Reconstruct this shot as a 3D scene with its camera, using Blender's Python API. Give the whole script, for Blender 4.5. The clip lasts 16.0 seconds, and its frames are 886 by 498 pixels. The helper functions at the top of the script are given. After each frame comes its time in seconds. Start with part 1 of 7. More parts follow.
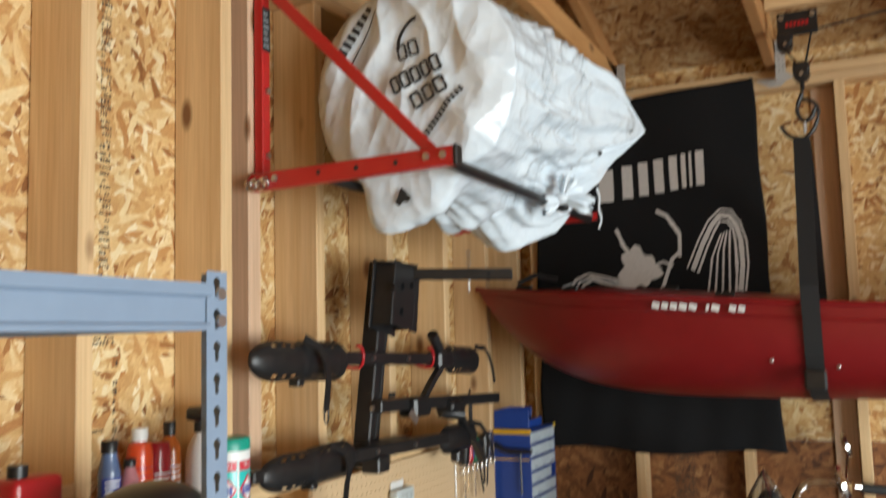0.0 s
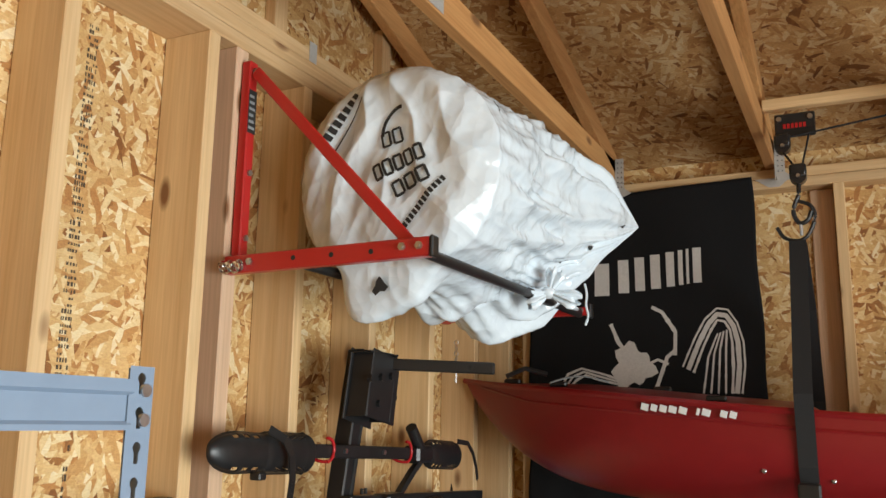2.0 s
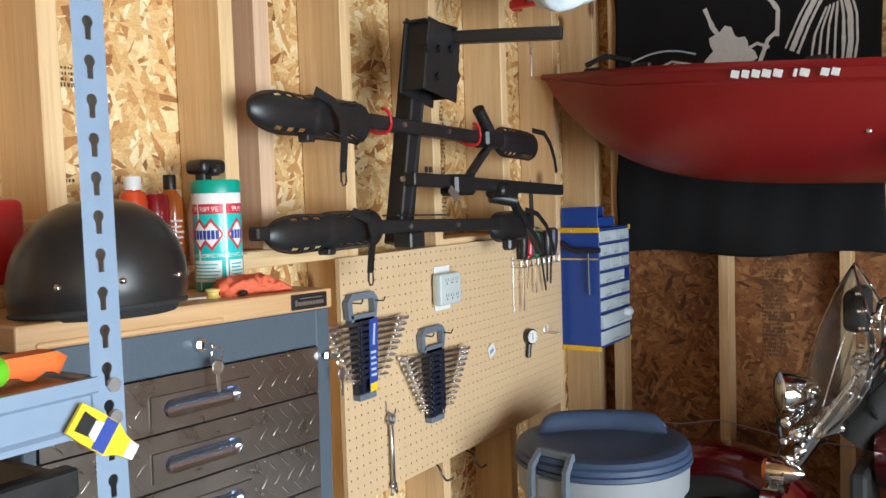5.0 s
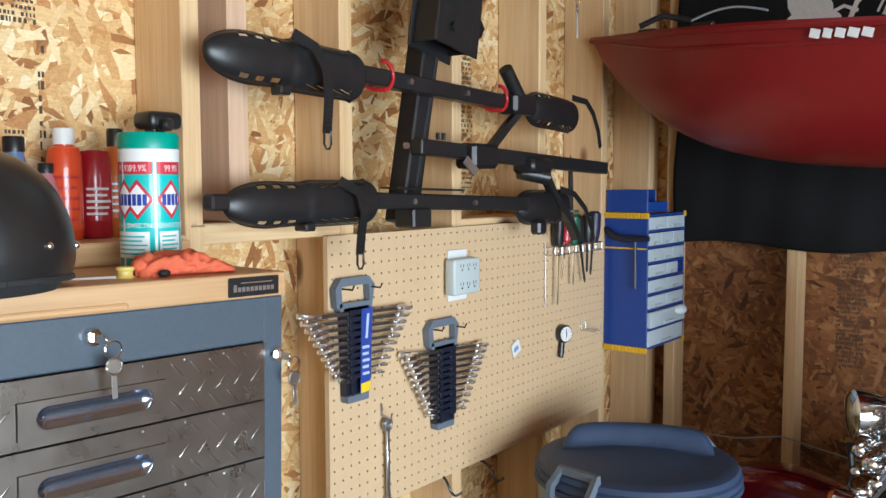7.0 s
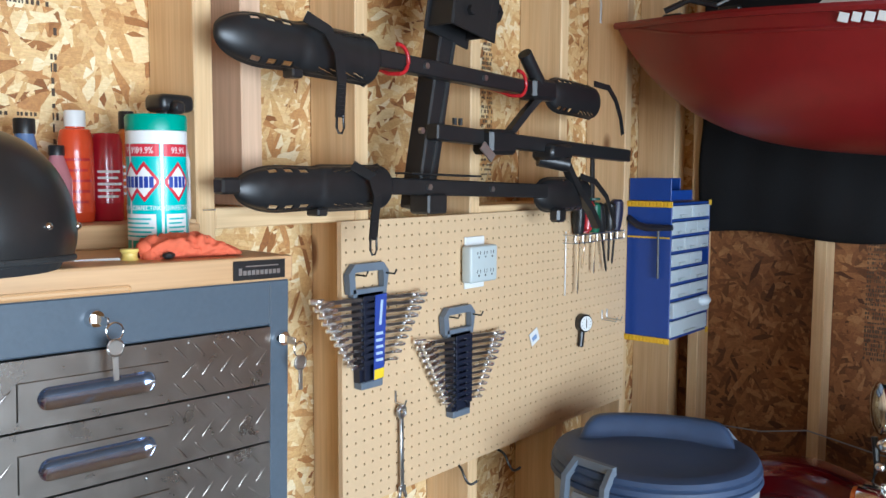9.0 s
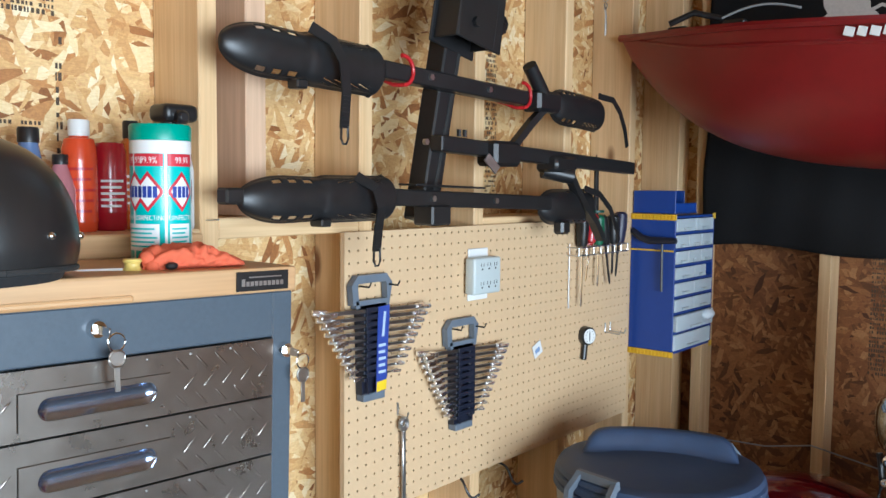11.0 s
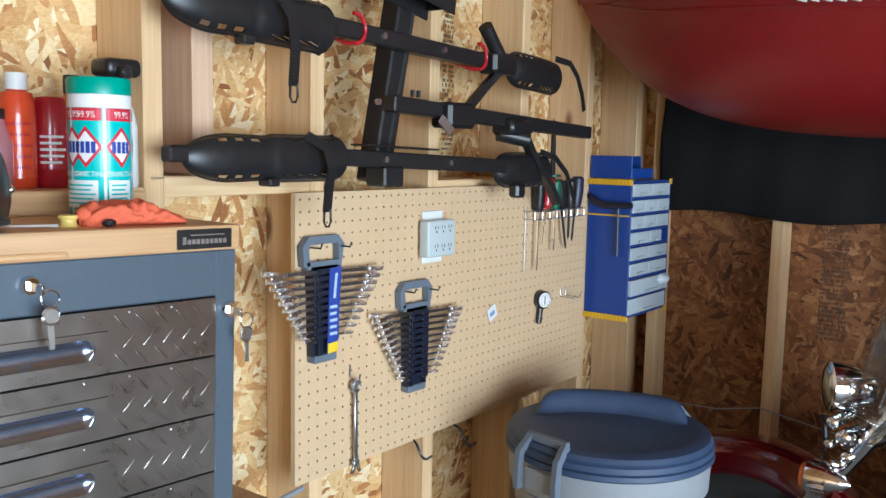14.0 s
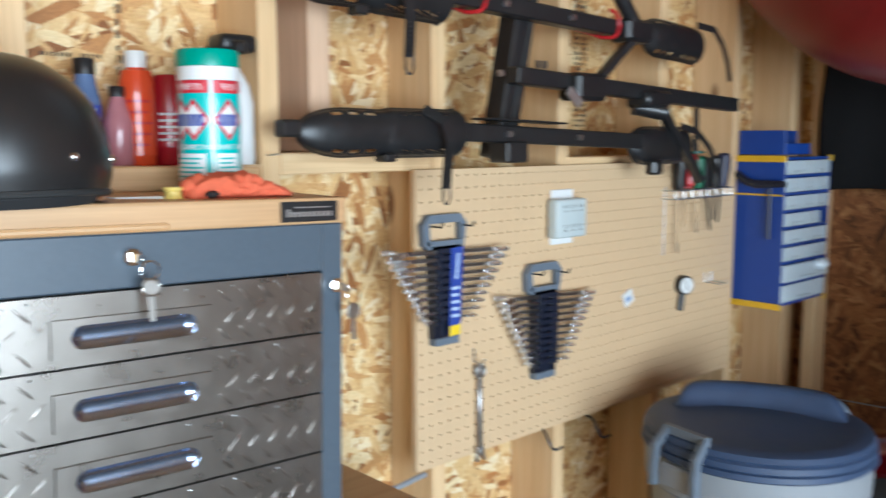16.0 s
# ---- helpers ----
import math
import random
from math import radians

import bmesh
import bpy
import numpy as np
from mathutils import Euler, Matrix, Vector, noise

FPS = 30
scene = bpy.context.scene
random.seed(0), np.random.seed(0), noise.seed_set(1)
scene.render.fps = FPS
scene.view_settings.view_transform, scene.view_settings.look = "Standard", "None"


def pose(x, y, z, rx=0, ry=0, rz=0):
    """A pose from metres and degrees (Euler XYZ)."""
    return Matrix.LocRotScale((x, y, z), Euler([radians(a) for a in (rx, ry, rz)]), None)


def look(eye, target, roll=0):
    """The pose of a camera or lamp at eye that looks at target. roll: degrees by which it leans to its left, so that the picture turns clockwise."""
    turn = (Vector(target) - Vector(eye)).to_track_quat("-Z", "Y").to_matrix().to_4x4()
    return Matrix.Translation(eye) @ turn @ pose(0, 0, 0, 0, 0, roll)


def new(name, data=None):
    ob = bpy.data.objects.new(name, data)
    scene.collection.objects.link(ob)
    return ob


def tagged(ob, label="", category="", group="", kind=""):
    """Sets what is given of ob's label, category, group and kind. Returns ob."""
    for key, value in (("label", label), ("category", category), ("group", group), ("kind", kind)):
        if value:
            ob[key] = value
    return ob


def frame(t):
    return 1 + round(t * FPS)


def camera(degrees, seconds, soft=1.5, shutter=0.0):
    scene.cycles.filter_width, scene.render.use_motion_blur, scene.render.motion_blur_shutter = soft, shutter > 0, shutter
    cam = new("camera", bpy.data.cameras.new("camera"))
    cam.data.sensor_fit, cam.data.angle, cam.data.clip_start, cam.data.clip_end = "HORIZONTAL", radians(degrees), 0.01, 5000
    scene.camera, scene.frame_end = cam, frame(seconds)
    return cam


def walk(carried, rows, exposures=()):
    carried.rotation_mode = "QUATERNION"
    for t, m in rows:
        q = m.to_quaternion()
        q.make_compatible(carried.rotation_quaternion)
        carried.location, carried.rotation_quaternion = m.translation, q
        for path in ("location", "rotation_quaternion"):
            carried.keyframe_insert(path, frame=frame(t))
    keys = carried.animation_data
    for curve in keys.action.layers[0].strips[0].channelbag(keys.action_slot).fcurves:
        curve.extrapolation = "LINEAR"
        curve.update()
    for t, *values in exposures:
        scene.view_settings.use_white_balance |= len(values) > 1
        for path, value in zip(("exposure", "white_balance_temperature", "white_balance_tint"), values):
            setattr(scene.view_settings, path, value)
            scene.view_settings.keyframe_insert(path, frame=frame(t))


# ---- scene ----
cam = camera(53.9, 16.0, shutter=0.5)
PATH = [
    (0, (-0.094, 0.091, 1.481), (-0.941, 1.891, 1.683), -1.6),
    (0.5, (-0.113, 0.112, 1.512), (-0.891, 1.914, 1.896), -0.8),
    (1, (-0.103, 0.141, 1.518), (-0.944, 1.914, 1.901), 0.6),
    (1.5, (-0.07, 0.165, 1.515), (-0.94, 1.924, 1.901), 0.6),
    (2, (-0.048, 0.174, 1.513), (-0.905, 1.939, 1.899), 0.9),
    (2.5, (-0.046, 0.188, 1.508), (-0.906, 1.955, 1.882), 0.6),
    (3, (-0.053, 0.21, 1.498), (-0.953, 1.965, 1.83), 1.1),
    (3.5, (-0.043, 0.23, 1.275), (-1.024, 1.942, 1.545), 1.5),
    (4, (-0.089, 0.33, 1.253), (-1.114, 2.042, 1.114), 1.3),
    (4.5, (-0.018, 0.342, 1.26), (-1.088, 2.048, 1.135), -1.3),
    (7, (-0.101, 0.723, 1.228), (-1.316, 2.304, 1.071), -0.1),
    (7.5, (-0.062, 0.755, 1.226), (-1.313, 2.309, 1.084), 0.0),
    (8, (-0.08, 0.76, 1.221), (-1.334, 2.307, 1.042), -0.0),
    (8.5, (-0.086, 0.757, 1.22), (-1.35, 2.296, 1.037), 0.1),
    (11, (-0.094, 0.761, 1.221), (-1.367, 2.295, 1.065), 0.6),
    (11.5, (-0.095, 0.761, 1.222), (-1.367, 2.297, 1.074), 0.6),
    (12, (-0.091, 0.76, 1.224), (-1.368, 2.293, 1.084), 0.7),
    (12.5, (-0.091, 0.76, 1.222), (-1.365, 2.295, 1.078), 0.8),
    (13, (-0.093, 0.764, 1.223), (-1.359, 2.305, 1.073), 0.8),
    (13.5, (-0.09, 0.768, 1.219), (-1.335, 2.322, 1.03), 1.0),
    (14, (-0.076, 0.785, 1.21), (-1.283, 2.362, 0.98), 1.2),
    (14.5, (-0.05, 0.818, 1.197), (-1.314, 2.349, 0.957), 1.3),
    (15, (-0.021, 0.85, 1.182), (-1.306, 2.359, 0.918), 1.5),
    (15.5, (-0.015, 0.871, 1.179), (-1.318, 2.365, 0.916), 0.2),
    (16, (-0.089, 0.877, 1.175), (-1.547, 2.223, 0.924), -0.1),
]
LIGHT = [(0, -0.15, 6950, 10), (0.5, -0.43, 6950, 10), (1.0, -0.13, 7080, 10), (3.0, -0.13, 7080, 10), (3.5, -0.35, 7250, 10), (4.0, 0.03, 6900, 10), (4.7, 0.16, 6450, 9), (7.0, 0.15, 6030, 9), (8.2, 0.18, 5700, 9), (11.0, 0.23, 5800, 8), (14.0, 0.18, 5720, 8), (15.0, 0.17, 5720, 8), (16.0, 0.16, 5800, 7)]
walk(cam, [(t, look(eye, target, roll)) for t, eye, target, roll in PATH], LIGHT)

# ---- world and light ----
FLOOR = -0.25
world = bpy.data.worlds.new("daylight")
scene.world = world
world.use_nodes = True
wn = world.node_tree.nodes
sky = wn.new("ShaderNodeTexSky")
sky.sky_type = "NISHITA"
sky.sun_disc = False
sky.sun_elevation, sky.sun_rotation = radians(48), radians(120)
wn["Background"].inputs["Strength"].default_value = 0.12
world.node_tree.links.new(sky.outputs[0], wn["Background"].inputs[0])
sun = new("sun", bpy.data.lights.new("sun", "SUN"))
sun.data.energy, sun.data.angle, sun.data.color = 2.5, radians(0.6), (1.0, 0.95, 0.88)
sun.matrix_world = look((4, -14, 16), (1, 0, 0))
# daylight that enters through the open vehicle door
door_light = new("door_daylight", bpy.data.lights.new("door_daylight", "AREA"))
door_light.data.shape, door_light.data.size, door_light.data.size_y = "RECTANGLE", 3.4, 2.05
door_light.data.energy, door_light.data.color = 378, (0.84, 0.94, 1.0)
door_light.matrix_world = look((3.55, 0.1, 0.8), (-1.4, 0.1, -0.75))

# ---- helpers for building ----
BASE = {}


def thing(name, base, label, category, group="", kind=""):
    ob = new(name)
    ob.location = base
    ob.empty_display_size = 0.05
    BASE[ob.name] = Vector(base)
    return tagged(ob, label, category, group, kind)


def obj(name, me, material, parent=None, label="", smooth=False):
    off = BASE[parent.name] if parent is not None else Vector((0, 0, 0))
    if off.length:
        me.transform(Matrix.Translation(-off))
    for m in material if isinstance(material, (list, tuple)) else [material]:
        me.materials.append(m)
    if smooth:
        me.shade_smooth()
    ob = new(name, me)
    if parent is not None:
        ob.parent = parent
    BASE[ob.name] = off
    if label:
        tagged(ob, label)
    return ob


def part(name, bm, material, parent=None, label="", smooth=False):
    me = bpy.data.meshes.new(name)
    bmesh.ops.recalc_face_normals(bm, faces=bm.faces[:])
    bm.to_mesh(me)
    bm.free()
    ob = obj(name, me, material, parent, label, False)
    if smooth:
        me.shade_smooth()
        me.set_sharp_from_angle(angle=radians(38))
    return ob


def B():
    return bmesh.new()


def box(bm, x0, x1, y0, y1, z0, z1, bev=0.0, seg=1, m=None):
    t = Matrix.Translation(((x0 + x1) / 2, (y0 + y1) / 2, (z0 + z1) / 2)) @ Matrix.Diagonal((abs(x1 - x0), abs(y1 - y0), abs(z1 - z0), 1))
    r = bmesh.ops.create_cube(bm, size=1, matrix=t)
    vs = r["verts"]
    if bev:
        es = list({e for v in vs for e in v.link_edges})
        g = bmesh.ops.bevel(bm, geom=es, offset=bev, segments=seg, affect="EDGES", profile=0.5)
        vs = list(set(g["verts"]) | {v for v in vs if v.is_valid})
    if m is not None:
        bmesh.ops.transform(bm, matrix=m, verts=[v for v in vs if v.is_valid])
    return bm


def frame_of(p0, p1, up=(0, 0, 1)):
    p0, p1 = Vector(p0), Vector(p1)
    d = (p1 - p0).normalized()
    u = Vector(up)
    if abs(d.dot(u)) > 0.98:
        u = Vector((1, 0, 0))
    s = d.cross(u).normalized()
    u = s.cross(d)
    return p0, p1, d, s, u


def bar(bm, p0, p1, w, h, bev=0.0, up=(0, 0, 1)):
    """A box from p0 to p1, w wide sideways and h high."""
    p0, p1, d, s, u = frame_of(p0, p1, up)
    m = Matrix((s, d, u)).transposed().to_4x4()
    m.translation = (p0 + p1) / 2
    L = (p1 - p0).length
    return box(bm, -w / 2, w / 2, -L / 2, L / 2, -h / 2, h / 2, bev, 1, m)


def cyl(bm, p0, p1, r0, r1=None, seg=18):
    r1 = r0 if r1 is None else r1
    p0, p1, d, s, u = frame_of(p0, p1)
    rings = []
    for p, r in ((p0, r0), (p1, r1)):
        rings.append([bm.verts.new(p + (s * math.cos(a) + u * math.sin(a)) * r) for a in [2 * math.pi * i / seg for i in range(seg)]])
    for i in range(seg):
        bm.faces.new((rings[0][i], rings[0][(i + 1) % seg], rings[1][(i + 1) % seg], rings[1][i]))
    bm.faces.new(rings[0][::-1])
    bm.faces.new(rings[1])
    return bm


def tube(bm, pts, r, seg=8, flat=None, up=(0, 0, 1)):
    """A round (or, with flat, a w x h rectangular) rod along points."""
    pts = [Vector(p) for p in pts]
    rings = []
    for i, p in enumerate(pts):
        d = (pts[min(i + 1, len(pts) - 1)] - pts[max(i - 1, 0)]).normalized()
        u0 = Vector(up) if abs(d.dot(Vector(up))) < 0.97 else Vector((1, 0.1, 0))
        s = d.cross(u0).normalized()
        u = s.cross(d)
        if flat:
            w, h = flat
            rings.append([bm.verts.new(p + s * a * w / 2 + u * b * h / 2) for a, b in ((-1, -1), (1, -1), (1, 1), (-1, 1))])
        else:
            rr = r[i] if isinstance(r, (list, tuple)) else r
            rings.append([bm.verts.new(p + (s * math.cos(a) + u * math.sin(a)) * rr) for a in [2 * math.pi * k / seg for k in range(seg)]])
    n = len(rings[0])
    for a, b in zip(rings, rings[1:]):
        for k in range(n):
            bm.faces.new((a[k], a[(k + 1) % n], b[(k + 1) % n], b[k]))
    bm.faces.new(rings[0][::-1])
    bm.faces.new(rings[-1])
    return bm


def bend(pts, n=2):
    """The same line with its corners rounded off."""
    pts = [Vector(p) for p in pts]
    for _ in range(n):
        out = [pts[0]]
        for a, b in zip(pts, pts[1:]):
            out += [a.lerp(b, 0.25), a.lerp(b, 0.75)]
        pts = out + [pts[-1]]
    return pts


def lathe(bm, prof, c=(0, 0, 0), seg=32, m=None):
    """Turns (radius, height) pairs round the upright axis through c."""
    c = Vector(c)
    rings = []
    for r, z in prof:
        if r < 1e-5:
            rings.append([bm.verts.new(c + Vector((0, 0, z)))])
        else:
            rings.append([bm.verts.new(c + Vector((r * math.cos(a), r * math.sin(a), z))) for a in [2 * math.pi * k / seg for k in range(seg)]])
    for a, b in zip(rings, rings[1:]):
        for k in range(seg):
            q = [a[k % len(a)], a[(k + 1) % len(a)], b[(k + 1) % len(b)], b[k % len(b)]]
            q = list(dict.fromkeys(q))
            if len(q) > 2:
                bm.faces.new(q)
    if len(rings[0]) > 1:
        bm.faces.new(rings[0][::-1])
    if len(rings[-1]) > 1:
        bm.faces.new(rings[-1])
    if m is not None:
        bmesh.ops.transform(bm, matrix=m, verts=[v for ring in rings for v in ring])
    return bm


def ball(bm, c, rx, ry, rz, seg=16, m=None):
    t = Matrix.Translation(c) @ (m if m is not None else Matrix.Identity(4)) @ Matrix.Diagonal((rx, ry, rz, 1))
    bmesh.ops.create_uvsphere(bm, u_segments=seg, v_segments=max(6, seg // 2), radius=1, matrix=t)
    return bm


def ring(bm, c, R, r, axis="x", a0=0, a1=360, n=24, seg=8):
    pts = []
    for i in range(n + 1):
        a = radians(a0 + (a1 - a0) * i / n)
        p, q = R * math.cos(a), R * math.sin(a)
        pts.append(Vector(c) + Vector({"x": (0, p, q), "y": (p, 0, q), "z": (p, q, 0)}[axis]))
    return tube(bm, pts, r, seg)


def sheet(nu, nv, f, closed=False, skip=None):
    """A mesh from f(u, v) for u, v in 0 to 1."""
    vs = [tuple(f(i / nu, j / nv)) for i in range(nu + 1) for j in range(nv + (0 if closed else 1))]
    w = nv if closed else nv + 1
    fs = []
    for i in range(nu):
        for j in range(nv):
            if skip and skip((i + 0.5) / nu, (j + 0.5) / nv):
                continue
            k = (j + 1) % w if closed else j + 1
            fs.append((i * w + j, (i + 1) * w + j, (i + 1) * w + k, i * w + k))
    me = bpy.data.meshes.new("sheet")
    me.from_pydata(vs, [], fs)
    return me


# ---- materials ----
def nodes_of(name):
    m = bpy.data.materials.new(name)
    m.use_nodes = True
    t = m.node_tree
    return m, t, t.nodes["Principled BSDF"]


def N(t, kind, **kw):
    n = t.nodes.new("ShaderNode" + kind)
    for k, v in kw.items():
        if k == "op":
            n.operation = v
        elif k == "blend":
            n.data_type, n.blend_type = "RGBA", v
        elif k == "dims":
            n.voronoi_dimensions = v
    return n


def ramp(t, fac, stops):
    r = t.nodes.new("ShaderNodeValToRGB")
    e = r.color_ramp.elements
    while len(e) < len(stops):
        e.new(0.5)
    for el, (p, c) in zip(e, stops):
        el.position, el.color = p, (*c, 1)
    t.links.new(fac, r.inputs[0])
    return r.outputs[0]


def mixc(t, fac, a, b, blend="MIX"):
    n = N(t, "Mix", blend=blend)
    for k, v in ((0, fac), (6, a), (7, b)):
        if isinstance(v, (int, float)):
            n.inputs[k].default_value = v
        elif isinstance(v, tuple):
            n.inputs[k].default_value = (*v, 1)
        else:
            t.links.new(v, n.inputs[k])
    return n.outputs[2]


def coords(t, scale=(1, 1, 1), rot=(0, 0, 0), shift=True):
    c = t.nodes.new("ShaderNodeTexCoord")
    out = c.outputs["Object"]
    if shift:
        oi = t.nodes.new("ShaderNodeObjectInfo")
        mu = N(t, "VectorMath", op="SCALE")
        cb = t.nodes.new("ShaderNodeCombineXYZ")
        for k in range(3):
            t.links.new(oi.outputs["Random"], cb.inputs[k])
        t.links.new(cb.outputs[0], mu.inputs[0])
        mu.inputs["Scale"].default_value = 7.3
        ad = N(t, "VectorMath", op="ADD")
        t.links.new(out, ad.inputs[0])
        t.links.new(mu.outputs[0], ad.inputs[1])
        out = ad.outputs[0]
    if any(rot):
        mr = t.nodes.new("ShaderNodeMapping")
        mr.inputs["Rotation"].default_value = [radians(a) for a in rot]
        t.links.new(out, mr.inputs[0])
        out = mr.outputs[0]
    mp = t.nodes.new("ShaderNodeMapping")
    mp.inputs["Scale"].default_value = scale
    t.links.new(out, mp.inputs[0])
    return mp.outputs[0]


def noise_of(t, vec, scale, detail=3, rough=0.5, dist=0.0):
    n = t.nodes.new("ShaderNodeTexNoise")
    n.inputs["Scale"].default_value = scale
    n.inputs["Detail"].default_value = detail
    n.inputs["Roughness"].default_value = rough
    n.inputs["Distortion"].default_value = dist
    t.links.new(vec, n.inputs["Vector"])
    return n.outputs[0]


def bump(t, bsdf, height, strength=0.2, dist=0.002):
    b = t.nodes.new("ShaderNodeBump")
    b.inputs["Strength"].default_value = strength
    b.inputs["Distance"].default_value = dist
    t.links.new(height, b.inputs["Height"])
    t.links.new(b.outputs[0], bsdf.inputs["Normal"])


def osb(name, axis, dark_flakes=False, roof_shade=1.0):
    """Oriented strand board: overlapping flakes at several angles."""
    m, t, p = nodes_of(name)
    cols = []
    for k, (ang, sz) in enumerate(((12, 1.0), (68, 0.9), (118, 1.1), (160, 0.8))):
        rot = [0, 0, 0]
        rot["xyz".index(axis)] = ang
        sc = {"x": (9, 19, 70), "y": (19, 9, 70), "z": (19, 70, 9)}[axis]
        v = N(t, "TexVoronoi", dims="3D")
        v.inputs["Randomness"].default_value = 1
        v.inputs["Scale"].default_value = 1
        c = coords(t, tuple(s * sz for s in sc), rot, False)
        nz = noise_of(t, c, 0.9, 2)
        ad = N(t, "VectorMath", op="ADD")
        t.links.new(c, ad.inputs[0])
        sc2 = N(t, "VectorMath", op="SCALE")
        t.links.new(nz, sc2.inputs[0])
        sc2.inputs["Scale"].default_value = 0.55
        t.links.new(sc2.outputs[0], ad.inputs[1])
        sh = N(t, "VectorMath", op="ADD")
        sh.inputs[1].default_value = (17.3 * k, 5.1 * k, 11.7 * k)
        t.links.new(ad.outputs[0], sh.inputs[0])
        t.links.new(sh.outputs[0], v.inputs["Vector"])
        s = t.nodes.new("ShaderNodeSeparateColor")
        t.links.new(v.outputs["Color"], s.inputs[0])
        cols.append((s.outputs[0], s.outputs[1], v.outputs["Distance"]))
    # the flake with the highest random rank lies on top
    top, val = cols[0][1], cols[0][0]
    for v, rank, _ in cols[1:]:
        gt = N(t, "Math", op="GREATER_THAN")
        t.links.new(rank, gt.inputs[0])
        t.links.new(top, gt.inputs[1])
        mx = N(t, "Math", op="MAXIMUM")
        t.links.new(rank, mx.inputs[0])
        t.links.new(top, mx.inputs[1])
        f = t.nodes.new("ShaderNodeMix")
        t.links.new(gt.outputs[0], f.inputs[0])
        t.links.new(val, f.inputs[2])
        t.links.new(v, f.inputs[3])
        top, val = mx.outputs[0], f.outputs[0]
    base = ramp(t, val, [(0.0, (0.08, 0.030, 0.012)), (0.15, (0.17, 0.072, 0.028)), (0.5, (0.26, 0.120, 0.050)), (0.85, (0.33, 0.165, 0.072)), (1.0, (0.42, 0.24, 0.115))] if dark_flakes else [(0.0, (0.24, 0.10, 0.03)), (0.08, (0.46, 0.24, 0.09)), (0.30, (0.64, 0.42, 0.195)), (0.62, (0.76, 0.55, 0.30)), (0.82, (0.85, 0.69, 0.45)), (1.0, (0.92, 0.81, 0.61))])
    # multiplies the board colour down to paint in the roof's shade
    if roof_shade < 1:
        base = mixc(t, 1.0, base, (roof_shade, roof_shade * 0.94, roof_shade * 0.88), "MULTIPLY")
    fine = noise_of(t, coords(t, (160, 160, 160), (0, 0, 0), False), 1, 4, 0.7)
    col = mixc(t, 0.35, base, ramp(t, fine, [(0.25, (0.25, 0.12, 0.04)), (0.65, (0.85, 0.68, 0.42))]), "OVERLAY")
    strand = {"x": (60, 40, 260), "y": (40, 60, 260), "z": (40, 260, 60)}[axis]
    fib = noise_of(t, coords(t, strand, (0, 0, 0), False), 1, 3, 0.65, 1.5)
    col = mixc(t, 0.30, col, ramp(t, fib, [(0.35, (0.45, 0.30, 0.16)), (0.65, (1, 0.98, 0.94))]), "MULTIPLY")
    big = noise_of(t, coords(t, (2.2, 2.2, 2.2), (0, 0, 0), False), 1, 2)
    col = mixc(t, 0.35, col, ramp(t, big, [(0.3, (0.55, 0.45, 0.36)), (0.7, (1, 1, 1))]), "MULTIPLY")
    t.links.new(col, p.inputs["Base Color"])
    p.inputs["Roughness"].default_value = 0.62
    bump(t, p, val, 0.35, 0.0012)
    return m


def wood(name, axis, a, b, rough=0.6, knots=True):
    """Sawn softwood with the grain along axis."""
    m, t, p = nodes_of(name)
    i = "xyz".index(axis)
    sc = [26.0, 26.0, 26.0]
    sc[i] = 1.1
    g = noise_of(t, coords(t, tuple(sc)), 1.0, 5, 0.6, 1.2)
    sc2 = [170.0, 170.0, 170.0]
    sc2[i] = 5
    f = noise_of(t, coords(t, tuple(sc2)), 1.0, 2)
    col = ramp(t, g, [(0.28, a), (0.5, tuple((x + y) / 2 for x, y in zip(a, b))), (0.72, b)])
    col = mixc(t, 0.22, col, ramp(t, f, [(0.3, tuple(x * 0.55 for x in a)), (0.7, b)]))
    if knots:
        sk = [7.0, 7.0, 7.0]
        sk[i] = 3.0
        v = N(t, "TexVoronoi", dims="3D")
        v.inputs["Scale"].default_value = 1
        t.links.new(coords(t, tuple(sk)), v.inputs["Vector"])
        k = ramp(t, v.outputs["Distance"], [(0.07, (1, 1, 1)), (0.14, (0, 0, 0))])
        col = mixc(t, k, col, (0.22, 0.10, 0.04))
    oi = t.nodes.new("ShaderNodeObjectInfo")
    tint = ramp(t, oi.outputs["Random"], [(0.0, (0.80, 0.76, 0.74)), (0.5, (0.95, 0.93, 0.9)), (1.0, (1, 1, 1))])
    col = mixc(t, 1.0, col, tint, "MULTIPLY")
    t.links.new(col, p.inputs["Base Color"])
    p.inputs["Roughness"].default_value = rough
    bump(t, p, f, 0.15, 0.0006)
    return m


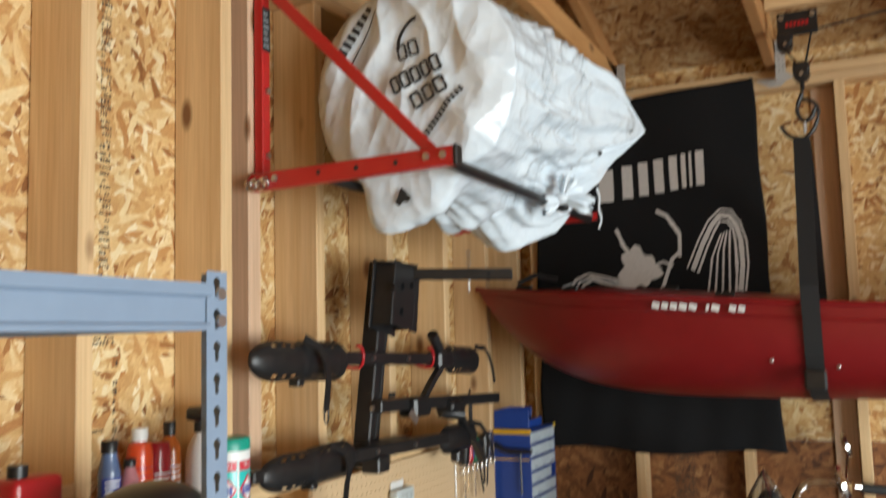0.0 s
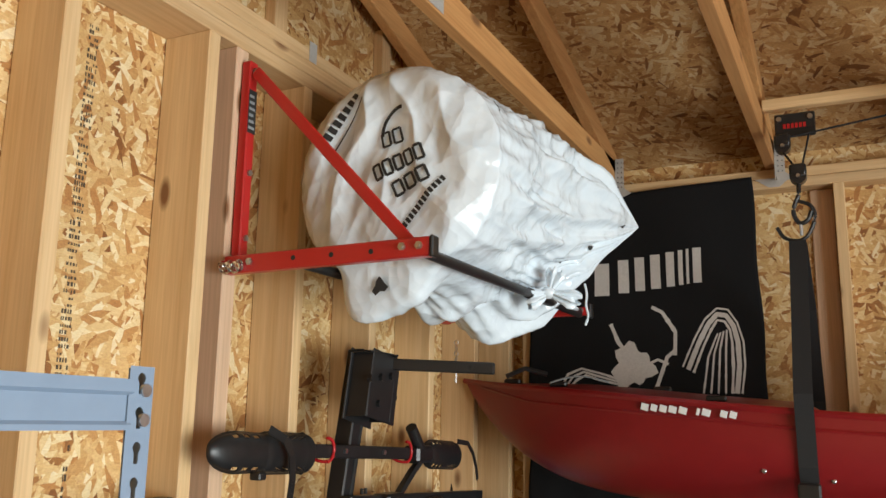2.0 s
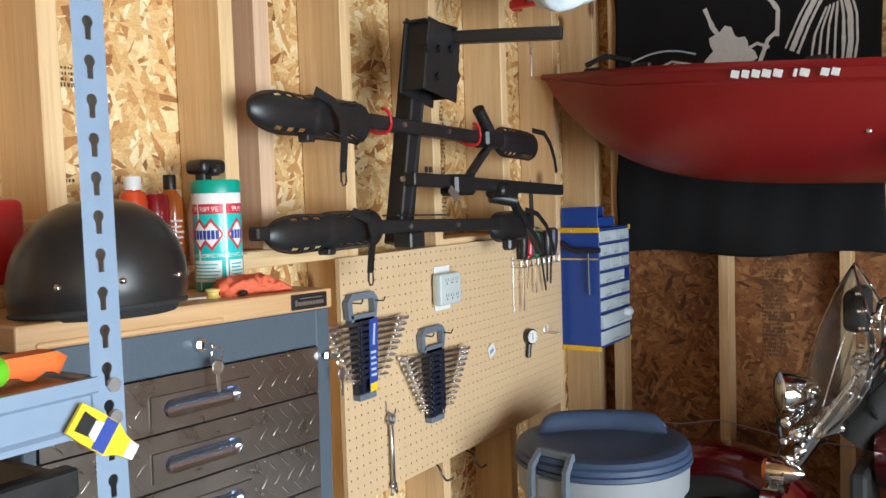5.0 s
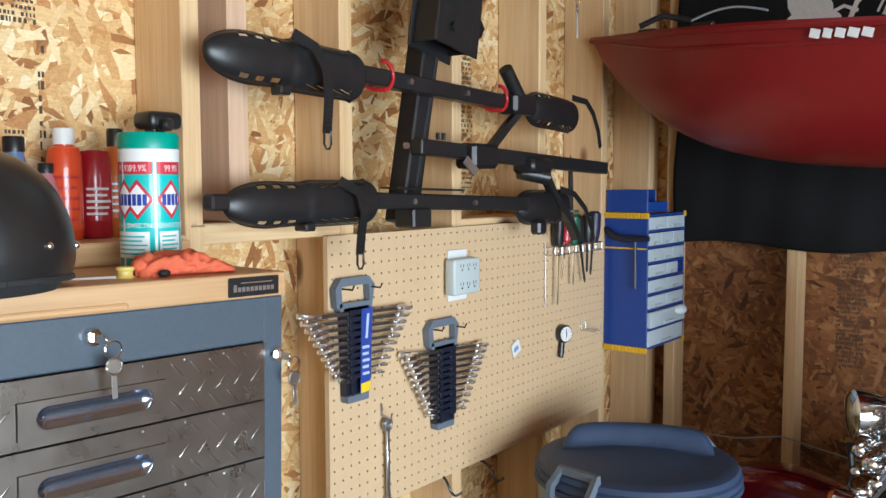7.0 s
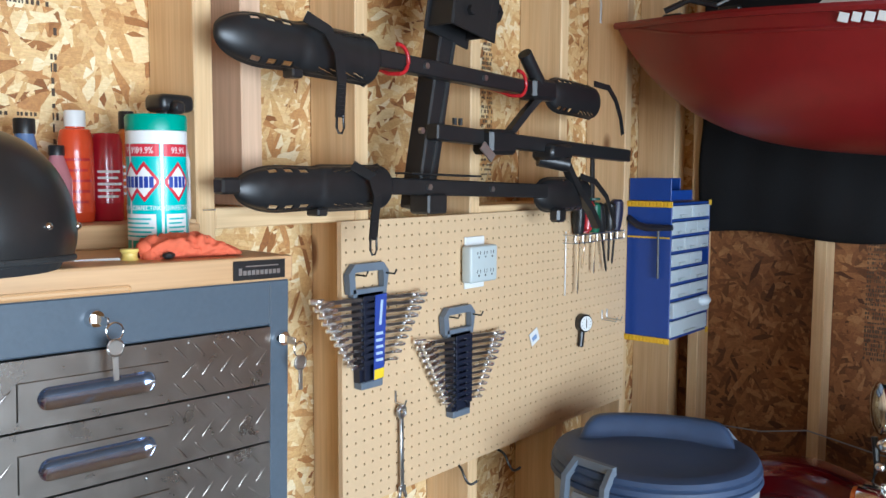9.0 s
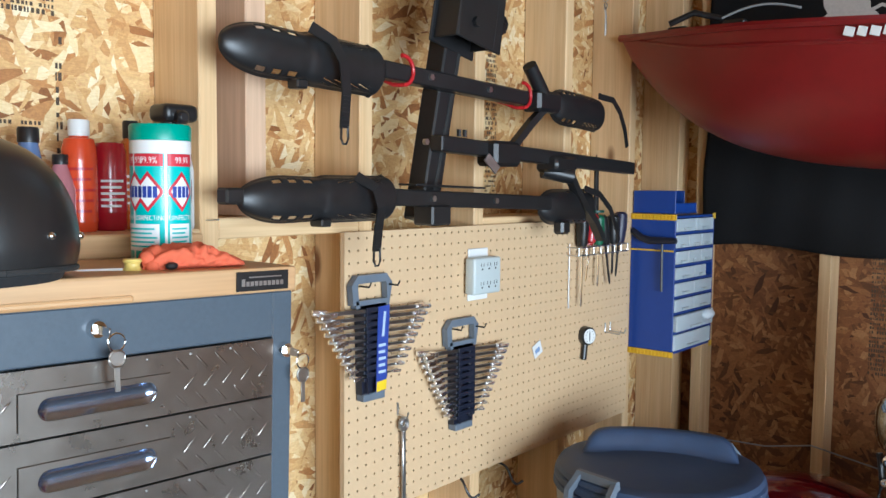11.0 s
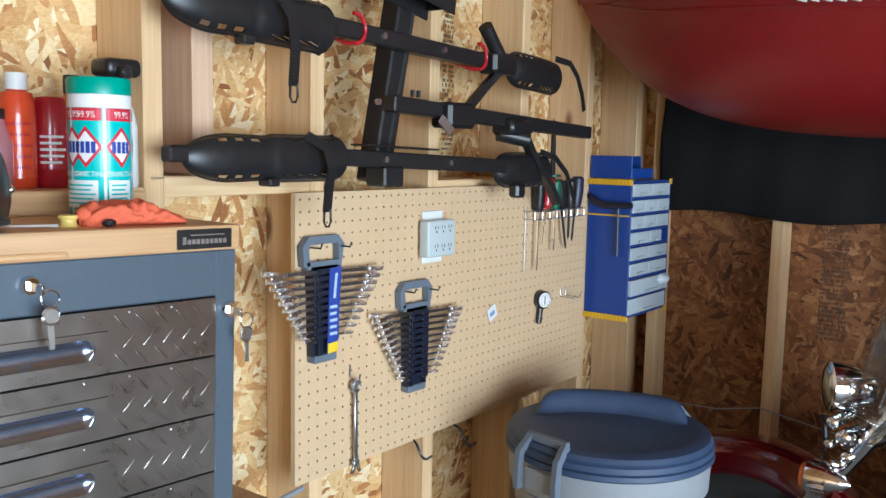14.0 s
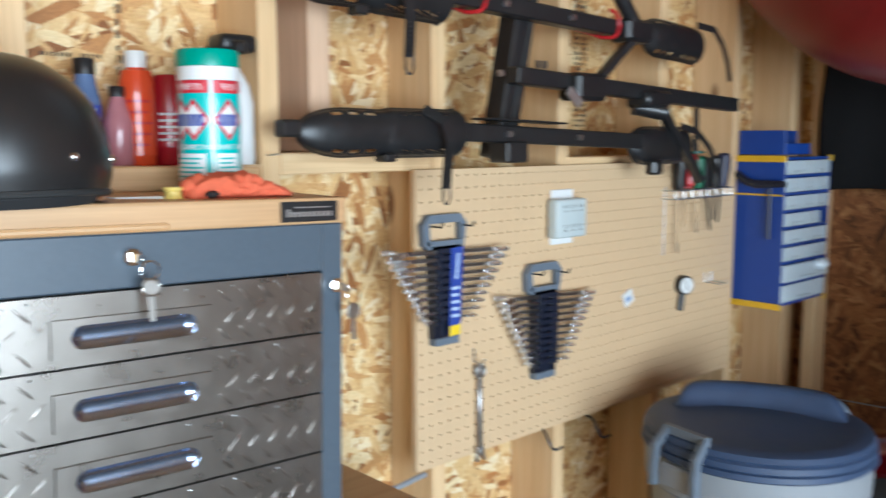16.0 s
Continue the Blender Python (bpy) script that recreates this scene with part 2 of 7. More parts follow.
def plain(name, col, rough=0.5, metal=0.0, var=0.12, scale=30.0, bmp=0.05, coat=0.0, spec=0.5):
    """Paint, plastic, rubber or metal with slight mottling and scuffs."""
    m, t, p = nodes_of(name)
    n1 = noise_of(t, coords(t), scale, 4, 0.6)
    n2 = noise_of(t, coords(t), scale / 9, 2)
    lo, hi = tuple(c * (1 - var) for c in col), tuple(min(1, c * (1 + var)) for c in col)
    c = mixc(t, n2, ramp(t, n1, [(0.3, lo), (0.7, hi)]), col)
    t.links.new(c, p.inputs["Base Color"])
    r = t.nodes.new("ShaderNodeMapRange")
    r.inputs[3].default_value, r.inputs[4].default_value = max(0.02, rough * 0.8), min(1, rough * 1.2)
    t.links.new(n1, r.inputs[0])
    t.links.new(r.outputs[0], p.inputs["Roughness"])
    p.inputs["Metallic"].default_value = metal
    p.inputs["Coat Weight"].default_value = coat
    p.inputs["Specular IOR Level"].default_value = spec
    if bmp:
        bump(t, p, n1, bmp, 0.0006)
    return m


# lower rear sheet: same board with a darker, redder flake ramp
OSB_DARK = osb("osb_dark_sheet", "y", True)
# the roof deck's board carries its dimness in the colour
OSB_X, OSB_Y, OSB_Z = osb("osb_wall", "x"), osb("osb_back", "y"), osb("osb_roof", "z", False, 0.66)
PALE, DEEP = (0.84, 0.62, 0.36), (0.68, 0.43, 0.21)
# truss timber: dim, warm bounce light under the roof is put into the colour
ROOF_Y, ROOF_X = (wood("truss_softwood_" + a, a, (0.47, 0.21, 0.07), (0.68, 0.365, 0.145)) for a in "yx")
WOOD_X, WOOD_Y, WOOD_Z = (wood("softwood_" + a, a, DEEP, PALE) for a in "xyz")
WOOD_PINK = wood("softwood_pinkish", "z", (0.62, 0.41, 0.27), (0.78, 0.55, 0.385))
WOOD_TOP = wood("oiled_worktop", "y", (0.56, 0.33, 0.15), (0.72, 0.47, 0.25), 0.45, False)
HARDBOARD = plain("hardboard", (0.63, 0.445, 0.262), 0.5, var=0.05, scale=60, bmp=0.02)
CONCRETE = plain("concrete", (0.14, 0.128, 0.115), 0.8, var=0.25, scale=14, bmp=0.2)
RED_STEEL = plain("red_powder_coat", (0.50, 0.02, 0.02), 0.35, var=0.06, coat=0.2)
KAYAK_RED = plain("red_polyethylene", (0.225, 0.008, 0.010), 0.40, var=0.10, scale=20)
BLACK_PL = plain("black_plastic", (0.013, 0.013, 0.014), 0.36, var=0.3, scale=50)
BLACK_STEEL = plain("black_steel", (0.014, 0.014, 0.015), 0.38, var=0.3)
BLACK_WEB = plain("black_webbing", (0.012, 0.012, 0.013), 0.85, var=0.4, scale=300, bmp=0.3)
RUBBER = plain("black_rubber", (0.02, 0.02, 0.02), 0.7, var=0.3)
HELMET = plain("satin_black_shell", (0.016, 0.015, 0.015), 0.34, var=0.1, scale=200, bmp=0.02)
CHROME = plain("chrome", (0.78, 0.78, 0.78), 0.10, 1.0, var=0.05, bmp=0)
STEEL = plain("zinc_steel", (0.55, 0.56, 0.57), 0.34, 1.0, var=0.12, scale=60)
BROWN_STEEL = plain("brushed_tread_steel", (0.31, 0.283, 0.255), 0.29, 1.0, var=0.10, scale=25, bmp=0.02)
CHEST_GREY = plain("grey_hammered_paint", (0.070, 0.092, 0.118), 0.38, var=0.10, scale=160, bmp=0.12)
SHELF_BLUE = plain("blue_grey_enamel", (0.20, 0.27, 0.37), 0.4, var=0.06)
BIN_BLUE = plain("blue_plastic", (0.012, 0.05, 0.26), 0.42, var=0.10)
YELLOW = plain("yellow_plastic", (0.70, 0.42, 0.02), 0.45)
LID_BLUE = plain("dusty_blue_plastic", (0.036, 0.062, 0.125), 0.55, var=0.2, scale=18)
CAN_GREY = plain("grey_plastic", (0.27, 0.29, 0.31), 0.55, var=0.08, scale=18)
CAN_DARK = plain("slate_plastic", (0.13, 0.16, 0.20), 0.5)
WHITE_PL = plain("white_plastic", (0.74, 0.75, 0.74), 0.4, var=0.04)
GALV = plain("galvanised_sheet", (0.50, 0.50, 0.49), 0.5, 0.35, var=0.15, scale=80)
# drawer pulls: the reflected sky's blue is painted into the metal
PULL_SKY = plain("sky_tinted_pull", (0.40, 0.50, 0.70), 0.20, 1.0, var=0.08, bmp=0)
LEMON = plain("lemon_yellow_plastic", (0.80, 0.56, 0.02), 0.4)
SATIN = plain("satin_chrome", (0.92, 0.94, 0.97), 0.24, 1.0, var=0.05, bmp=0)
# darkened copy of the chrome above, for the shafts' dim reflections
DIM_CHROME = plain("dim_reflection_chrome", (0.34, 0.345, 0.36), 0.30, 1.0, var=0.10, bmp=0)
INK = plain("black_ink", (0.02, 0.02, 0.02), 0.7)
CLOTH_BLACK = plain("black_cloth", (0.012, 0.012, 0.013), 0.95, var=0.35, scale=220, bmp=0.25, spec=0.15)
CLOTH_PRINT = plain("white_print", (0.62, 0.60, 0.58), 0.9, var=0.15, scale=120)
ORANGE_PL = plain("orange_plastic", (0.72, 0.14, 0.02), 0.4)
GREEN_PL = plain("green_plastic", (0.14, 0.50, 0.02), 0.4)
RED_PL = plain("red_plastic", (0.45, 0.015, 0.02), 0.32, coat=0.3)
MOTO_RED = plain("dark_red_metallic_paint", (0.105, 0.003, 0.006), 0.16, 0.3, coat=0.8, var=0.05)
TEAL = plain("teal_label", (0.01, 0.47, 0.45), 0.3, coat=0.4)
RAG = plain("orange_red_cloth", (0.66, 0.13, 0.06), 0.9, var=0.15, scale=90, bmp=0.3)
NAVY = plain("navy_plastic", (0.008, 0.011, 0.025), 0.45)
LABEL_BLUE = plain("blue_label", (0.03, 0.06, 0.30), 0.4)


def film_white(name):
    """Thin crumpled white plastic film with a gloss."""
    m, t, p = nodes_of(name)
    n = noise_of(t, coords(t), 9, 4, 0.6)
    # blue of the door's daylight is mixed into the white film's colour
    t.links.new(ramp(t, n, [(0.3, (0.68, 0.78, 0.86)), (0.7, (0.77, 0.86, 0.93))]), p.inputs["Base Color"])
    p.inputs["Roughness"].default_value = 0.17
    p.inputs["Coat Weight"].default_value = 0.35
    p.inputs["Coat Roughness"].default_value = 0.08
    hs = []
    for sc, wt, rot, st in ((6.0, 0.42, (20, 30, 0), (1.0, 0.4, 0.8)), (14.0, 0.30, (-25, 10, 20), (1.0, 0.6, 0.9)), (34.0, 0.07, (10, 20, -15), (1, 1, 1))):
        c = coords(t, st, rot)
        v = N(t, "TexVoronoi", dims="3D")
        v.inputs["Scale"].default_value = sc
        t.links.new(c, v.inputs["Vector"])
        k = N(t, "Math", op="MULTIPLY")
        t.links.new(v.outputs["Distance"], k.inputs[0])
        k.inputs[1].default_value = wt
        hs.append(k.outputs[0])
    r = t.nodes.new("ShaderNodeTexNoise")
    r.noise_type = "RIDGED_MULTIFRACTAL"
    r.inputs["Scale"].default_value = 5.0
    r.inputs["Detail"].default_value = 1.0
    t.links.new(coords(t, (1.0, 0.35, 0.7), (20, 30, 0)), r.inputs["Vector"])
    k = N(t, "Math", op="MULTIPLY")
    t.links.new(r.outputs[0], k.inputs[0])
    k.inputs[1].default_value = 0.30
    tot = k.outputs[0]
    for x in hs:
        ad = N(t, "Math", op="ADD")
        t.links.new(tot, ad.inputs[0])
        t.links.new(x, ad.inputs[1])
        tot = ad.outputs[0]
    bump(t, p, tot, 0.65, 0.055)
    return m


def glassy(name, tint=(0.9, 0.93, 0.95), rough=0.03, alpha=0.25):
    m, t, p = nodes_of(name)
    p.inputs["Base Color"].default_value = (*tint, 1)
    p.inputs["Roughness"].default_value = rough
    p.inputs["Transmission Weight"].default_value = 1.0 - alpha
    p.inputs["IOR"].default_value = 1.2
    return m


BAG = film_white("white_bag_film")
CLEAR = glassy("clear_plastic", (0.93, 0.95, 0.95), 0.02, 0.02)
DRAWER_CLEAR = glassy("frosted_drawer_plastic", (0.72, 0.80, 0.85), 0.35, 0.55)

# ---- structure ----
T_BOT, T_TOP = 2.41, 2.487
SLOPE, EAVE = 0.30, 2.60
XF, YF = -1.385, 3.65
XO, YO = XF - 0.140, YF + 0.090
X_END, Y_END = 3.6, -2.4


def roof_z(y):
    return EAVE + (YF - y) * SLOPE if y > 0.6 else EAVE + (YF - 0.6) * SLOPE - (0.6 - y) * SLOPE


def prism(bm, pts, axis, a, b):
    """A flat polygon (two coordinates a point) pushed out along an axis."""
    def at(p, v):
        return {"x": (v, p[0], p[1]), "y": (p[0], v, p[1]), "z": (p[0], p[1], v)}[axis]
    lo, hi = [bm.verts.new(at(p, a)) for p in pts], [bm.verts.new(at(p, b)) for p in pts]
    bm.faces.new(lo)
    bm.faces.new(hi[::-1])
    for i in range(len(pts)):
        j = (i + 1) % len(pts)
        bm.faces.new((lo[i], lo[j], hi[j], hi[i]))
    return bm


floor = part("floor", box(B(), XO - 0.1, X_END + 0.2, Y_END - 0.1, YO + 0.1, FLOOR - 0.1, FLOOR), CONCRETE)
tagged(floor, "smooth grey concrete garage floor", "floor", kind="structure")
ground = part("ground", box(B(), -300, 300, -300, 300, FLOOR - 0.35, FLOOR - 0.11), CONCRETE)
tagged(ground, "pale driveway ground outside the garage", "ground", kind="structure")
wall_left = part("wall_left", prism(B(), [(Y_END, FLOOR), (YO + 0.012, FLOOR), (YO + 0.012, roof_z(YO)), (0.6, roof_z(0.6)), (Y_END, roof_z(Y_END))], "x", XO - 0.012, XO), OSB_X)
tagged(wall_left, "unfinished wall of strand board behind bare wooden studs", "wall", kind="structure")
wall_back = part("wall_back", box(B(), XO, X_END, YO, YO + 0.012, 1.053, roof_z(YO) - 0.002), OSB_Y)
part("sheet", box(B(), XO, X_END, YO, YO + 0.012, FLOOR, 1.05), OSB_DARK, wall_back, "darker lower strand board sheet")
tagged(wall_back, "unfinished rear wall of strand board behind bare studs", "wall", kind="structure")
wall_near = part("wall_near", box(B(), XO, X_END, Y_END - 0.012, Y_END, FLOOR, roof_z(Y_END) - 0.002), OSB_Y)
tagged(wall_near, "plain strand board wall closing the garage", "wall", kind="structure")
bm = B()
box(bm, X_END, X_END + 0.1, Y_END, -1.75, FLOOR, 1.87)
box(bm, X_END, X_END + 0.1, 2.25, YO, FLOOR, 1.87)
prism(bm, [(Y_END, 1.87), (YO, 1.87), (YO, roof_z(YO)), (0.6, roof_z(0.6)), (Y_END, roof_z(Y_END))], "x", X_END, X_END + 0.1)
tagged(part("wall_door_side", bm, OSB_X), "strand board wall with the open vehicle doorway", "wall", kind="structure")
bm = B()
for y0, y1 in ((0.6, YO + 0.3), (Y_END - 0.2, 0.6)):
    prism(bm, [(y0, roof_z(y0)), (y1, roof_z(y1)), (y1, roof_z(y1) + 0.014), (y0, roof_z(y0) + 0.014)], "x", XO - 0.3, X_END + 0.3)
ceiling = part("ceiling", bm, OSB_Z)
tagged(ceiling, "sloping strand board roof deck seen from below", "ceiling", kind="structure")

BEV = 0.0025


def timber(name, x0, x1, y0, y1, z0, z1, mat, parent):
    return part(name, box(B(), x0, x1, y0, y1, z0, z1, BEV), mat, parent)


ST_L = [-1.97, -1.57, -1.16, -0.76, -0.35, 0.06, 0.46, 0.865, 1.272, 1.675, 2.063, 2.452, 2.855, 3.235, 3.59]
for y in ST_L:
    timber("stud", XO + 0.001, XF, y - 0.019, y + 0.019, FLOOR + 0.038, T_BOT, WOOD_Z, wall_left)
timber("stud", XO + 0.001, XF - 0.002, 1.757, 1.803, 1.152, T_BOT, WOOD_PINK, wall_left)
for z0, z1 in ((FLOOR, FLOOR + 0.038), (T_BOT, T_BOT + 0.0375), (T_BOT + 0.039, T_TOP)):
    timber("plate", XO + 0.001, XF, Y_END, YF - 0.001, z0, z1, WOOD_Y, wall_left)
    timber("plate", XO, X_END, YF, YO - 0.001, z0, z1, WOOD_X, wall_back)
for y0, y1, z in ((1.695, 2.043, 1.113), (2.472, 2.835, 1.094), (0.885, 1.252, 1.20), (1.291, 1.656, 1.095)):
    timber("noggin", XO + 0.001, XF - 0.001, y0, y1, z, z + 0.038, WOOD_Y, wall_left)
ST_B = [-1.335, -0.918, -0.502, -0.096, 0.31, 0.716, 1.12, 1.53, 1.94, 2.34, 2.75, 3.15]
for x in ST_B:
    timber("stud", x - 0.019, x + 0.019, YF, YO - 0.001, FLOOR + 0.038, T_BOT, WOOD_Z, wall_back)
timber("stud", -1.462, -1.424, YF, YO - 0.001, FLOOR + 0.038, T_BOT, WOOD_Z, wall_back)
# gable framing above the left wall
for y in (2.045, 2.65, 1.44, 0.83):
    timber("stud", XO + 0.001, XO + 0.039, y - 0.019, y + 0.04, T_TOP + 0.038, roof_z(y) - 0.05, WOOD_Z, wall_left)
timber("plate", XO + 0.002, XF, Y_END, YF, T_TOP + 0.001, T_TOP + 0.038, WOOD_Y, wall_left)


def chord(name, x, y0, y1, z0, z1, mat, parent, w=0.038, h=0.089):
    return part(name, bar(B(), (x, y0, z0), (x, y1, z1), w, h, BEV), mat, parent)


truss_set = []
for i, x in enumerate((-1.45, -0.945, -0.33, 0.28, 0.89, 1.50, 2.11, 2.72)):
    tr = thing("roof_truss", (x, YF, T_TOP), "bare softwood roof truss on the wall plates", "truss", "roof trusses", "structure")
    if i:
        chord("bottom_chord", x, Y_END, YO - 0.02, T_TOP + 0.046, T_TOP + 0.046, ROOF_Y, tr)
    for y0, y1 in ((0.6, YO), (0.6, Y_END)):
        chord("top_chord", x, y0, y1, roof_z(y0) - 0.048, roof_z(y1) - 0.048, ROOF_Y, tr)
    if i:
        bm = B()
        for y in (0.6, 1.9, -0.7):
            bar(bm, (x, y, T_TOP + 0.092), (x, (y + 0.6) / 2, roof_z((y + 0.6) / 2) - 0.09), 0.036, 0.089, BEV, (0, 1, 0))
        part("web", bm, WOOD_Z, tr)
        bm = B()
        prism(bm, [(YF - 0.085, T_BOT + 0.012), (YF - 0.004, T_BOT + 0.03), (YF - 0.004, T_TOP + 0.10), (YF - 0.05, T_TOP + 0.10)], "x", x + 0.020, x + 0.0225)
        prism(bm, [(x - 0.06, T_BOT + 0.04), (x + 0.07, T_BOT + 0.04), (x + 0.03, T_BOT + 0.005), (x - 0.01, T_BOT + 0.005)], "y", YF - 0.004, YF - 0.002)
        for k in range(6):
            box(bm, x + 0.0226, x + 0.056, YF - 0.062, YF - 0.060, T_BOT + 0.045 + 0.021 * k, T_BOT + 0.065 + 0.021 * k)
        prism(bm, [(x + 0.0226, T_BOT + 0.044), (x + 0.056, T_BOT + 0.044), (x + 0.085, T_BOT + 0.02), (x + 0.03, T_BOT + 0.0)], "y", YF - 0.062, YF - 0.060)
        tie = part("tie_plate", bm, GALV, tr, "galvanised steel hurricane tie")
        bm = B()
        for k in range(12):
            cx, cz = x + 0.032 + 0.015 * (k % 2), T_BOT + 0.05 + 0.0205 * (k // 2)
            cyl(bm, (cx, YF - 0.0632, cz), (cx, YF - 0.0622, cz), 0.0025, seg=8)
        part("nail_hole", bm, INK, tie, "dark nail holes")
part("board", box(B(), -0.20, -0.118, YO - 0.014, YO - 0.002, FLOOR + 0.04, T_BOT - 0.002, BEV), WOOD_PINK, wall_back)
bm = B()
box(bm, -0.925, -0.9235, 1.86, 1.96, T_TOP + 0.005, T_TOP + 0.085)
tagged(part("tie_plate", bm, GALV, None), "galvanised truss plate pressed into the timber", "plate", kind="structure")
bm = B()
box(bm, XF + 0.0005, XF + 0.002, 2.055, 2.09, T_TOP + 0.002, T_TOP + 0.06)
tagged(part("tie_plate", bm, GALV, None), "galvanised strap nailed over the wall plates", "plate", kind="structure")
block = thing("roof_blocking", (0.05, 3.25, 2.62), "pale softwood block between two roof trusses", "beam", kind="structure")
part("board", box(B(), -0.311, 0.261, 3.20, 3.238, 2.572, 2.610, BEV), WOOD_X, block)

# ---- kayak in its hoist ----
KX, KY, KR = -1.41, 3.19, 1.625


def kay(dx):
    e = min(dx, 3.62 - dx)
    t = min(1.0, e / 1.7)
    sheer = 0.095 * t * t * (3 - 2 * t)
    return 0.37 * math.tanh(e / 0.55), 0.375 * max(0.0, math.tanh(e / 0.37)) ** 0.82 - sheer, KR + 0.035 * math.exp(-e / 0.25) - sheer


def hull(u, v):
    dx = 3.62 * u
    w, d, r = kay(dx)
    a = math.pi * v
    return KX + dx, KY - w * math.cos(a), r - d * math.sin(a) ** 0.62


def deck(u, v):
    dx = 3.62 * u
    w, d, r = kay(dx)
    q = 2 * v - 1
    pit = 0.12 * max(0, 1 - abs(dx - 1.75) / 0.55) ** 0.5 if abs(dx - 1.75) < 0.55 else 0
    return KX + dx, KY + w * q, r + 0.035 * (1 - q * q) * min(1, dx * 2) - pit * (1 - abs(q) ** 4)


kayak = thing("kayak", (0.4, KY, 1.24), "red plastic sit-on-top kayak hung in black straps along the rear wall", "kayak")
obj("hull", sheet(110, 28, hull), KAYAK_RED, kayak, "", True)
obj("deck", sheet(90, 14, deck), KAYAK_RED, kayak, "", True)
bm = B()
for sgn in (-1, 1):
    tube(bm, [(KX + dx, KY + sgn * (kay(dx)[0] + 0.002), kay(dx)[2]) for dx in [3.62 * i / 70 for i in range(71)]], 0.011, 6)
    tube(bm, [(KX + dx, KY + sgn * (kay(dx)[0] * 0.995), kay(dx)[2] - 0.045 * min(1, dx * 3)) for dx in [0.1 + 3.42 * i / 60 for i in range(61)]], 0.006, 6)
part("rim", bm, KAYAK_RED, kayak, "", True)


def on_hull(x, v):
    return Vector(hull((x - KX) / 3.62, v))


for x0, x1 in ((-0.675, -0.652), (-0.645, -0.625), (-0.618, -0.596), (-0.590, -0.566), (-0.560, -0.536), (-0.508, -0.499), (-0.492, -0.468), (-0.440, -0.420), (-0.414, -0.394)):
    p, q = on_hull((x0 + x1) / 2 + 0.004, 0.0022), on_hull((x0 + x1) / 2 - 0.002, 0.0088)
    bm = B()
    bar(bm, p + Vector((0, -0.012, 0)), q + Vector((0, -0.009, 0)), x1 - x0, 0.002, 0.0008, (0, 1, 0))
    part("lettering", bm, WHITE_PL, kayak, "white plain bar of lettering")
for x, v in ((-0.33, 0.13), (-0.15, 0.15), (0.03, 0.16)):
    p = on_hull(x, v)
    part("rivet", ball(B(), p + Vector((0, -0.002, 0)), 0.007, 0.005, 0.007, 10), STEEL, kayak, "bright metal rivet", True)
for dx, q in ((0.22, -0.55), (0.42, -0.7), (0.95, -0.8), (0.72, 0.2)):
    x, y, z = deck(dx / 3.62, (q + 1) / 2)
    bm = B()
    box(bm, x - 0.03, x + 0.03, y - 0.012, y + 0.012, z - 0.002, z + 0.016, 0.005)
    part("pad_eye", bm, BLACK_PL, kayak, "black plastic pad eye")
part("bow_toggle", tube(B(), [(KX + 0.20, KY - 0.09, KR + 0.045), (KX + 0.26, KY - 0.06, KR + 0.075), (KX + 0.33, KY - 0.02, KR + 0.055)], 0.009, 8), BLACK_PL, kayak, "", True)
part("deck_cord", tube(B(), [(KX + 0.42 + 0.02 * i, KY - 0.25 - 0.002 * i, KR + 0.015 + 0.02 * math.sin(math.pi * i / 10)) for i in range(11)], 0.003, 6), CAN_GREY, kayak, "", True)

SX = -0.212
strap = thing("hoist_strap", (SX, KY, 1.24), "black webbing sling carrying the red kayak", "strap")
loop = [(SX, 3.00, 2.07), (SX, 2.90, 1.83), (SX, KY - 0.390, 1.60)]
dxs = SX - KX
for i in range(1, 20):
    x, y, z = hull(dxs / 3.62, i / 20)
    loop.append((SX + 0.0002, KY + (y - KY) * 1.02 , z - 0.004))
loop += [(SX, KY + 0.390, 1.60), (SX, 3.35, 1.9), (SX, 3.04, 2.07)]
part("webbing", tube(B(), loop, 0, flat=(0.004, 0.05), up=(1, 0, 0)), BLACK_WEB, strap)
part("buckle", box(B(), SX - 0.03, SX + 0.03, KY - 0.372, KY - 0.350, 1.30, 1.36, 0.006), BLACK_PL, strap)

hoist = thing("kayak_hoist", (-0.22, 3.17, 2.4), "black pulley hoist screwed to the roof blocking", "hoist")
part("bracket_plate", box(B(), -0.272, -0.145, 3.185, 3.199, 2.462, 2.545, 0.004), BLACK_STEEL, hoist)
bm = B()
for k in range(6):
    box(bm, -0.245 + 0.0125 * k, -0.2365 + 0.0125 * k, 3.182, 3.186, 2.492, 2.508)
part("badge", bm, RED_PL, hoist, "red plain bars of lettering")
for x in (-0.257, -0.160):
    part("bolt", cyl(B(), (x, 3.187, 2.526), (x, 3.178, 2.526), 0.009, seg=6), STEEL, hoist)
for x, y, z in ((-0.248, 3.15, 2.42), (-0.20, 3.03, 2.28)):
    bm = B()
    cyl(bm, (x, y - 0.016, z), (x, y + 0.016, z), 0.025)
    box(bm, x - 0.025, x + 0.025, y - 0.018, y + 0.018, z - 0.005, z + 0.040, 0.006)
    part("pulley", bm, BLACK_PL, hoist, "", True)
    part("axle_bolt", cyl(B(), (x, y - 0.022, z), (x, y + 0.022, z), 0.006, seg=8), STEEL, hoist)
bm = B()
tube(bm, [(-0.248, 3.14, 2.40), (-0.20, 3.03, 2.30)], 0.0035, 6)
tube(bm, [(-0.165, 3.18, 2.47), (-0.19, 3.03, 2.30)], 0.0035, 6)
tube(bm, [(-0.23, 3.15, 2.45), (0.6, 3.18, 2.56), (1.6, 3.2, 2.57)], 0.0035, 6)
part("cord", bm, BLACK_WEB, hoist)
bm = B()
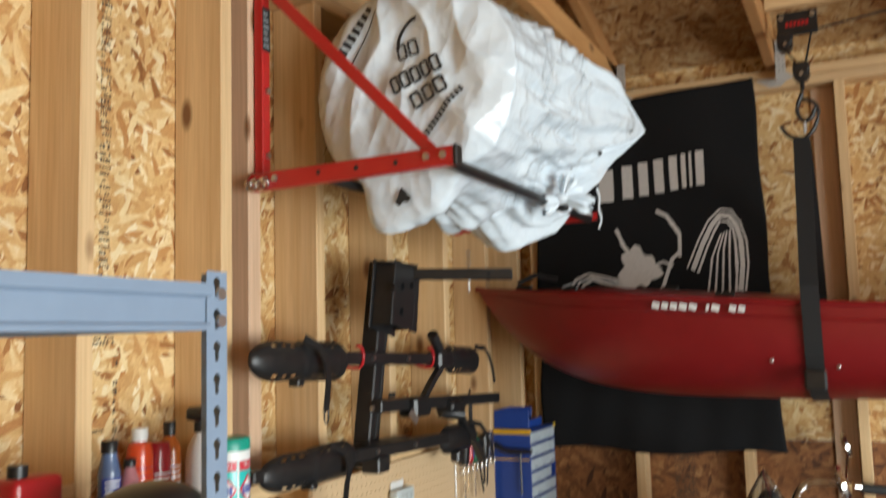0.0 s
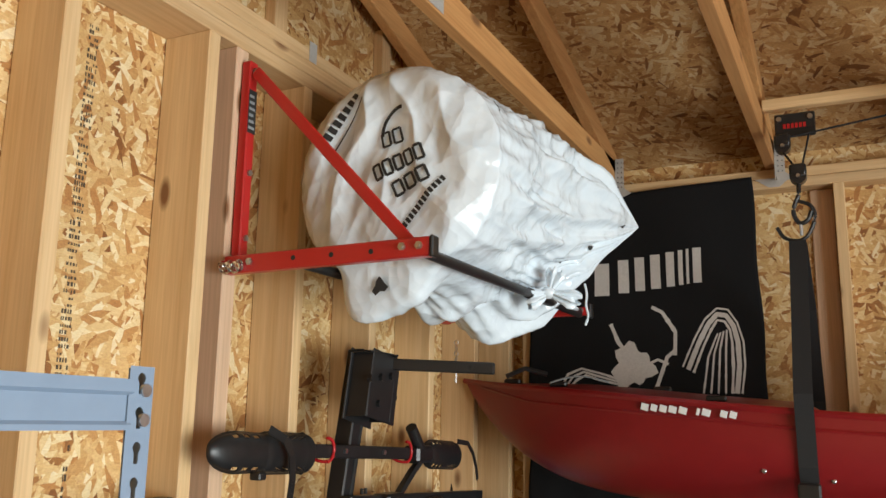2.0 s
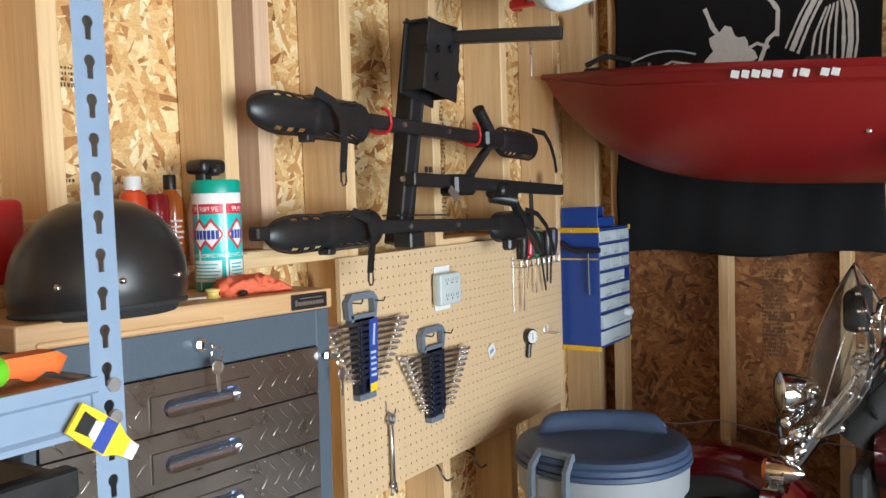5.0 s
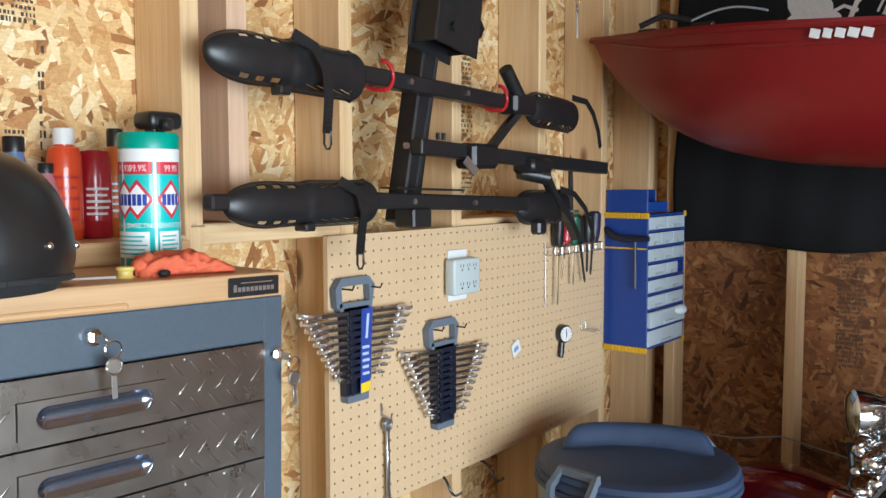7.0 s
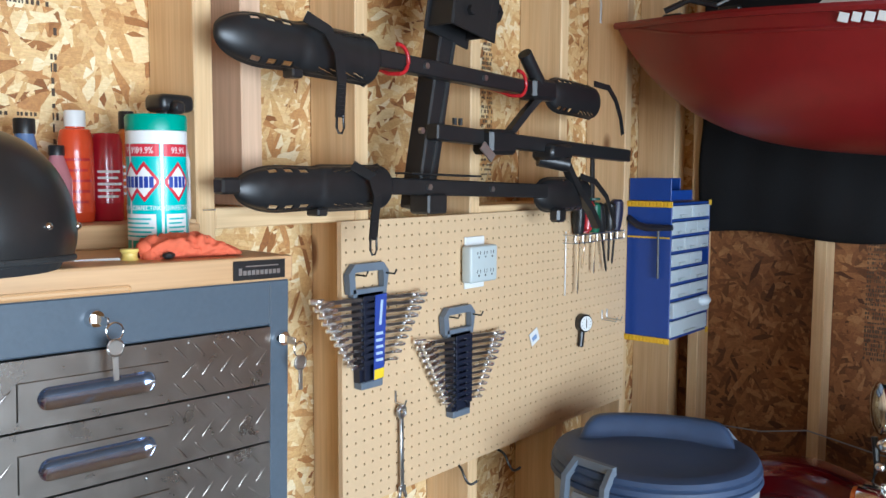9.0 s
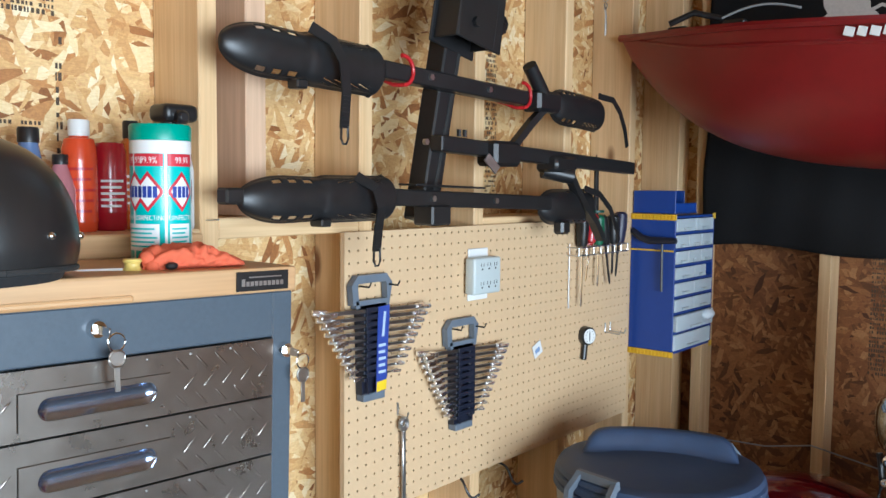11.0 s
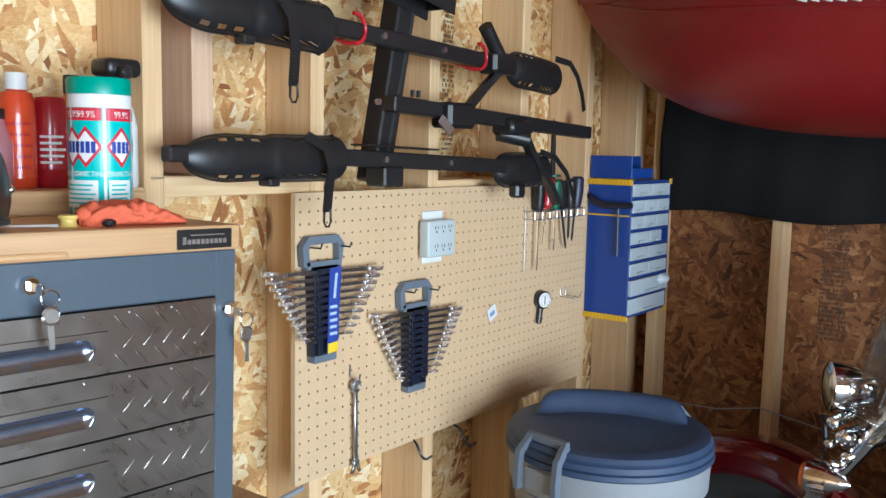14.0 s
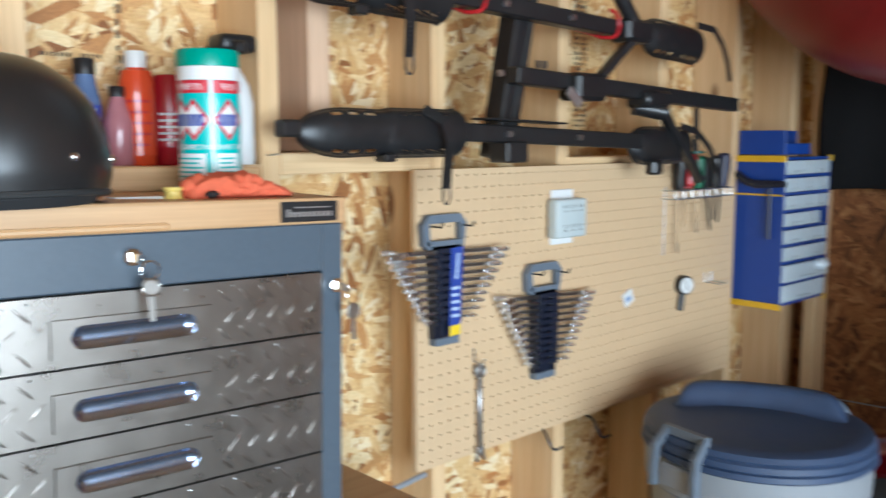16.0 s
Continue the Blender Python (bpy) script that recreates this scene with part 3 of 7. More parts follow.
tube(bm, bend([(-0.20, 3.03, 2.27), (-0.20, 3.02, 2.22), (-0.215, 3.02, 2.19), (-0.222, 3.02, 2.16), (-0.205, 3.02, 2.125), (-0.178, 3.02, 2.135), (-0.168, 3.02, 2.165)]), 0.007, 8)
tube(bm, bend([(-0.205, 3.02, 2.20), (-0.165, 3.02, 2.185), (-0.155, 3.02, 2.14), (-0.19, 3.02, 2.07), (-0.25, 3.02, 2.08), (-0.27, 3.02, 2.12)]), 0.006, 8)
part("hook", bm, BLACK_STEEL, hoist, "", True)
part("hook_latch", cyl(B(), (-0.20, 3.02, 2.13), (-0.20, 3.02, 2.09), 0.005, seg=8), STEEL, hoist)

# ---- banner ----
def fl(x, z):
    """Depth of the hanging cloth at a place on it."""
    return 3.627 + 0.004 * math.sin(x * 13 + z * 3) + 0.0018 * math.sin(x * 37 - z * 5) * (2.5 - z) + 0.003 * math.sin(z * 23 + x * 9)


def flag_pt(u, v):
    zt = 2.425 + 0.035 * u
    z = zt + (1.01 - zt) * v + 0.012 * math.sin(u * 9) * v
    x = -1.315 + u * (0.915 + 0.035 * v) + 0.004 * math.sin(v * 20)
    return x, fl(x, z), z


banner = thing("banner", (-0.85, 3.63, 1.02), "black cloth banner with white printed shapes hung on the studs", "banner")
cl = obj("cloth", sheet(70, 90, flag_pt), CLOTH_BLACK, banner, "", True)
sol = cl.modifiers.new("thickness", "SOLIDIFY")
sol.thickness = 0.0015
FXA, FZA = 1075, 438


def fx(px):
    return -1.044 + (px - FXA) * 0.00227


def fz(py):
    return 2.198 - (py - FZA) * 0.00226


def stroke(bm, pts, w, worn=1.0):
    pts = [Vector((fx(a), fz(b))) for a, b in pts]
    fine = []
    for a, b in zip(pts, pts[1:]):
        n = max(1, int((b - a).length / 0.012))
        fine += [a + (b - a) * k / n for k in range(n)]
    fine.append(pts[-1])
    prev = None
    for i, p in enumerate(fine):
        d = (fine[min(i + 1, len(fine) - 1)] - fine[max(i - 1, 0)]).normalized()
        s = Vector((-d.y, d.x)) * (w / 2) * (0.85 + worn * noise.noise((p.x * 60, p.y * 60, 0)) ** 2)
        q = [bm.verts.new((a.x, fl(a.x, a.y) - 0.0035, a.y)) for a in (p + s, p - s)]
        if prev:
            bm.faces.new((prev[0], prev[1], q[1], q[0]))
        prev = q


bm = B()
for x0, x1 in ((1078, 1112), (1122, 1146), (1152, 1174), (1180, 1202), (1208, 1226), (1230, 1240), (1244, 1250), (1254, 1272)):
    k = (x0 - 1078) / 195
    y0, y1 = 458 - 20 * k, 517 - 17 * k
    xm = (x0 + x1) / 2
    stroke(bm, [(xm, y0), (xm, y1)], (x1 - x0) * 0.0021, 0.0)
part("lettering", bm, CLOTH_PRINT, banner, "white plain bars of lettering")
bm = B()
# plain wing, ribbon and disc shapes
for k in range(3):
    stroke(bm, [(1018 + 9 * k, 676), (1030 + 8 * k, 656 + 5 * k), (1055 + 4 * k, 646 + 6 * k), (1090, 655 + 6 * k), (1130, 668 + 4 * k)], 0.010)
for k in range(3):
    stroke(bm, [(1232 + 9 * k, 645 + 5 * k), (1254 + 7 * k, 598 + 7 * k), (1272 + 5 * k, 565 + 9 * k), (1292, 547 + 10 * k), (1310 - 3 * k, 550 + 10 * k), (1324 - 6 * k, 572 + 6 * k), (1333 - 9 * k, 605), (1334 - 9 * k, 645), (1327 - 8 * k, 690)], (0.008, 0.020, 0.010)[k])
for k in range(5):
    stroke(bm, [(1265 + 12 * k, 690), (1275 + 10 * k, 630 - 6 * k), (1292 + 5 * k, 590 - 2 * k)], 0.008)
stroke(bm, [(1110, 568), (1122, 600), (1140, 625)], 0.016)
stroke(bm, [(1182, 540), (1200, 550), (1222, 585), (1220, 625)], 0.016)
mid = Vector((1146, 643))
edge = []
for k in range(26):
    a = 2 * math.pi * k / 26
    r = 35 + 6 * math.sin(3 * a + 1) + 5 * math.sin(7 * a)
    edge.append(mid + Vector((r * math.cos(a), r * 1.05 * math.sin(a))))
hub = bm.verts.new((fx(mid.x), fl(fx(mid.x), fz(mid.y)) - 0.0035, fz(mid.y)))
rim_ = [bm.verts.new((fx(p.x), fl(fx(p.x), fz(p.y)) - 0.0035, fz(p.y))) for p in edge]
for k in range(26):
    bm.faces.new((hub, rim_[k], rim_[(k + 1) % 26]))
stroke(bm, [(1184, 690), (1196, 655), (1206, 628), (1222, 615)], 0.016)
stroke(bm, [(1172, 640), (1190, 632), (1208, 640)], 0.012)
part("emblem", bm, CLOTH_PRINT, banner, "plain white wing and disc shapes")

# ---- tyre rack with bagged tyres ----
RY = 1.79
rack = thing("tyre_rack", (-1.37, RY, 1.84), "red steel folding wall bracket with black carrying bars", "tyre rack")


def channel(bm, p0, p1, w, h, up):
    bar(bm, p0, p1, w, h, 0.003, up)
    return bm


for y in (RY, 2.93):
    a = part("upright", channel(B(), (-1.3705, y, 1.845), (-1.3705, y, 2.375), 0.027, 0.030, (0, 1, 0)), RED_STEEL, rack)
    b = part("arm", channel(B(), (-1.375, y - 0.034, 1.858), (-0.842, y - 0.034, 1.866), 0.026, 0.042 if y == RY else 0.026, (0, 0, 1)), RED_STEEL, rack)
    c = part("brace", channel(B(), (-1.345, y - 0.012, 2.345), (-0.90, y - 0.012, 1.878), 0.006, 0.029, (0, 0, 1)), RED_STEEL, rack)
    part("end_cap", box(B(), -0.842, -0.832, y - 0.049, y - 0.019, 1.843, 1.889, 0.003), BLACK_PL, b)
    for x, z in ((-1.30, 1.862), (-0.905, 1.868), (-0.865, 1.868)):
        bm = B()
        cyl(bm, (x, y - 0.052, z), (x, y - 0.046, z), 0.009, seg=6)
        cyl(bm, (x, y - 0.056, z), (x, y - 0.05, z), 0.005, seg=8)
        part("bolt", bm, STEEL, b)
    for x in (-1.18, -1.08, -0.98):
        part("hole", cyl(B(), (x, y - 0.0478, 1.863), (x, y - 0.0468, 1.863), 0.006, seg=10), INK, b, "dark punched hole")
    for z in (2.35, 2.09, 1.93):
        part("bolt", cyl(B(), (-1.3565, y, z), (-1.350, y, z), 0.008, seg=6), STEEL, a)
    part("sticker", box(B(), -1.3569, -1.3562, y - 0.0145, y + 0.0145, 2.19, 2.30), INK, a, "dark warning sticker with unreadable bars")
    bm = B()
    for k in range(6):
        box(bm, -1.3562, -1.3558, y - 0.012, y + 0.010 - 0.003 * (k % 3), 2.20 + 0.016 * k, 2.207 + 0.016 * k)
    part("sticker_print", bm, CAN_GREY, a)
bm = B()
for k in range(5):
    ring(bm, (-1.365 + 0.012 * k, RY - 0.062, 1.852 - 0.004 * (k % 2)), 0.012, 0.003, "y" if k % 2 else "x", n=12, seg=5)
part("safety_chain", bm, CHROME, rack, "small chrome chain and pin", True)
for x in (-0.875, -1.20):
    bm = B()
    cyl(bm, (x, RY - 0.03, 1.862), (x, 2.9, 1.862), 0.0125)
    cyl(bm, (x, 2.42, 1.862), (x, 2.9, 1.862), 0.0155)
    part("carrying_bar", bm, BLACK_STEEL, rack, "", True)

CX, CZ, R0 = -1.0375, 2.093, 0.270


def fold(p, k):
    return noise.noise(Vector(p) * k)


def lobe(a, mid, width):
    """A smooth bump round a bearing, in degrees."""
    d = (math.degrees(a) - mid + 180) % 360 - 180
    return math.exp(-(d / width) ** 2)


def bag_pt(u, v):
    a = 2 * math.pi * v
    ca, sa = math.cos(a), math.sin(a)
    cx, cz = CX, CZ
    if u < 0.3:
        q = u / 0.3
        r = R0 * q
        y = 1.885 + 0.055 * (max(0, q - 0.70) / 0.30) ** 2
    elif u < 0.68:
        q = (u - 0.3) / 0.38
        r, y = R0 * (1 - 0.02 * abs(math.sin(q * 3 * math.pi))), 1.940 + 0.570 * q
    else:
        q = (u - 0.68) / 0.32
        r = R0 * (1 - q ** 1.45)
        y = 2.51 + 0.335 * q
        cx, cz = CX + q ** 1.3 * 0.375, CZ + q ** 1.3 * 0.024
    s = min(1, max(0, (u - 0.18) / 0.16)) ** 2
    back = min(1, max(0, (y - 1.95) / 0.35))
    # loose film: a shoulder towards the room, and flaps that hang between the bars
    n = 0.066 * back * lobe(a, 36, 40) - 0.014 * s * lobe(a, 110, 45) - 0.012 * s * lobe(a, 180, 40)
    n += s * 0.115 * lobe(a, -90, 21) * (math.exp(-((y - 1.95) / 0.055) ** 2) * 0.75 + 0.80 * math.exp(-((y - 2.24) / 0.09) ** 2) + 0.85 * math.exp(-((y - 2.52) / 0.12) ** 2))
    n += s * 0.165 * lobe(a, -112, 15) * math.exp(-((y - 1.935) / 0.045) ** 2)
    n += s * 0.11 * lobe(a, -100, 32) * math.exp(-((y - 2.69) / 0.10) ** 2)
    # broad folds that run out from the gathered corner
    w = min(1, max(0, (u - 0.25) * 3.5))
    n -= 0.034 * w * abs(fold((ca * 3.2, sa * 3.2 - y * 0.8, y * 1.6 + 9), 1.0)) * 1.8
    n -= 0.020 * w * abs(fold((ca * 8 - y * 1.2, sa * 8 + y, y * 2), 1.0)) * 1.5
    p3 = (cx + r * ca, y, cz + r * sa)
    n -= 0.026 * w * abs(fold((p3[0] * 6 + 3, p3[1] * 4, p3[2] * 5 - 2 * p3[1]), 1.0)) ** 0.8
    n -= 0.013 * w * abs(fold((p3[0] * 13 - 4 * p3[1], p3[1] * 9, p3[2] * 12), 1.0)) ** 0.8
    n -= 0.005 * w * abs(fold((p3[0] * 27, p3[1] * 22, p3[2] * 27 + 5 * p3[1]), 1.0)) ** 0.8
    n += 0.018 * s
    r = max(0.0, r + n * min(1, (1 - u) * 5))
    # the bars carry the load: the film lies on them
    bars = max(lobe(a, -54.9, 13), lobe(a, -125, 13)) if y < 2.6 else 0
    r = r * (1 - bars) + min(r, 0.262) * bars
    if u < 0.3:
        px, pz = r * ca, r * sa
        pleat = math.atan2(pz - 0.36, px + 0.02)
        fade = 1 - q ** 4
        y += fade * 0.018 * abs(math.sin(7.0 * pleat + 2.2 * fold((px * 5, pz * 5, 2), 1.0))) * min(1, q * 2)
        y += fade * 0.014 * abs(fold((px * 9 - pz * 3, pz * 3, 5), 1.0)) + fade * 0.006 * abs(fold((px * 24 - pz * 9, pz * 7, 8), 1.0))
    return Vector((cx + r * ca, y, cz + r * sa))


bag = thing("bagged_tyres", (CX, 2.2, 1.78), "tyres wrapped in crumpled white plastic bags resting on the red rack", "tyre bag")
obj("bag", sheet(250, 280, bag_pt, True), BAG, bag, "", True)


def face_pt(x, z):
    """A place just in front of the bag's flat end."""
    r, a = math.hypot(x - CX, z - CZ), math.atan2(z - CZ, x - CX)
    return bag_pt(min(0.299, 0.3 * r / R0), a / (2 * math.pi) % 1) + Vector((0, -0.006, 0))


def print_bar(bm, p, q, w):
    """A printed bar on the bag's flat end from p to q."""
    p, q = Vector(p), Vector(q)
    d = (q - p).normalized()
    s = Vector((-d.y, d.x)) * w / 2
    n = max(2, int((q - p).length / 0.01))
    prev = None
    for k in range(n + 1):
        c = p + (q - p) * k / n
        now = [bm.verts.new(face_pt(*(c + t * s))) for t in (1, -1)]
        if prev:
            bm.faces.new((prev[0], prev[1], now[1], now[0]))
        prev = now


def letter_boxes(bm, p, q, n, h, w, hollow):
    """A row of n plain letter-sized blocks from p to q, h high."""
    p, q = Vector(p), Vector(q)
    d = (q - p) / n
    up = Vector((-d.y, d.x)).normalized() * h
    for k in range(n):
        a, b = p + d * (k + 0.12), p + d * (k + 0.80)
        if hollow:
            for e, f in ((a, b), (a + up, b + up), (a, a + up), (b, b + up)):
                print_bar(bm, e, f, w)
        else:
            print_bar(bm, (a + b) / 2, (a + b) / 2 + up, (b - a).length)


bm = B()
letter_boxes(bm, (-1.209, 2.161), (-1.114, 2.290), 8, 0.022, 0.004, False)
print_bar(bm, (-1.197, 2.141), (-1.102, 2.278), 0.004)
letter_boxes(bm, (-1.043, 2.142), (-0.986, 2.158), 2, 0.036, 0.006, True)
letter_boxes(bm, (-1.057, 2.062), (-0.927, 2.112), 5, 0.036, 0.007, True)
letter_boxes(bm, (-1.005, 2.019), (-0.912, 2.062), 3, 0.034, 0.007, True)
for k in range(8):
    a, b = radians(185 - 13 * k), radians(185 - 13 * (k + 1))
    x, z = -1.001, 2.176
    print_bar(bm, (x + 0.045 * math.cos(a), z + 0.065 * math.sin(a)), (x + 0.045 * math.cos(b), z + 0.065 * math.sin(b)), 0.009)
letter_boxes(bm, (-0.989, 1.935), (-0.876, 2.054), 13, 0.016, 0.004, False)
part("print", bm, INK, bag, "plain black printed bars")


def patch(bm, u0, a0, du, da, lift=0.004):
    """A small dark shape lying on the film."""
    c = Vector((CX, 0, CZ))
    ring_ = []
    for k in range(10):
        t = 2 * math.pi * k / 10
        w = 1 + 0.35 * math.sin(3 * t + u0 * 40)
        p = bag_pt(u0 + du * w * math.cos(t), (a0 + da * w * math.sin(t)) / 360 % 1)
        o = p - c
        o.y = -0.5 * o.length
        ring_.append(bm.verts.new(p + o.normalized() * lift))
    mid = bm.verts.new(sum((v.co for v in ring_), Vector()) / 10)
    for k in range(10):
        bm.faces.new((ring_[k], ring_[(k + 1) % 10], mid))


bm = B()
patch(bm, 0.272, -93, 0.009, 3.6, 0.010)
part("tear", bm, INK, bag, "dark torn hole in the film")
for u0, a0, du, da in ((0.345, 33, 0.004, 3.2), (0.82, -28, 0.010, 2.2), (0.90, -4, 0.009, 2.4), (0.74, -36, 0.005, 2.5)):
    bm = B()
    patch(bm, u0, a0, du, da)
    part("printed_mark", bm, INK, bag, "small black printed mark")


def tuft(c, d, L, R, ph):
    """A gathered frill of film that opens out from a tight neck."""
    c, d = Vector(c), Vector(d).normalized()
    sx = d.cross(Vector((0, 0, 1))).normalized()
    sz = sx.cross(d)

    def f(u, v):
        a = 2 * math.pi * v
        r = R * (0.22 + 0.9 * u ** 0.7 - 0.45 * max(0, u - 0.8) * 3) * (1 + (0.10 + 0.26 * u) * math.sin(7 * a + ph + 2 * u) + 0.14 * u * math.sin(13 * a - 3 * u + ph))
        return c + d * L * (u - 0.10 * math.sin(5 * a + ph) * u) + sx * r * math.cos(a) + sz * r * math.sin(a) * 0.75
    return sheet(18, 64, f, True)


KN = Vector((-0.832, 2.465, 1.866))
obj("knot", tuft(KN, (-0.75, -0.25, -0.30), 0.062, 0.036, 0.4), BAG, bag, "gathered knot of white film", True)
obj("knot", tuft(KN, (0.85, 0.25, -0.28), 0.085, 0.030, 1.9), BAG, bag, "gathered knot of white film", True)
obj("knot", tuft(KN + Vector((0.005, 0, 0.004)), (0.25, 0.15, 0.95), 0.060, 0.030, 3.1), BAG, bag, "gathered knot of white film", True)
part("knot_band", ball(B(), KN, 0.022, 0.022, 0.018, 14), BAG, bag, "", True)
part("drawstring", tube(B(), bend([(-0.735, 2.49, 1.89), (-0.728, 2.49, 1.86), (-0.733, 2.488, 1.83), (-0.724, 2.49, 1.80), (-0.735, 2.49, 1.775)]), 0.0035, 6), BAG, bag, "thin white drawstring")

# ---- pegboard ----
PY0, PY1, PZ0, PZ1 = 1.987, 3.206, 0.504, 1.114
PX = -1.370
pegboard = thing("pegboard", (PX, (PY0 + PY1) / 2, PZ0), "tan perforated hardboard panel screwed to the studs", "pegboard")
vs, fs = [], []
NY, NZ = 48, 24
sy, sz = (PY1 - PY0) / NY, (PZ1 - PZ0) / NZ
for i in range(NY):
    for j in range(NZ):
        cy, cz = PY0 + (i + 0.5) * sy, PZ0 + (j + 0.5) * sz
        n0 = len(vs)
        for k in range(8):
            a = math.pi / 4 * k
            m = max(abs(math.cos(a)), abs(math.sin(a)))
            vs.append((PX, cy + math.cos(a) / m * sy / 2, cz + math.sin(a) / m * sz / 2))
        for dx in (0, -0.005):
            for k in range(8):
                a = math.pi / 4 * k
                vs.append((PX + dx, cy + math.cos(a) * 0.0029, cz + math.sin(a) * 0.0029))
        for k in range(8):
            l = (k + 1) % 8
            fs.append((n0 + k, n0 + l, n0 + 8 + l, n0 + 8 + k))
            fs.append((n0 + 8 + k, n0 + 8 + l, n0 + 16 + l, n0 + 16 + k))
me = bpy.data.meshes.new("panel")
me.from_pydata(vs, [], fs)
bm = B()
bm.from_mesh(me)
bmesh.ops.remove_doubles(bm, verts=bm.verts[:], dist=0.00005)
bm.to_mesh(me)
bm.free()
obj("panel", me, HARDBOARD, pegboard)
# added sheet whose dark brown paints the shade inside the holes
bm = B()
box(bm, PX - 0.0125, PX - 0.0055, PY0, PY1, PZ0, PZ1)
part("backing", bm, plain("hole_shade_brown", (0.11, 0.07, 0.04), 0.8), pegboard, "dark sheet painting the shade behind the perforated panel")
bm = B()
for y0, y1, z0, z1 in ((PY0 - 0.0005, PY0, PZ0, PZ1), (PY1, PY1 + 0.0005, PZ0, PZ1), (PY0, PY1, PZ1, PZ1 + 0.0005), (PY0, PY1, PZ0 - 0.0005, PZ0)):
    box(bm, PX - 0.0125, PX, y0, y1, z0, z1)
part("edge", bm, HARDBOARD, pegboard)

# ---- tool chest on its bench ----
bench = thing("workbench", (-1.19, 1.34, FLOOR), "low grey steel workbench with an oiled wooden top", "workbench")
part("worktop", box(B(), XF + 0.004, -0.985, 0.985, 1.712, 0.592, 0.632, 0.004, 2), WOOD_TOP, bench)
part("body", box(B(), XF + 0.006, -1.02, 1.01, 1.69, FLOOR + 0.08, 0.591, 0.004), CHEST_GREY, bench)
for k in range(3):
    part("door", box(B(), -1.0195, -1.006, 1.025 + 0.22 * k, 1.235 + 0.22 * k, FLOOR + 0.1, 0.575, 0.003), CHEST_GREY, bench)
for y in (1.04, 1.66):
    for x in (-1.34, -1.06):
        part("foot", cyl(B(), (x, y, FLOOR), (x, y, FLOOR + 0.081), 0.025, seg=12), BLACK_PL, bench)

KEY_METAL = plain("worn_nickel", (0.55, 0.54, 0.51), 0.30, 1.0, var=0.15)
CF = -1.083
chest = thing("tool_chest", (-1.23, 1.32, 0.633), "grey steel tool chest with tread-patterned drawers and wooden top", "tool chest")
part("side_panel", box(B(), XF + 0.006, CF, 1.03, 1.05, 0.655, 1.0572, 0.002), CHEST_GREY, chest)
part("side_panel", box(B(), XF + 0.006, CF, 1.578, 1.612, 0.655, 1.0572, 0.002), CHEST_GREY, chest)
part("top_panel", box(B(), XF + 0.006, CF, 1.0502, 1.5778, 0.9925, 1.0572, 0.002), CHEST_GREY, chest)
part("back_panel", box(B(), XF + 0.006, CF - 0.018, 1.0502, 1.5778, 0.655, 0.994), BLACK_STEEL, chest)
bm = B()
box(bm, XF + 0.004, CF + 0.006, 1.024, 1.615, 1.0575, 1.093, 0.004, 2)
part("worktop", bm, WOOD_TOP, chest, "oiled wooden top with a routed front edge")
part("finger_groove", box(B(), CF + 0.0055, CF + 0.0075, 1.05, 1.36, 1.0590, 1.068, 0.003), WOOD_TOP, chest)
part("back_ledge", box(B(), XF + 0.004, -1.312, 1.03, 1.612, 1.0932, 1.129, 0.003), WOOD_TOP, chest)
badge = part("badge", box(B(), CF + 0.0065, CF + 0.009, 1.510, 1.598, 1.0615, 1.0885, 0.0008), BLACK_PL, chest, "small black badge with plain grey bars")
bm = B()
for k in range(10):
    h = 0.0065 if k else 0.010
    box(bm, CF + 0.009, CF + 0.0097, 1.518 + 0.0072 * k, 1.5232 + 0.0072 * k, 1.0685, 1.0685 + h)
box(bm, CF + 0.009, CF + 0.0097, 1.53, 1.585, 1.080, 1.0815)
part("badge_print", bm, STEEL, badge)
for y in (1.05, 1.59):
    part("corner_foot", box(B(), CF - 0.03, CF + 0.006, y - 0.02, y + 0.022, 0.6325, 0.656, 0.003), BLACK_PL, chest)


def stadium(y0, y1, z0, z1, n=8):
    r, zc = (z1 - z0) / 2, (z0 + z1) / 2
    out = []
    for c, a0 in ((y1 - r, -90), (y0 + r, 90)):
        for k in range(n + 1):
            a = radians(a0 + 180 * k / n)
            out.append((c + r * math.cos(a), zc + r * math.sin(a)))
    return out


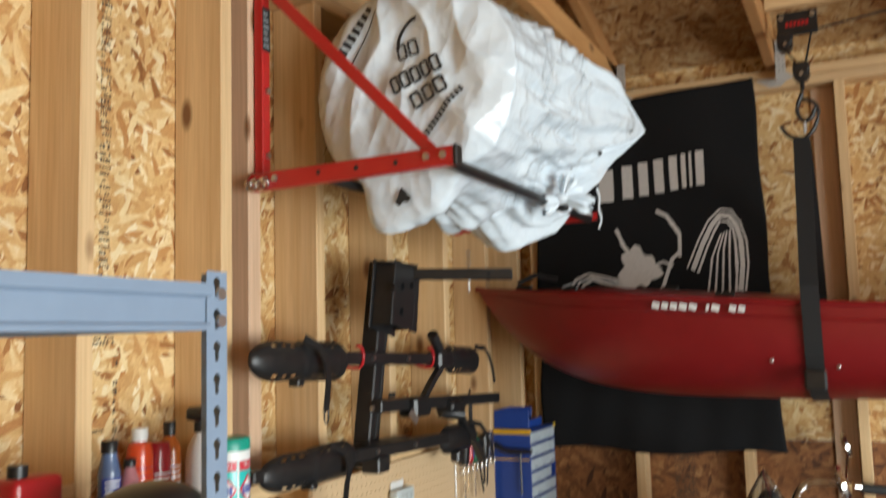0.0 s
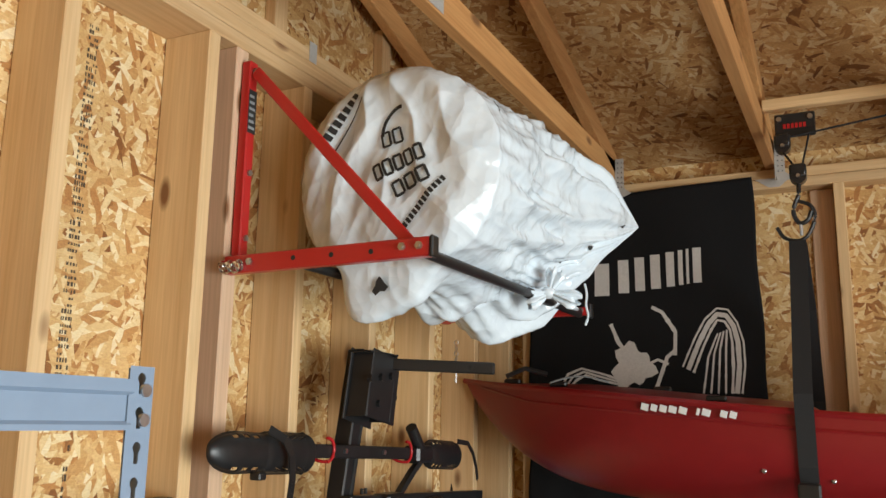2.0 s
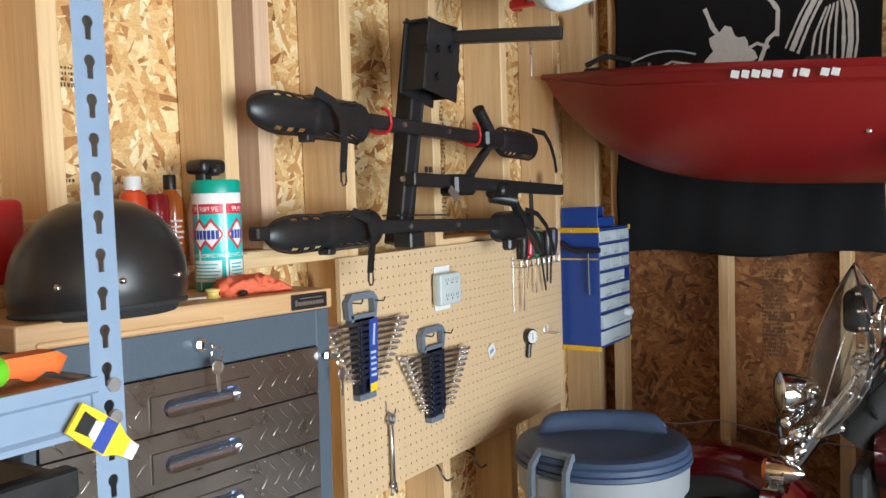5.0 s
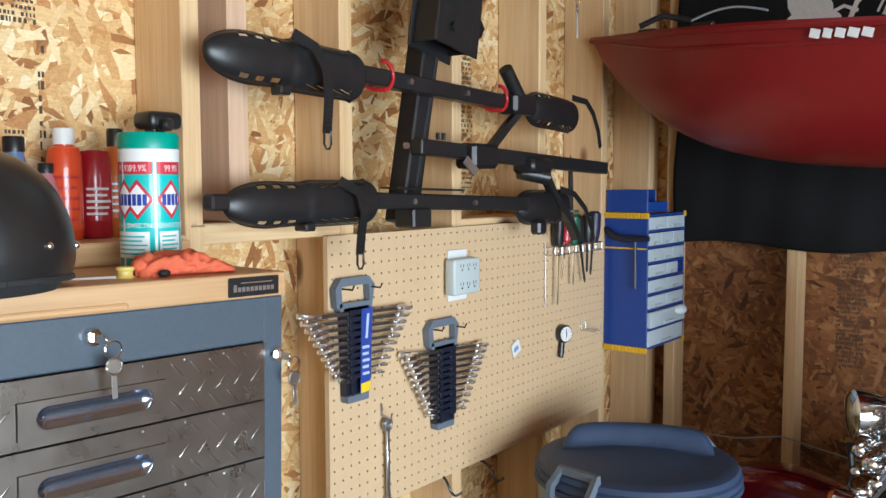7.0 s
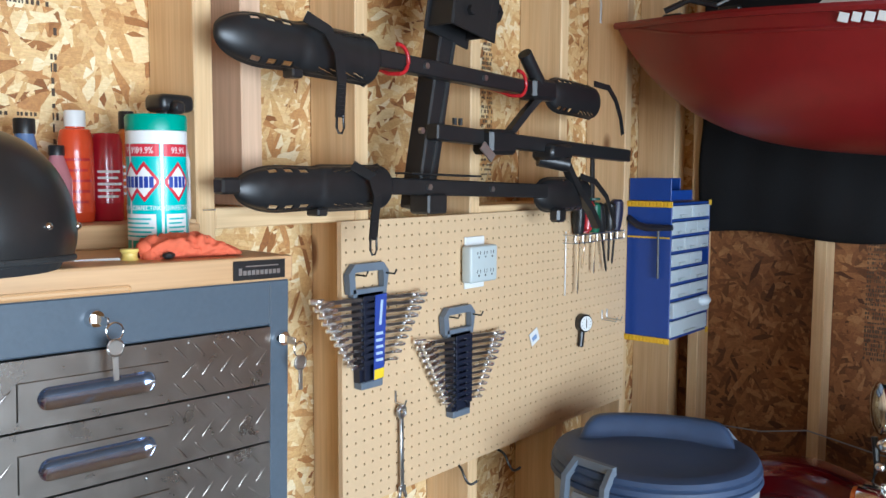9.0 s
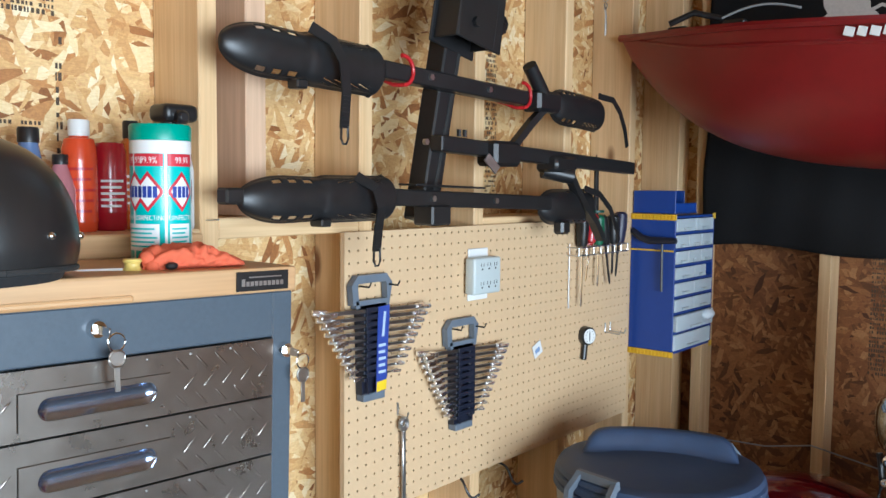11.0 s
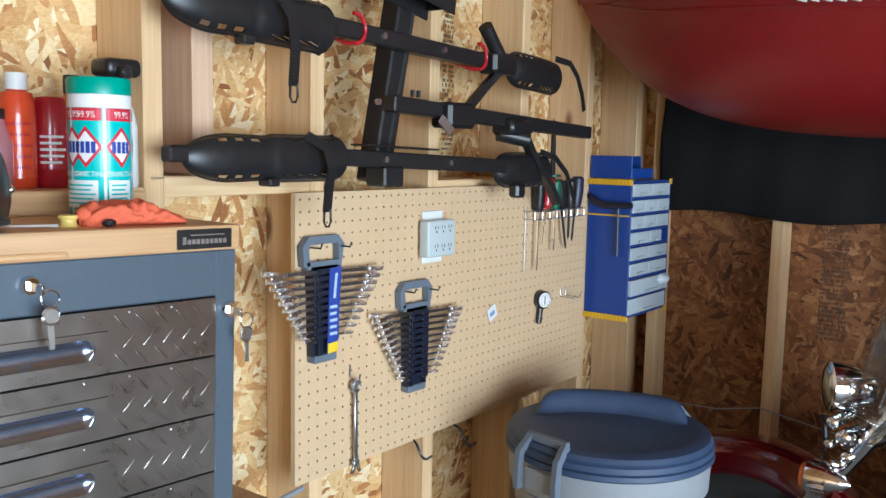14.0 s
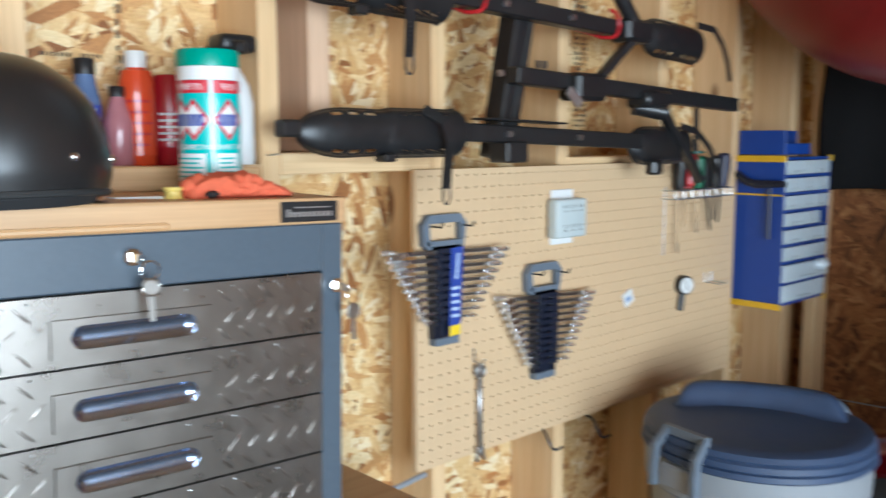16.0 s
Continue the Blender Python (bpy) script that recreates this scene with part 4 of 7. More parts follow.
def drawer(z1, h):
    z0 = z1 - h
    bm = B()
    box(bm, CF - 0.0175, CF - 0.008, 1.0515, 1.5765, z0, z1)
    box(bm, CF - 0.008, CF + 0.003, 1.0515, 1.236, z0, z1)
    box(bm, CF - 0.008, CF + 0.003, 1.401, 1.5765, z0, z1)
    box(bm, CF - 0.008, CF + 0.003, 1.236, 1.401, z0, z0 + 0.012)
    box(bm, CF - 0.008, CF + 0.003, 1.236, 1.401, z0 + 0.054, z1)
    # raised tread bars on both sides of the handle plate
    for a, b in ((1.062, 1.212), (1.418, 1.572)):
        cols = int((b - a) / 0.0295)
        for i in range(cols):
            for j in range(3):
                y, z = a + 0.013 + 0.0295 * i + (0.0125 if j == 1 else 0), z0 + 0.0145 + 0.0245 * j
                m = Euler((radians(45 if j == 1 else -45), 0, 0)).to_matrix().to_4x4()
                ball(bm, (CF + 0.003, y, z), 0.0010, 0.0135, 0.0017, 10, m)
    front = part("drawer", bm, BROWN_STEEL, chest, "drawer front of tread-patterned steel", True)
    # handle plate with a stadium opening
    hole = stadium(1.243, 1.394, z0 + 0.019, z0 + 0.047)
    zc, yc = z0 + 0.033, 1.3185
    yl, yr, zb, zt = 1.222, 1.412, z0 + 0.004, z0 + 0.064
    bm = B()
    outer = []
    for y, z in hole:
        dy, dz = y - yc, z - zc
        k = min((yr - yc if dy > 0 else yc - yl) / max(1e-6, abs(dy)), (zt - zc if dz > 0 else zc - zb) / max(1e-6, abs(dz)))
        outer.append((yc + dy * k, zc + dz * k))
    n = len(hole)
    X1 = CF + 0.0058
    vo = [bm.verts.new((X1, y, z)) for y, z in outer]
    vb = [bm.verts.new((CF + 0.0031, yc + (y - yc) * 1.012, zc + (z - zc) * 1.03)) for y, z in outer]
    vi = [bm.verts.new((X1, y, z)) for y, z in hole]
    vk = [bm.verts.new((CF + 0.0036, y, z)) for y, z in hole]
    for k in range(n):
        l = (k + 1) % n
        for q in ((vo[k], vo[l], vi[l], vi[k]), (vb[k], vb[l], vo[l], vo[k]), (vi[k], vi[l], vk[l], vk[k])):
            try:
                bm.faces.new(q)
            except ValueError:
                pass
    hp = part("handle_plate", bm, BROWN_STEEL, front)
    def dish(u, v):
        y = 1.2436 + 0.1498 * u
        R = 0.0137
        e = max(0, R - min(y - 1.2435, 1.3935 - y)) / R
        hh = R * max(0.0, 1 - e * e) ** 0.5
        q = 2 * v - 1
        return (CF - 0.0005 + 0.0060 * min(1, q * q + e * e), y, zc + hh * q)

    obj("handle", sheet(60, 14, dish), PULL_SKY, front, "polished recessed pull", True)
    for k in range(6):
        part("rivet", ball(B(), (CF + 0.003, 1.075 + 0.062 * k + 0.12 * (k > 2), z1 - 0.006), 0.0018, 0.0018, 0.0018, 8), STEEL, front)
    return front


for k in range(4):
    drawer(0.9905 - 0.0845 * k, 0.0815)
for y, z in ((1.314, 1.030), (1.597, 0.972)):
    bm = B()
    cyl(bm, (CF, y, z), (CF + 0.010, y, z), 0.0115, 0.010)
    lock = part("lock", bm, CHROME, chest, "chrome lock with a key on a ring", True)
    bm = B()
    bar(bm, (CF + 0.010, y, z), (CF + 0.030, y + 0.004, z - 0.002), 0.0022, 0.011, 0.0005)
    ring(bm, (CF + 0.030, y + 0.012, z - 0.014), 0.011, 0.0011, "x", n=16, seg=5)
    part("key_ring", bm, CHROME, lock, "", True)
    bm = B()
    cyl(bm, (CF + 0.0285, y + 0.013, z - 0.034), (CF + 0.0307, y + 0.013, z - 0.034), 0.0105)
    ring(bm, (CF + 0.0296, y + 0.013, z - 0.034), 0.0098, 0.0018, "x", n=18, seg=6)
    bar(bm, (CF + 0.0296, y + 0.013, z - 0.044), (CF + 0.0296, y + 0.014, z - 0.074), 0.007, 0.002, 0.0005, (1, 0, 0))
    part("key", bm, KEY_METAL, lock, "", True)

# the chest stands slightly askew on its bench
PIV = Matrix.Translation((CF, 1.59, 0.95))
chest.matrix_world = Matrix.Translation((0.0157, -0.024, 0.0035)) @ PIV @ Matrix.Rotation(radians(-2.13), 4, "Z") @ Matrix.Rotation(radians(-1.24), 4, "X") @ PIV.inverted() @ Matrix.Translation((-1.23, 1.32, 0.633))

# ---- bicycle carrier hung on the studs ----
carrier = thing("bicycle_carrier", (-1.33, 2.19, 1.13), "black steel hitch bicycle carrier hanging folded against the studs", "bike rack")


def tilt_bar(name, pts, w, h, label="", mat=None, parent=None):
    return part(name, tube(B(), pts, 0, flat=(w, h)), mat or BLACK_STEEL, parent or carrier, label)


mast = part("mast", bar(B(), (-1.325, 2.166, 1.135), (-1.325, 2.285, 1.70), 0.056, 0.052, 0.004, (1, 0, 0)), BLACK_STEEL, carrier)
part("mast_slot", bar(B(), (-1.2985, 2.172, 1.16), (-1.2985, 2.262, 1.50), 0.010, 0.002, 0.0005, (1, 0, 0)), RUBBER, mast, "dark sliding slot")
bm = B()
bar(bm, (-1.30, 2.235, 1.500), (-1.30, 2.272, 1.690), 0.150, 0.006, 0.002, (1, 0, 0))
bar(bm, (-1.27, 2.300, 1.505), (-1.27, 2.337, 1.690), 0.006, 0.070, 0.002, (1, 0, 0))
bar(bm, (-1.27, 2.175, 1.520), (-1.27, 2.210, 1.690), 0.006, 0.070, 0.002, (1, 0, 0))
bar(bm, (-1.27, 2.19, 1.692), (-1.27, 2.345, 1.690), 0.070, 0.006, 0.002)
bar(bm, (-1.238, 2.252, 1.508), (-1.238, 2.283, 1.690), 0.150, 0.005, 0.002, (1, 0, 0))
pivot = part("pivot_plate", bm, BLACK_STEEL, carrier)
for y, z in ((2.19, 1.62), (2.245, 1.625), (2.235, 1.555), (2.30, 1.63)):
    part("bolt", cyl(B(), (-1.240, y, z), (-1.226, y, z), 0.011, seg=6), BLACK_STEEL, pivot)
bm = B()
cyl(bm, (-1.29, 2.33, 1.575), (-1.29, 2.385, 1.575), 0.020)
cyl(bm, (-1.29, 2.38, 1.575), (-1.29, 2.395, 1.575), 0.026, seg=8)
part("knob", bm, BLACK_PL, carrier, "", True)
part("hitch_bar", bar(B(), (-1.33, 2.30, 1.668), (-0.972, 2.415, 1.655), 0.032, 0.032, 0.003), BLACK_STEEL, carrier)
part("pin_hole", cyl(B(), (-1.03, 2.378, 1.657), (-1.03, 2.3795, 1.657), 0.007, seg=10), INK, carrier)
b1 = part("upper_bar", bar(B(), (-1.285, 1.95, 1.437), (-1.285, 2.62, 1.412), 0.034, 0.034, 0.003), BLACK_STEEL, carrier)
b2 = part("middle_bar", bar(B(), (-1.285, 2.17, 1.300), (-1.285, 3.03, 1.262), 0.034, 0.034, 0.003), BLACK_STEEL, carrier)
b3 = part("lower_bar", bar(B(), (-1.285, 1.99, 1.189), (-1.285, 2.60, 1.168), 0.034, 0.034, 0.003), BLACK_STEEL, carrier)
part("lower_flange", bar(B(), (-1.275, 2.07, 1.213), (-1.275, 2.30, 1.206), 0.05, 0.004, 0.001), BLACK_STEEL, carrier)
part("lower_bracket", box(B(), -1.31, -1.255, 2.126, 2.188, 1.128, 1.17, 0.004), BLACK_STEEL, carrier)
for y, z in ((2.13, 1.432), (2.33, 1.424), (2.14, 1.184), (2.36, 1.177), (2.115, 1.30)):
    part("bolt", cyl(B(), (-1.27, y, z), (-1.262, y, z), 0.007, seg=6), STEEL, carrier)


def cradle(name, y0, y1, zc, R, dz=0.0, tip_left=True, slots=True):
    """A wheel tray: a rounded half shell with slots along both edges."""
    L = y1 - y0

    def f(u, v):
        q = u if tip_left else 1 - u
        nose = max(0.0, 1 - (1 - min(1, q / 0.30)) ** 2.3) ** 0.5 * 0.97 + 0.03
        step = 1.0 + 0.10 / (1 + math.exp(-(q - 0.50) * 90)) - 0.06 * min(1, max(0, (q - 0.25) / 0.25))
        flare = 0.05 * max(0, q - 0.93) / 0.07
        r = R * nose * (step + flare if L > 0.3 else 1)
        a = math.pi * (v - 0.5) * 1.04
        e = abs(v - 0.5) * 2
        lip = 0.10 * max(0, e - 0.90) / 0.10
        top = 0.93 if v > 0.5 else 1.0
        flat = 0.62 * math.cos(a) ** 0.8 if math.cos(a) > 0 else 0.62 * math.cos(a)
        return (-1.292 + r * flat + 0.006 * math.sin(u * math.pi), y0 + L * (u + (0.02 * math.cos(a * 2) if u > 0.97 else 0)), zc + dz * (u - 0.5) + r * math.sin(a) * (1.02 + lip) * top)

    def hole(u, v):
        q = u if tip_left else 1 - u
        e = abs(v - 0.5)
        if not slots:
            return 0.30 < e < 0.40 and 0.45 < q < 0.95 and (q - 0.45) % 0.13 < 0.05
        if 0.27 < e < 0.40 and 0.17 < q < 0.44:
            return (q - 0.17) % 0.095 < 0.058
        if 0.25 < e < 0.40 and 0.58 < q < 0.93:
            return (q - 0.58 - (e - 0.25) * 1.1 + 0.2) % 0.088 < 0.030
        return False

    me = sheet(150, 72, f, skip=hole)
    ob = obj(name, me, BLACK_PL, carrier, "black plastic wheel tray with slots", True)
    so = ob.modifiers.new("thickness", "SOLIDIFY")
    so.thickness = 0.003
    return ob


def ladder_strap(pts, parent, w=0.022):
    st = part("strap", tube(B(), pts, 0, flat=(w, 0.003), up=(1, 0, 0.05)), BLACK_PL, parent, "black rubber ladder strap")
    e = Vector(pts[-1])
    bm = B()
    tube(bm, [e + Vector((0.001, a, b)) for a, b in ((-0.008, 0.004), (-0.009, -0.020), (-0.004, -0.029), (0.004, -0.029), (0.009, -0.020), (0.008, 0.004), (-0.008, 0.004))], 0.0024, 6)
    part("strap_loop", bm, BLACK_PL, st)
    bm = B()
    for k in range(9):
        p = Vector(pts[-1]).lerp(Vector(pts[-2]), k / 9)
        box(bm, p.x + 0.001, p.x + 0.0035, p.y - w * 0.4, p.y + w * 0.4, p.z - 0.001, p.z + 0.001)
    part("ridge", bm, BLACK_PL, st)
    return st


t1 = cradle("tray", 1.628, 1.985, 1.437, 0.043, -0.012)
ladder_strap([(-1.262, 1.80, 1.487), (-1.243, 1.835, 1.465), (-1.236, 1.855, 1.43), (-1.240, 1.866, 1.38), (-1.252, 1.872, 1.315)], t1)
part("buckle", box(B(), -1.285, -1.255, 1.765, 1.79, 1.378, 1.395, 0.003), BLACK_PL, t1)
t2 = cradle("tray", 1.662, 2.022, 1.187, 0.0395, 0.0)
ladder_strap([(-1.275, 1.925, 1.228), (-1.245, 1.95, 1.205), (-1.243, 1.962, 1.17), (-1.255, 1.966, 1.13), (-1.262, 1.968, 1.085)], t2)
part("buckle", box(B(), -1.30, -1.265, 1.83, 1.855, 1.135, 1.150, 0.003), BLACK_PL, t2)
part("tray_tab", box(B(), -1.31, -1.28, 1.634, 1.672, 1.178, 1.206, 0.004), BLACK_PL, t2)
t3 = cradle("tray", 2.607, 2.842, 1.408, 0.042, -0.012, True)
part("strap", tube(B(), [(-1.26, 2.80, 1.447), (-1.25, 2.86, 1.44), (-1.25, 2.90, 1.41), (-1.253, 2.935, 1.365), (-1.257, 2.957, 1.320)], 0, flat=(0.016, 0.003), up=(1, 0, 0.05)), BLACK_PL, t3, "black rubber ladder strap")
t4 = cradle("tray", 2.568, 2.800, 1.160, 0.042, 0.0, True, False)
part("strap", tube(B(), [(-1.26, 2.74, 1.205), (-1.25, 2.80, 1.19), (-1.25, 2.86, 1.15), (-1.25, 2.90, 1.09), (-1.255, 2.92, 1.06)], 0, flat=(0.016, 0.003), up=(1, 0, 0.05)), BLACK_PL, t4, "black rubber ladder strap")
bm = B()
cyl(bm, (-1.26, 2.475, 1.492), (-1.26, 2.535, 1.43), 0.017)
part("grip", bm, BLACK_PL, carrier, "", True)
tilt_bar("clamp_arm", [(-1.26, 2.53, 1.435), (-1.26, 2.56, 1.41), (-1.27, 2.50, 1.36), (-1.275, 2.43, 1.30)], 0.018, 0.018)
part("clamp", box(B(), -1.30, -1.245, 2.50, 2.60, 1.388, 1.438, 0.008), BLACK_PL, carrier)
part("clamp", box(B(), -1.305, -1.245, 2.33, 2.43, 1.255, 1.312, 0.008), BLACK_PL, carrier)
bm = B()
box(bm, -1.31, -1.245, 2.58, 2.68, 1.245, 1.285, 0.008)
cyl(bm, (-1.30, 2.60, 1.25), (-1.25, 2.66, 1.235), 0.020)
part("ratchet", bm, BLACK_PL, carrier, "", True)
part("lever", bar(B(), (-1.25, 2.30, 1.275), (-1.245, 2.335, 1.245), 0.004, 0.022, 0.001), STEEL, carrier, "small bare metal lever")
tilt_bar("wheel_hook", [(-1.27, 2.67, 1.25), (-1.268, 2.70, 1.21), (-1.265, 2.74, 1.16), (-1.262, 2.79, 1.12), (-1.26, 2.83, 1.07)], 0.022, 0.018)
part("release_tab", box(B(), -1.28, -1.25, 2.62, 2.66, 1.09, 1.125, 0.006), BLACK_PL, carrier)
for y in (2.17, 2.19):
    part("stud_bolt", cyl(B(), (-1.28, 2.07 + y - 2.0, 1.317), (-1.28, 2.07 + y - 2.0, 1.332), 0.005, seg=8), BLACK_STEEL, carrier)

for y, z in ((2.045, 1.437), (2.462, 1.422)):
    hk = thing("utility_hook", (-1.38, y, z), "red vinyl-coated screw hook holding the bicycle carrier", "hook", "red hooks")
    bm = B()
    ring(bm, (-1.265, y, z), 0.0285, 0.0043, "x", -95, 100, 24, 10)
    tube(bm, [(-1.265, y + 0.002, z - 0.0284), (-1.275, y - 0.002, z - 0.0286), (-1.290, y - 0.004, z - 0.027), (-1.312, y - 0.004, z - 0.018), (-1.384, y - 0.004, z + 0.004)], 0.0043, 10)
    part("hook", bm, RED_PL, hk, "", True)

# ---- steel shelving ----
shelf = thing("shelving_unit", (-1.08, 0.33, FLOOR), "blue-grey slotted steel shelving unit with wooden decks", "shelving")


def slotted(bm, x, y0, y1, z0, z1, pitch=0.0384):
    """A strip facing +x with keyhole slots."""
    n = int((z1 - z0) / pitch)
    yc = (y0 + y1) / 2
    hw = (y1 - y0) / 2
    prof = [(0.0062 * math.cos(radians(a)), 0.006 + 0.0062 * math.sin(radians(a))) for a in range(-30, 211, 30)]
    prof += [(-0.0036, 0.0), (-0.0033, -0.0118), (0.0033, -0.0118), (0.0036, 0.0)]
    for i in range(n):
        zc = z1 - (i + 0.5) * pitch
        outer = []
        for py, pz in prof:
            k = min(hw / max(1e-6, abs(py)), pitch / 2 / max(1e-6, abs(pz)))
            outer.append((py * k, pz * k))
        vo = [bm.verts.new((x, yc + a, zc + b)) for a, b in outer]
        vi = [bm.verts.new((x, yc + a, zc + b)) for a, b in prof]
        vk = [bm.verts.new((x - 0.002, yc + a, zc + b)) for a, b in prof]
        m = len(prof)
        for k in range(m):
            l = (k + 1) % m
            (ay, az), (by, bz) = outer[k], outer[l]
            ring_ = [vo[k], vo[l], vi[l], vi[k]]
            on_side = [abs(abs(q) - hw) < 1e-6 for q in (ay, by)]
            if on_side[0] != on_side[1]:
                cy_, cz_ = (ay, bz) if on_side[0] else (by, az)
                ring_ = [vo[k], bm.verts.new((x, yc + cy_, zc + cz_)), vo[l], vi[l], vi[k]]
            bm.faces.new(ring_)
            bm.faces.new((vi[k], vi[l], vk[l], vk[k]))
    box(bm, x - 0.038, x - 0.0001, y1 - 0.0022, y1, z0, z1)


SXF, SY1 = -0.790, 0.944
bm = B()
slotted(bm, SXF, 0.907, SY1, FLOOR + 0.01, 1.568)
part("post", bm, SHELF_BLUE, shelf)
for x, y in ((-1.35, 0.93), (SXF - 0.02, -0.28), (-1.35, -0.28)):
    part("post", box(B(), x - 0.019, x + 0.019, y - 0.019, y + 0.019, FLOOR, 1.568, 0.002), SHELF_BLUE, shelf)
part("foot", box(B(), SXF - 0.036, SXF + 0.002, 0.914, 0.95, FLOOR, FLOOR + 0.015, 0.002), BLACK_PL, shelf)
for zt in (1.553, 1.088, 0.62, 0.10):
    h = 0.056
    bm = B()
    pr = [(0, 0), (0.010, 0), (0.010, -0.014), (0.004, -0.018), (0.004, -h + 0.010), (0.008, -h + 0.006), (0.008, -h), (-0.004, -h), (-0.004, -0.002)]
    prism(bm, [(SXF - 0.006 + a, zt + b) for a, b in pr], "y", -0.27, 0.913)
    part("beam", bm, SHELF_BLUE, shelf)
    part("rear_beam", box(B(), -1.345, -1.325, -0.27, 0.913, zt - h, zt, 0.002), SHELF_BLUE, shelf)
    for y0 in (0.905, -0.29):
        part("side_beam", box(B(), -1.33, SXF - 0.012, y0, y0 + 0.012, zt - h, zt, 0.002), SHELF_BLUE, shelf)
    part("deck", box(B(), -1.322, SXF - 0.008, -0.265, 0.902, zt - 0.016, zt - 0.004, 0.001), WOOD_TOP, shelf, "raw particle board deck")
    if zt > 1:
        for dz in (0.012, 0.045):
            part("rivet", cyl(B(), (SXF - 0.001, 0.931, zt - dz), (SXF + 0.004, 0.931, zt - dz), 0.0075, seg=12), STEEL, shelf)

grips = [("garden_tool", ORANGE_PL, 0.86, "orange moulded plastic tool handle on the steel shelf", 0.0), ("garden_tool", GREEN_PL, 0.77, "bright green ribbed tool handle on the steel shelf", 0.02)]
for name, mat, yc, lab, off in grips:
    g = thing(name, (-0.86, yc, 1.086), lab, "garden tool", "tool handles")
    bm = B()
    n = 26
    pts, rr = [], []
    for k in range(n):
        u = k / (n - 1)
        pts.append((-0.845 + 0.02 * math.sin(u * 3) + off, yc - 0.055 + 0.115 * u, 1.104 + 0.003 * u))
        rr.append((0.0165 + 0.0016 * math.cos(u * 26) * (u < 0.85)) * (1 if k not in (0, n - 1) else 0.75))
    if mat is ORANGE_PL:
        n = 14
        ys = [yc - 0.055 + 0.095 * k / (n - 1) for k in range(n)]
        top = [(y, 1.114 - 0.001 * k / n) for k, y in enumerate(ys)]
        low = [(y, 1.091 + 0.0035 * math.sin(k * 1.25)) for k, y in enumerate(ys)]
        prism(bm, top + [(ys[-1] + 0.010, 1.106)] + low[::-1], "x", -0.862, -0.832)
        bmesh.ops.bevel(bm, geom=[e for e in bm.edges if e.calc_face_angle(0) > 0.9], offset=0.005, segments=2, affect="EDGES")
    else:
        tube(bm, pts, rr, 14)
    part("grip", bm, mat, g, "", True)
    part("guard", tube(B(), [(-0.845 + off, yc - 0.055, 1.10), (-0.87, yc - 0.13, 1.10), (-0.90, yc - 0.22, 1.10)], 0.010, 10), mat, g, "", True)
    part("blade", bar(B(), (-0.90, yc - 0.22, 1.094), (-0.95, yc - 0.36, 1.094), 0.03, 0.004, 0.001), STEEL, g)

crate = thing("storage_crate", (-0.93, 0.72, 0.616), "black plastic crate on the lower steel shelf", "crate")
for k in range(7):
    part("slat", box(B(), -0.812, -0.806, 0.62 + 0.04 * k, 0.642 + 0.04 * k, 0.627, 0.97, 0.002), BLACK_PL, crate)
part("rim", box(B(), -0.822, -0.800, 0.60, 0.895, 0.97, 1.0, 0.003), BLACK_PL, crate)
bm = B()
box(bm, -1.2, -0.815, 0.60, 0.61, 0.62, 0.99)
box(bm, -1.2, -0.815, 0.885, 0.895, 0.62, 0.99)
box(bm, -1.2, -0.81, 0.60, 0.895, 0.617, 0.627)
part("body", bm, BLACK_PL, crate)

# bottle-shaped opener stuck on the post
opener = thing("bottle_opener", (-0.785, 0.915, 1.0), "flat yellow and blue bottle-shaped opener stuck to the steel post", "bottle opener")
om = Matrix.Translation((-0.7848, 0.9115, 1.030)) @ Euler((radians(52), 0, 0)).to_matrix().to_4x4() @ Matrix.Diagonal((1, 0.88, 0.88, 1))


def flatshape(pts, x0, x1, m):
    bm = B()
    prism(bm, pts, "x", x0, x1)
    bmesh.ops.transform(bm, matrix=m, verts=bm.verts[:])
    return bm


part("body", flatshape([(-0.018, -0.045), (0.018, -0.045), (0.020, -0.02), (0.020, 0.012), (0.012, 0.028), (0.009, 0.05), (-0.009, 0.05), (-0.012, 0.028), (-0.020, 0.012), (-0.020, -0.02)], 0, 0.004, om @ Euler((radians(180), 0, 0)).to_matrix().to_4x4()), LEMON, opener)
mm = om @ Euler((radians(180), 0, 0)).to_matrix().to_4x4()
part("label", flatshape([(-0.019, -0.008), (0.019, -0.008), (0.019, 0.010), (-0.019, 0.010)], 0.0042, 0.005, mm), LABEL_BLUE, opener, "blue band with plain bars")
part("opening", flatshape([(-0.012, -0.038), (0.012, -0.038), (0.010, -0.014), (-0.010, -0.014)], 0.0042, 0.005, mm), BLACK_STEEL, opener, "dark cut-out")
part("crown", flatshape([(-0.009, -0.020), (0.009, -0.020), (0.012, -0.009), (-0.012, -0.009)], 0.0052, 0.006, mm), WHITE_PL, opener)
part("neck", flatshape([(-0.010, 0.036), (0.010, 0.036), (0.009, 0.050), (-0.009, 0.050)], 0.0042, 0.005, mm), WHITE_PL, opener, "white neck label")

# ---- on the tool chest ----
WT = 1.0975
HT = WT + 0.006
helmet = thing("motorcycle_helmet", (-1.128, 1.162, HT), "satin black half-shell motorcycle helmet on the wooden chest top", "helmet")


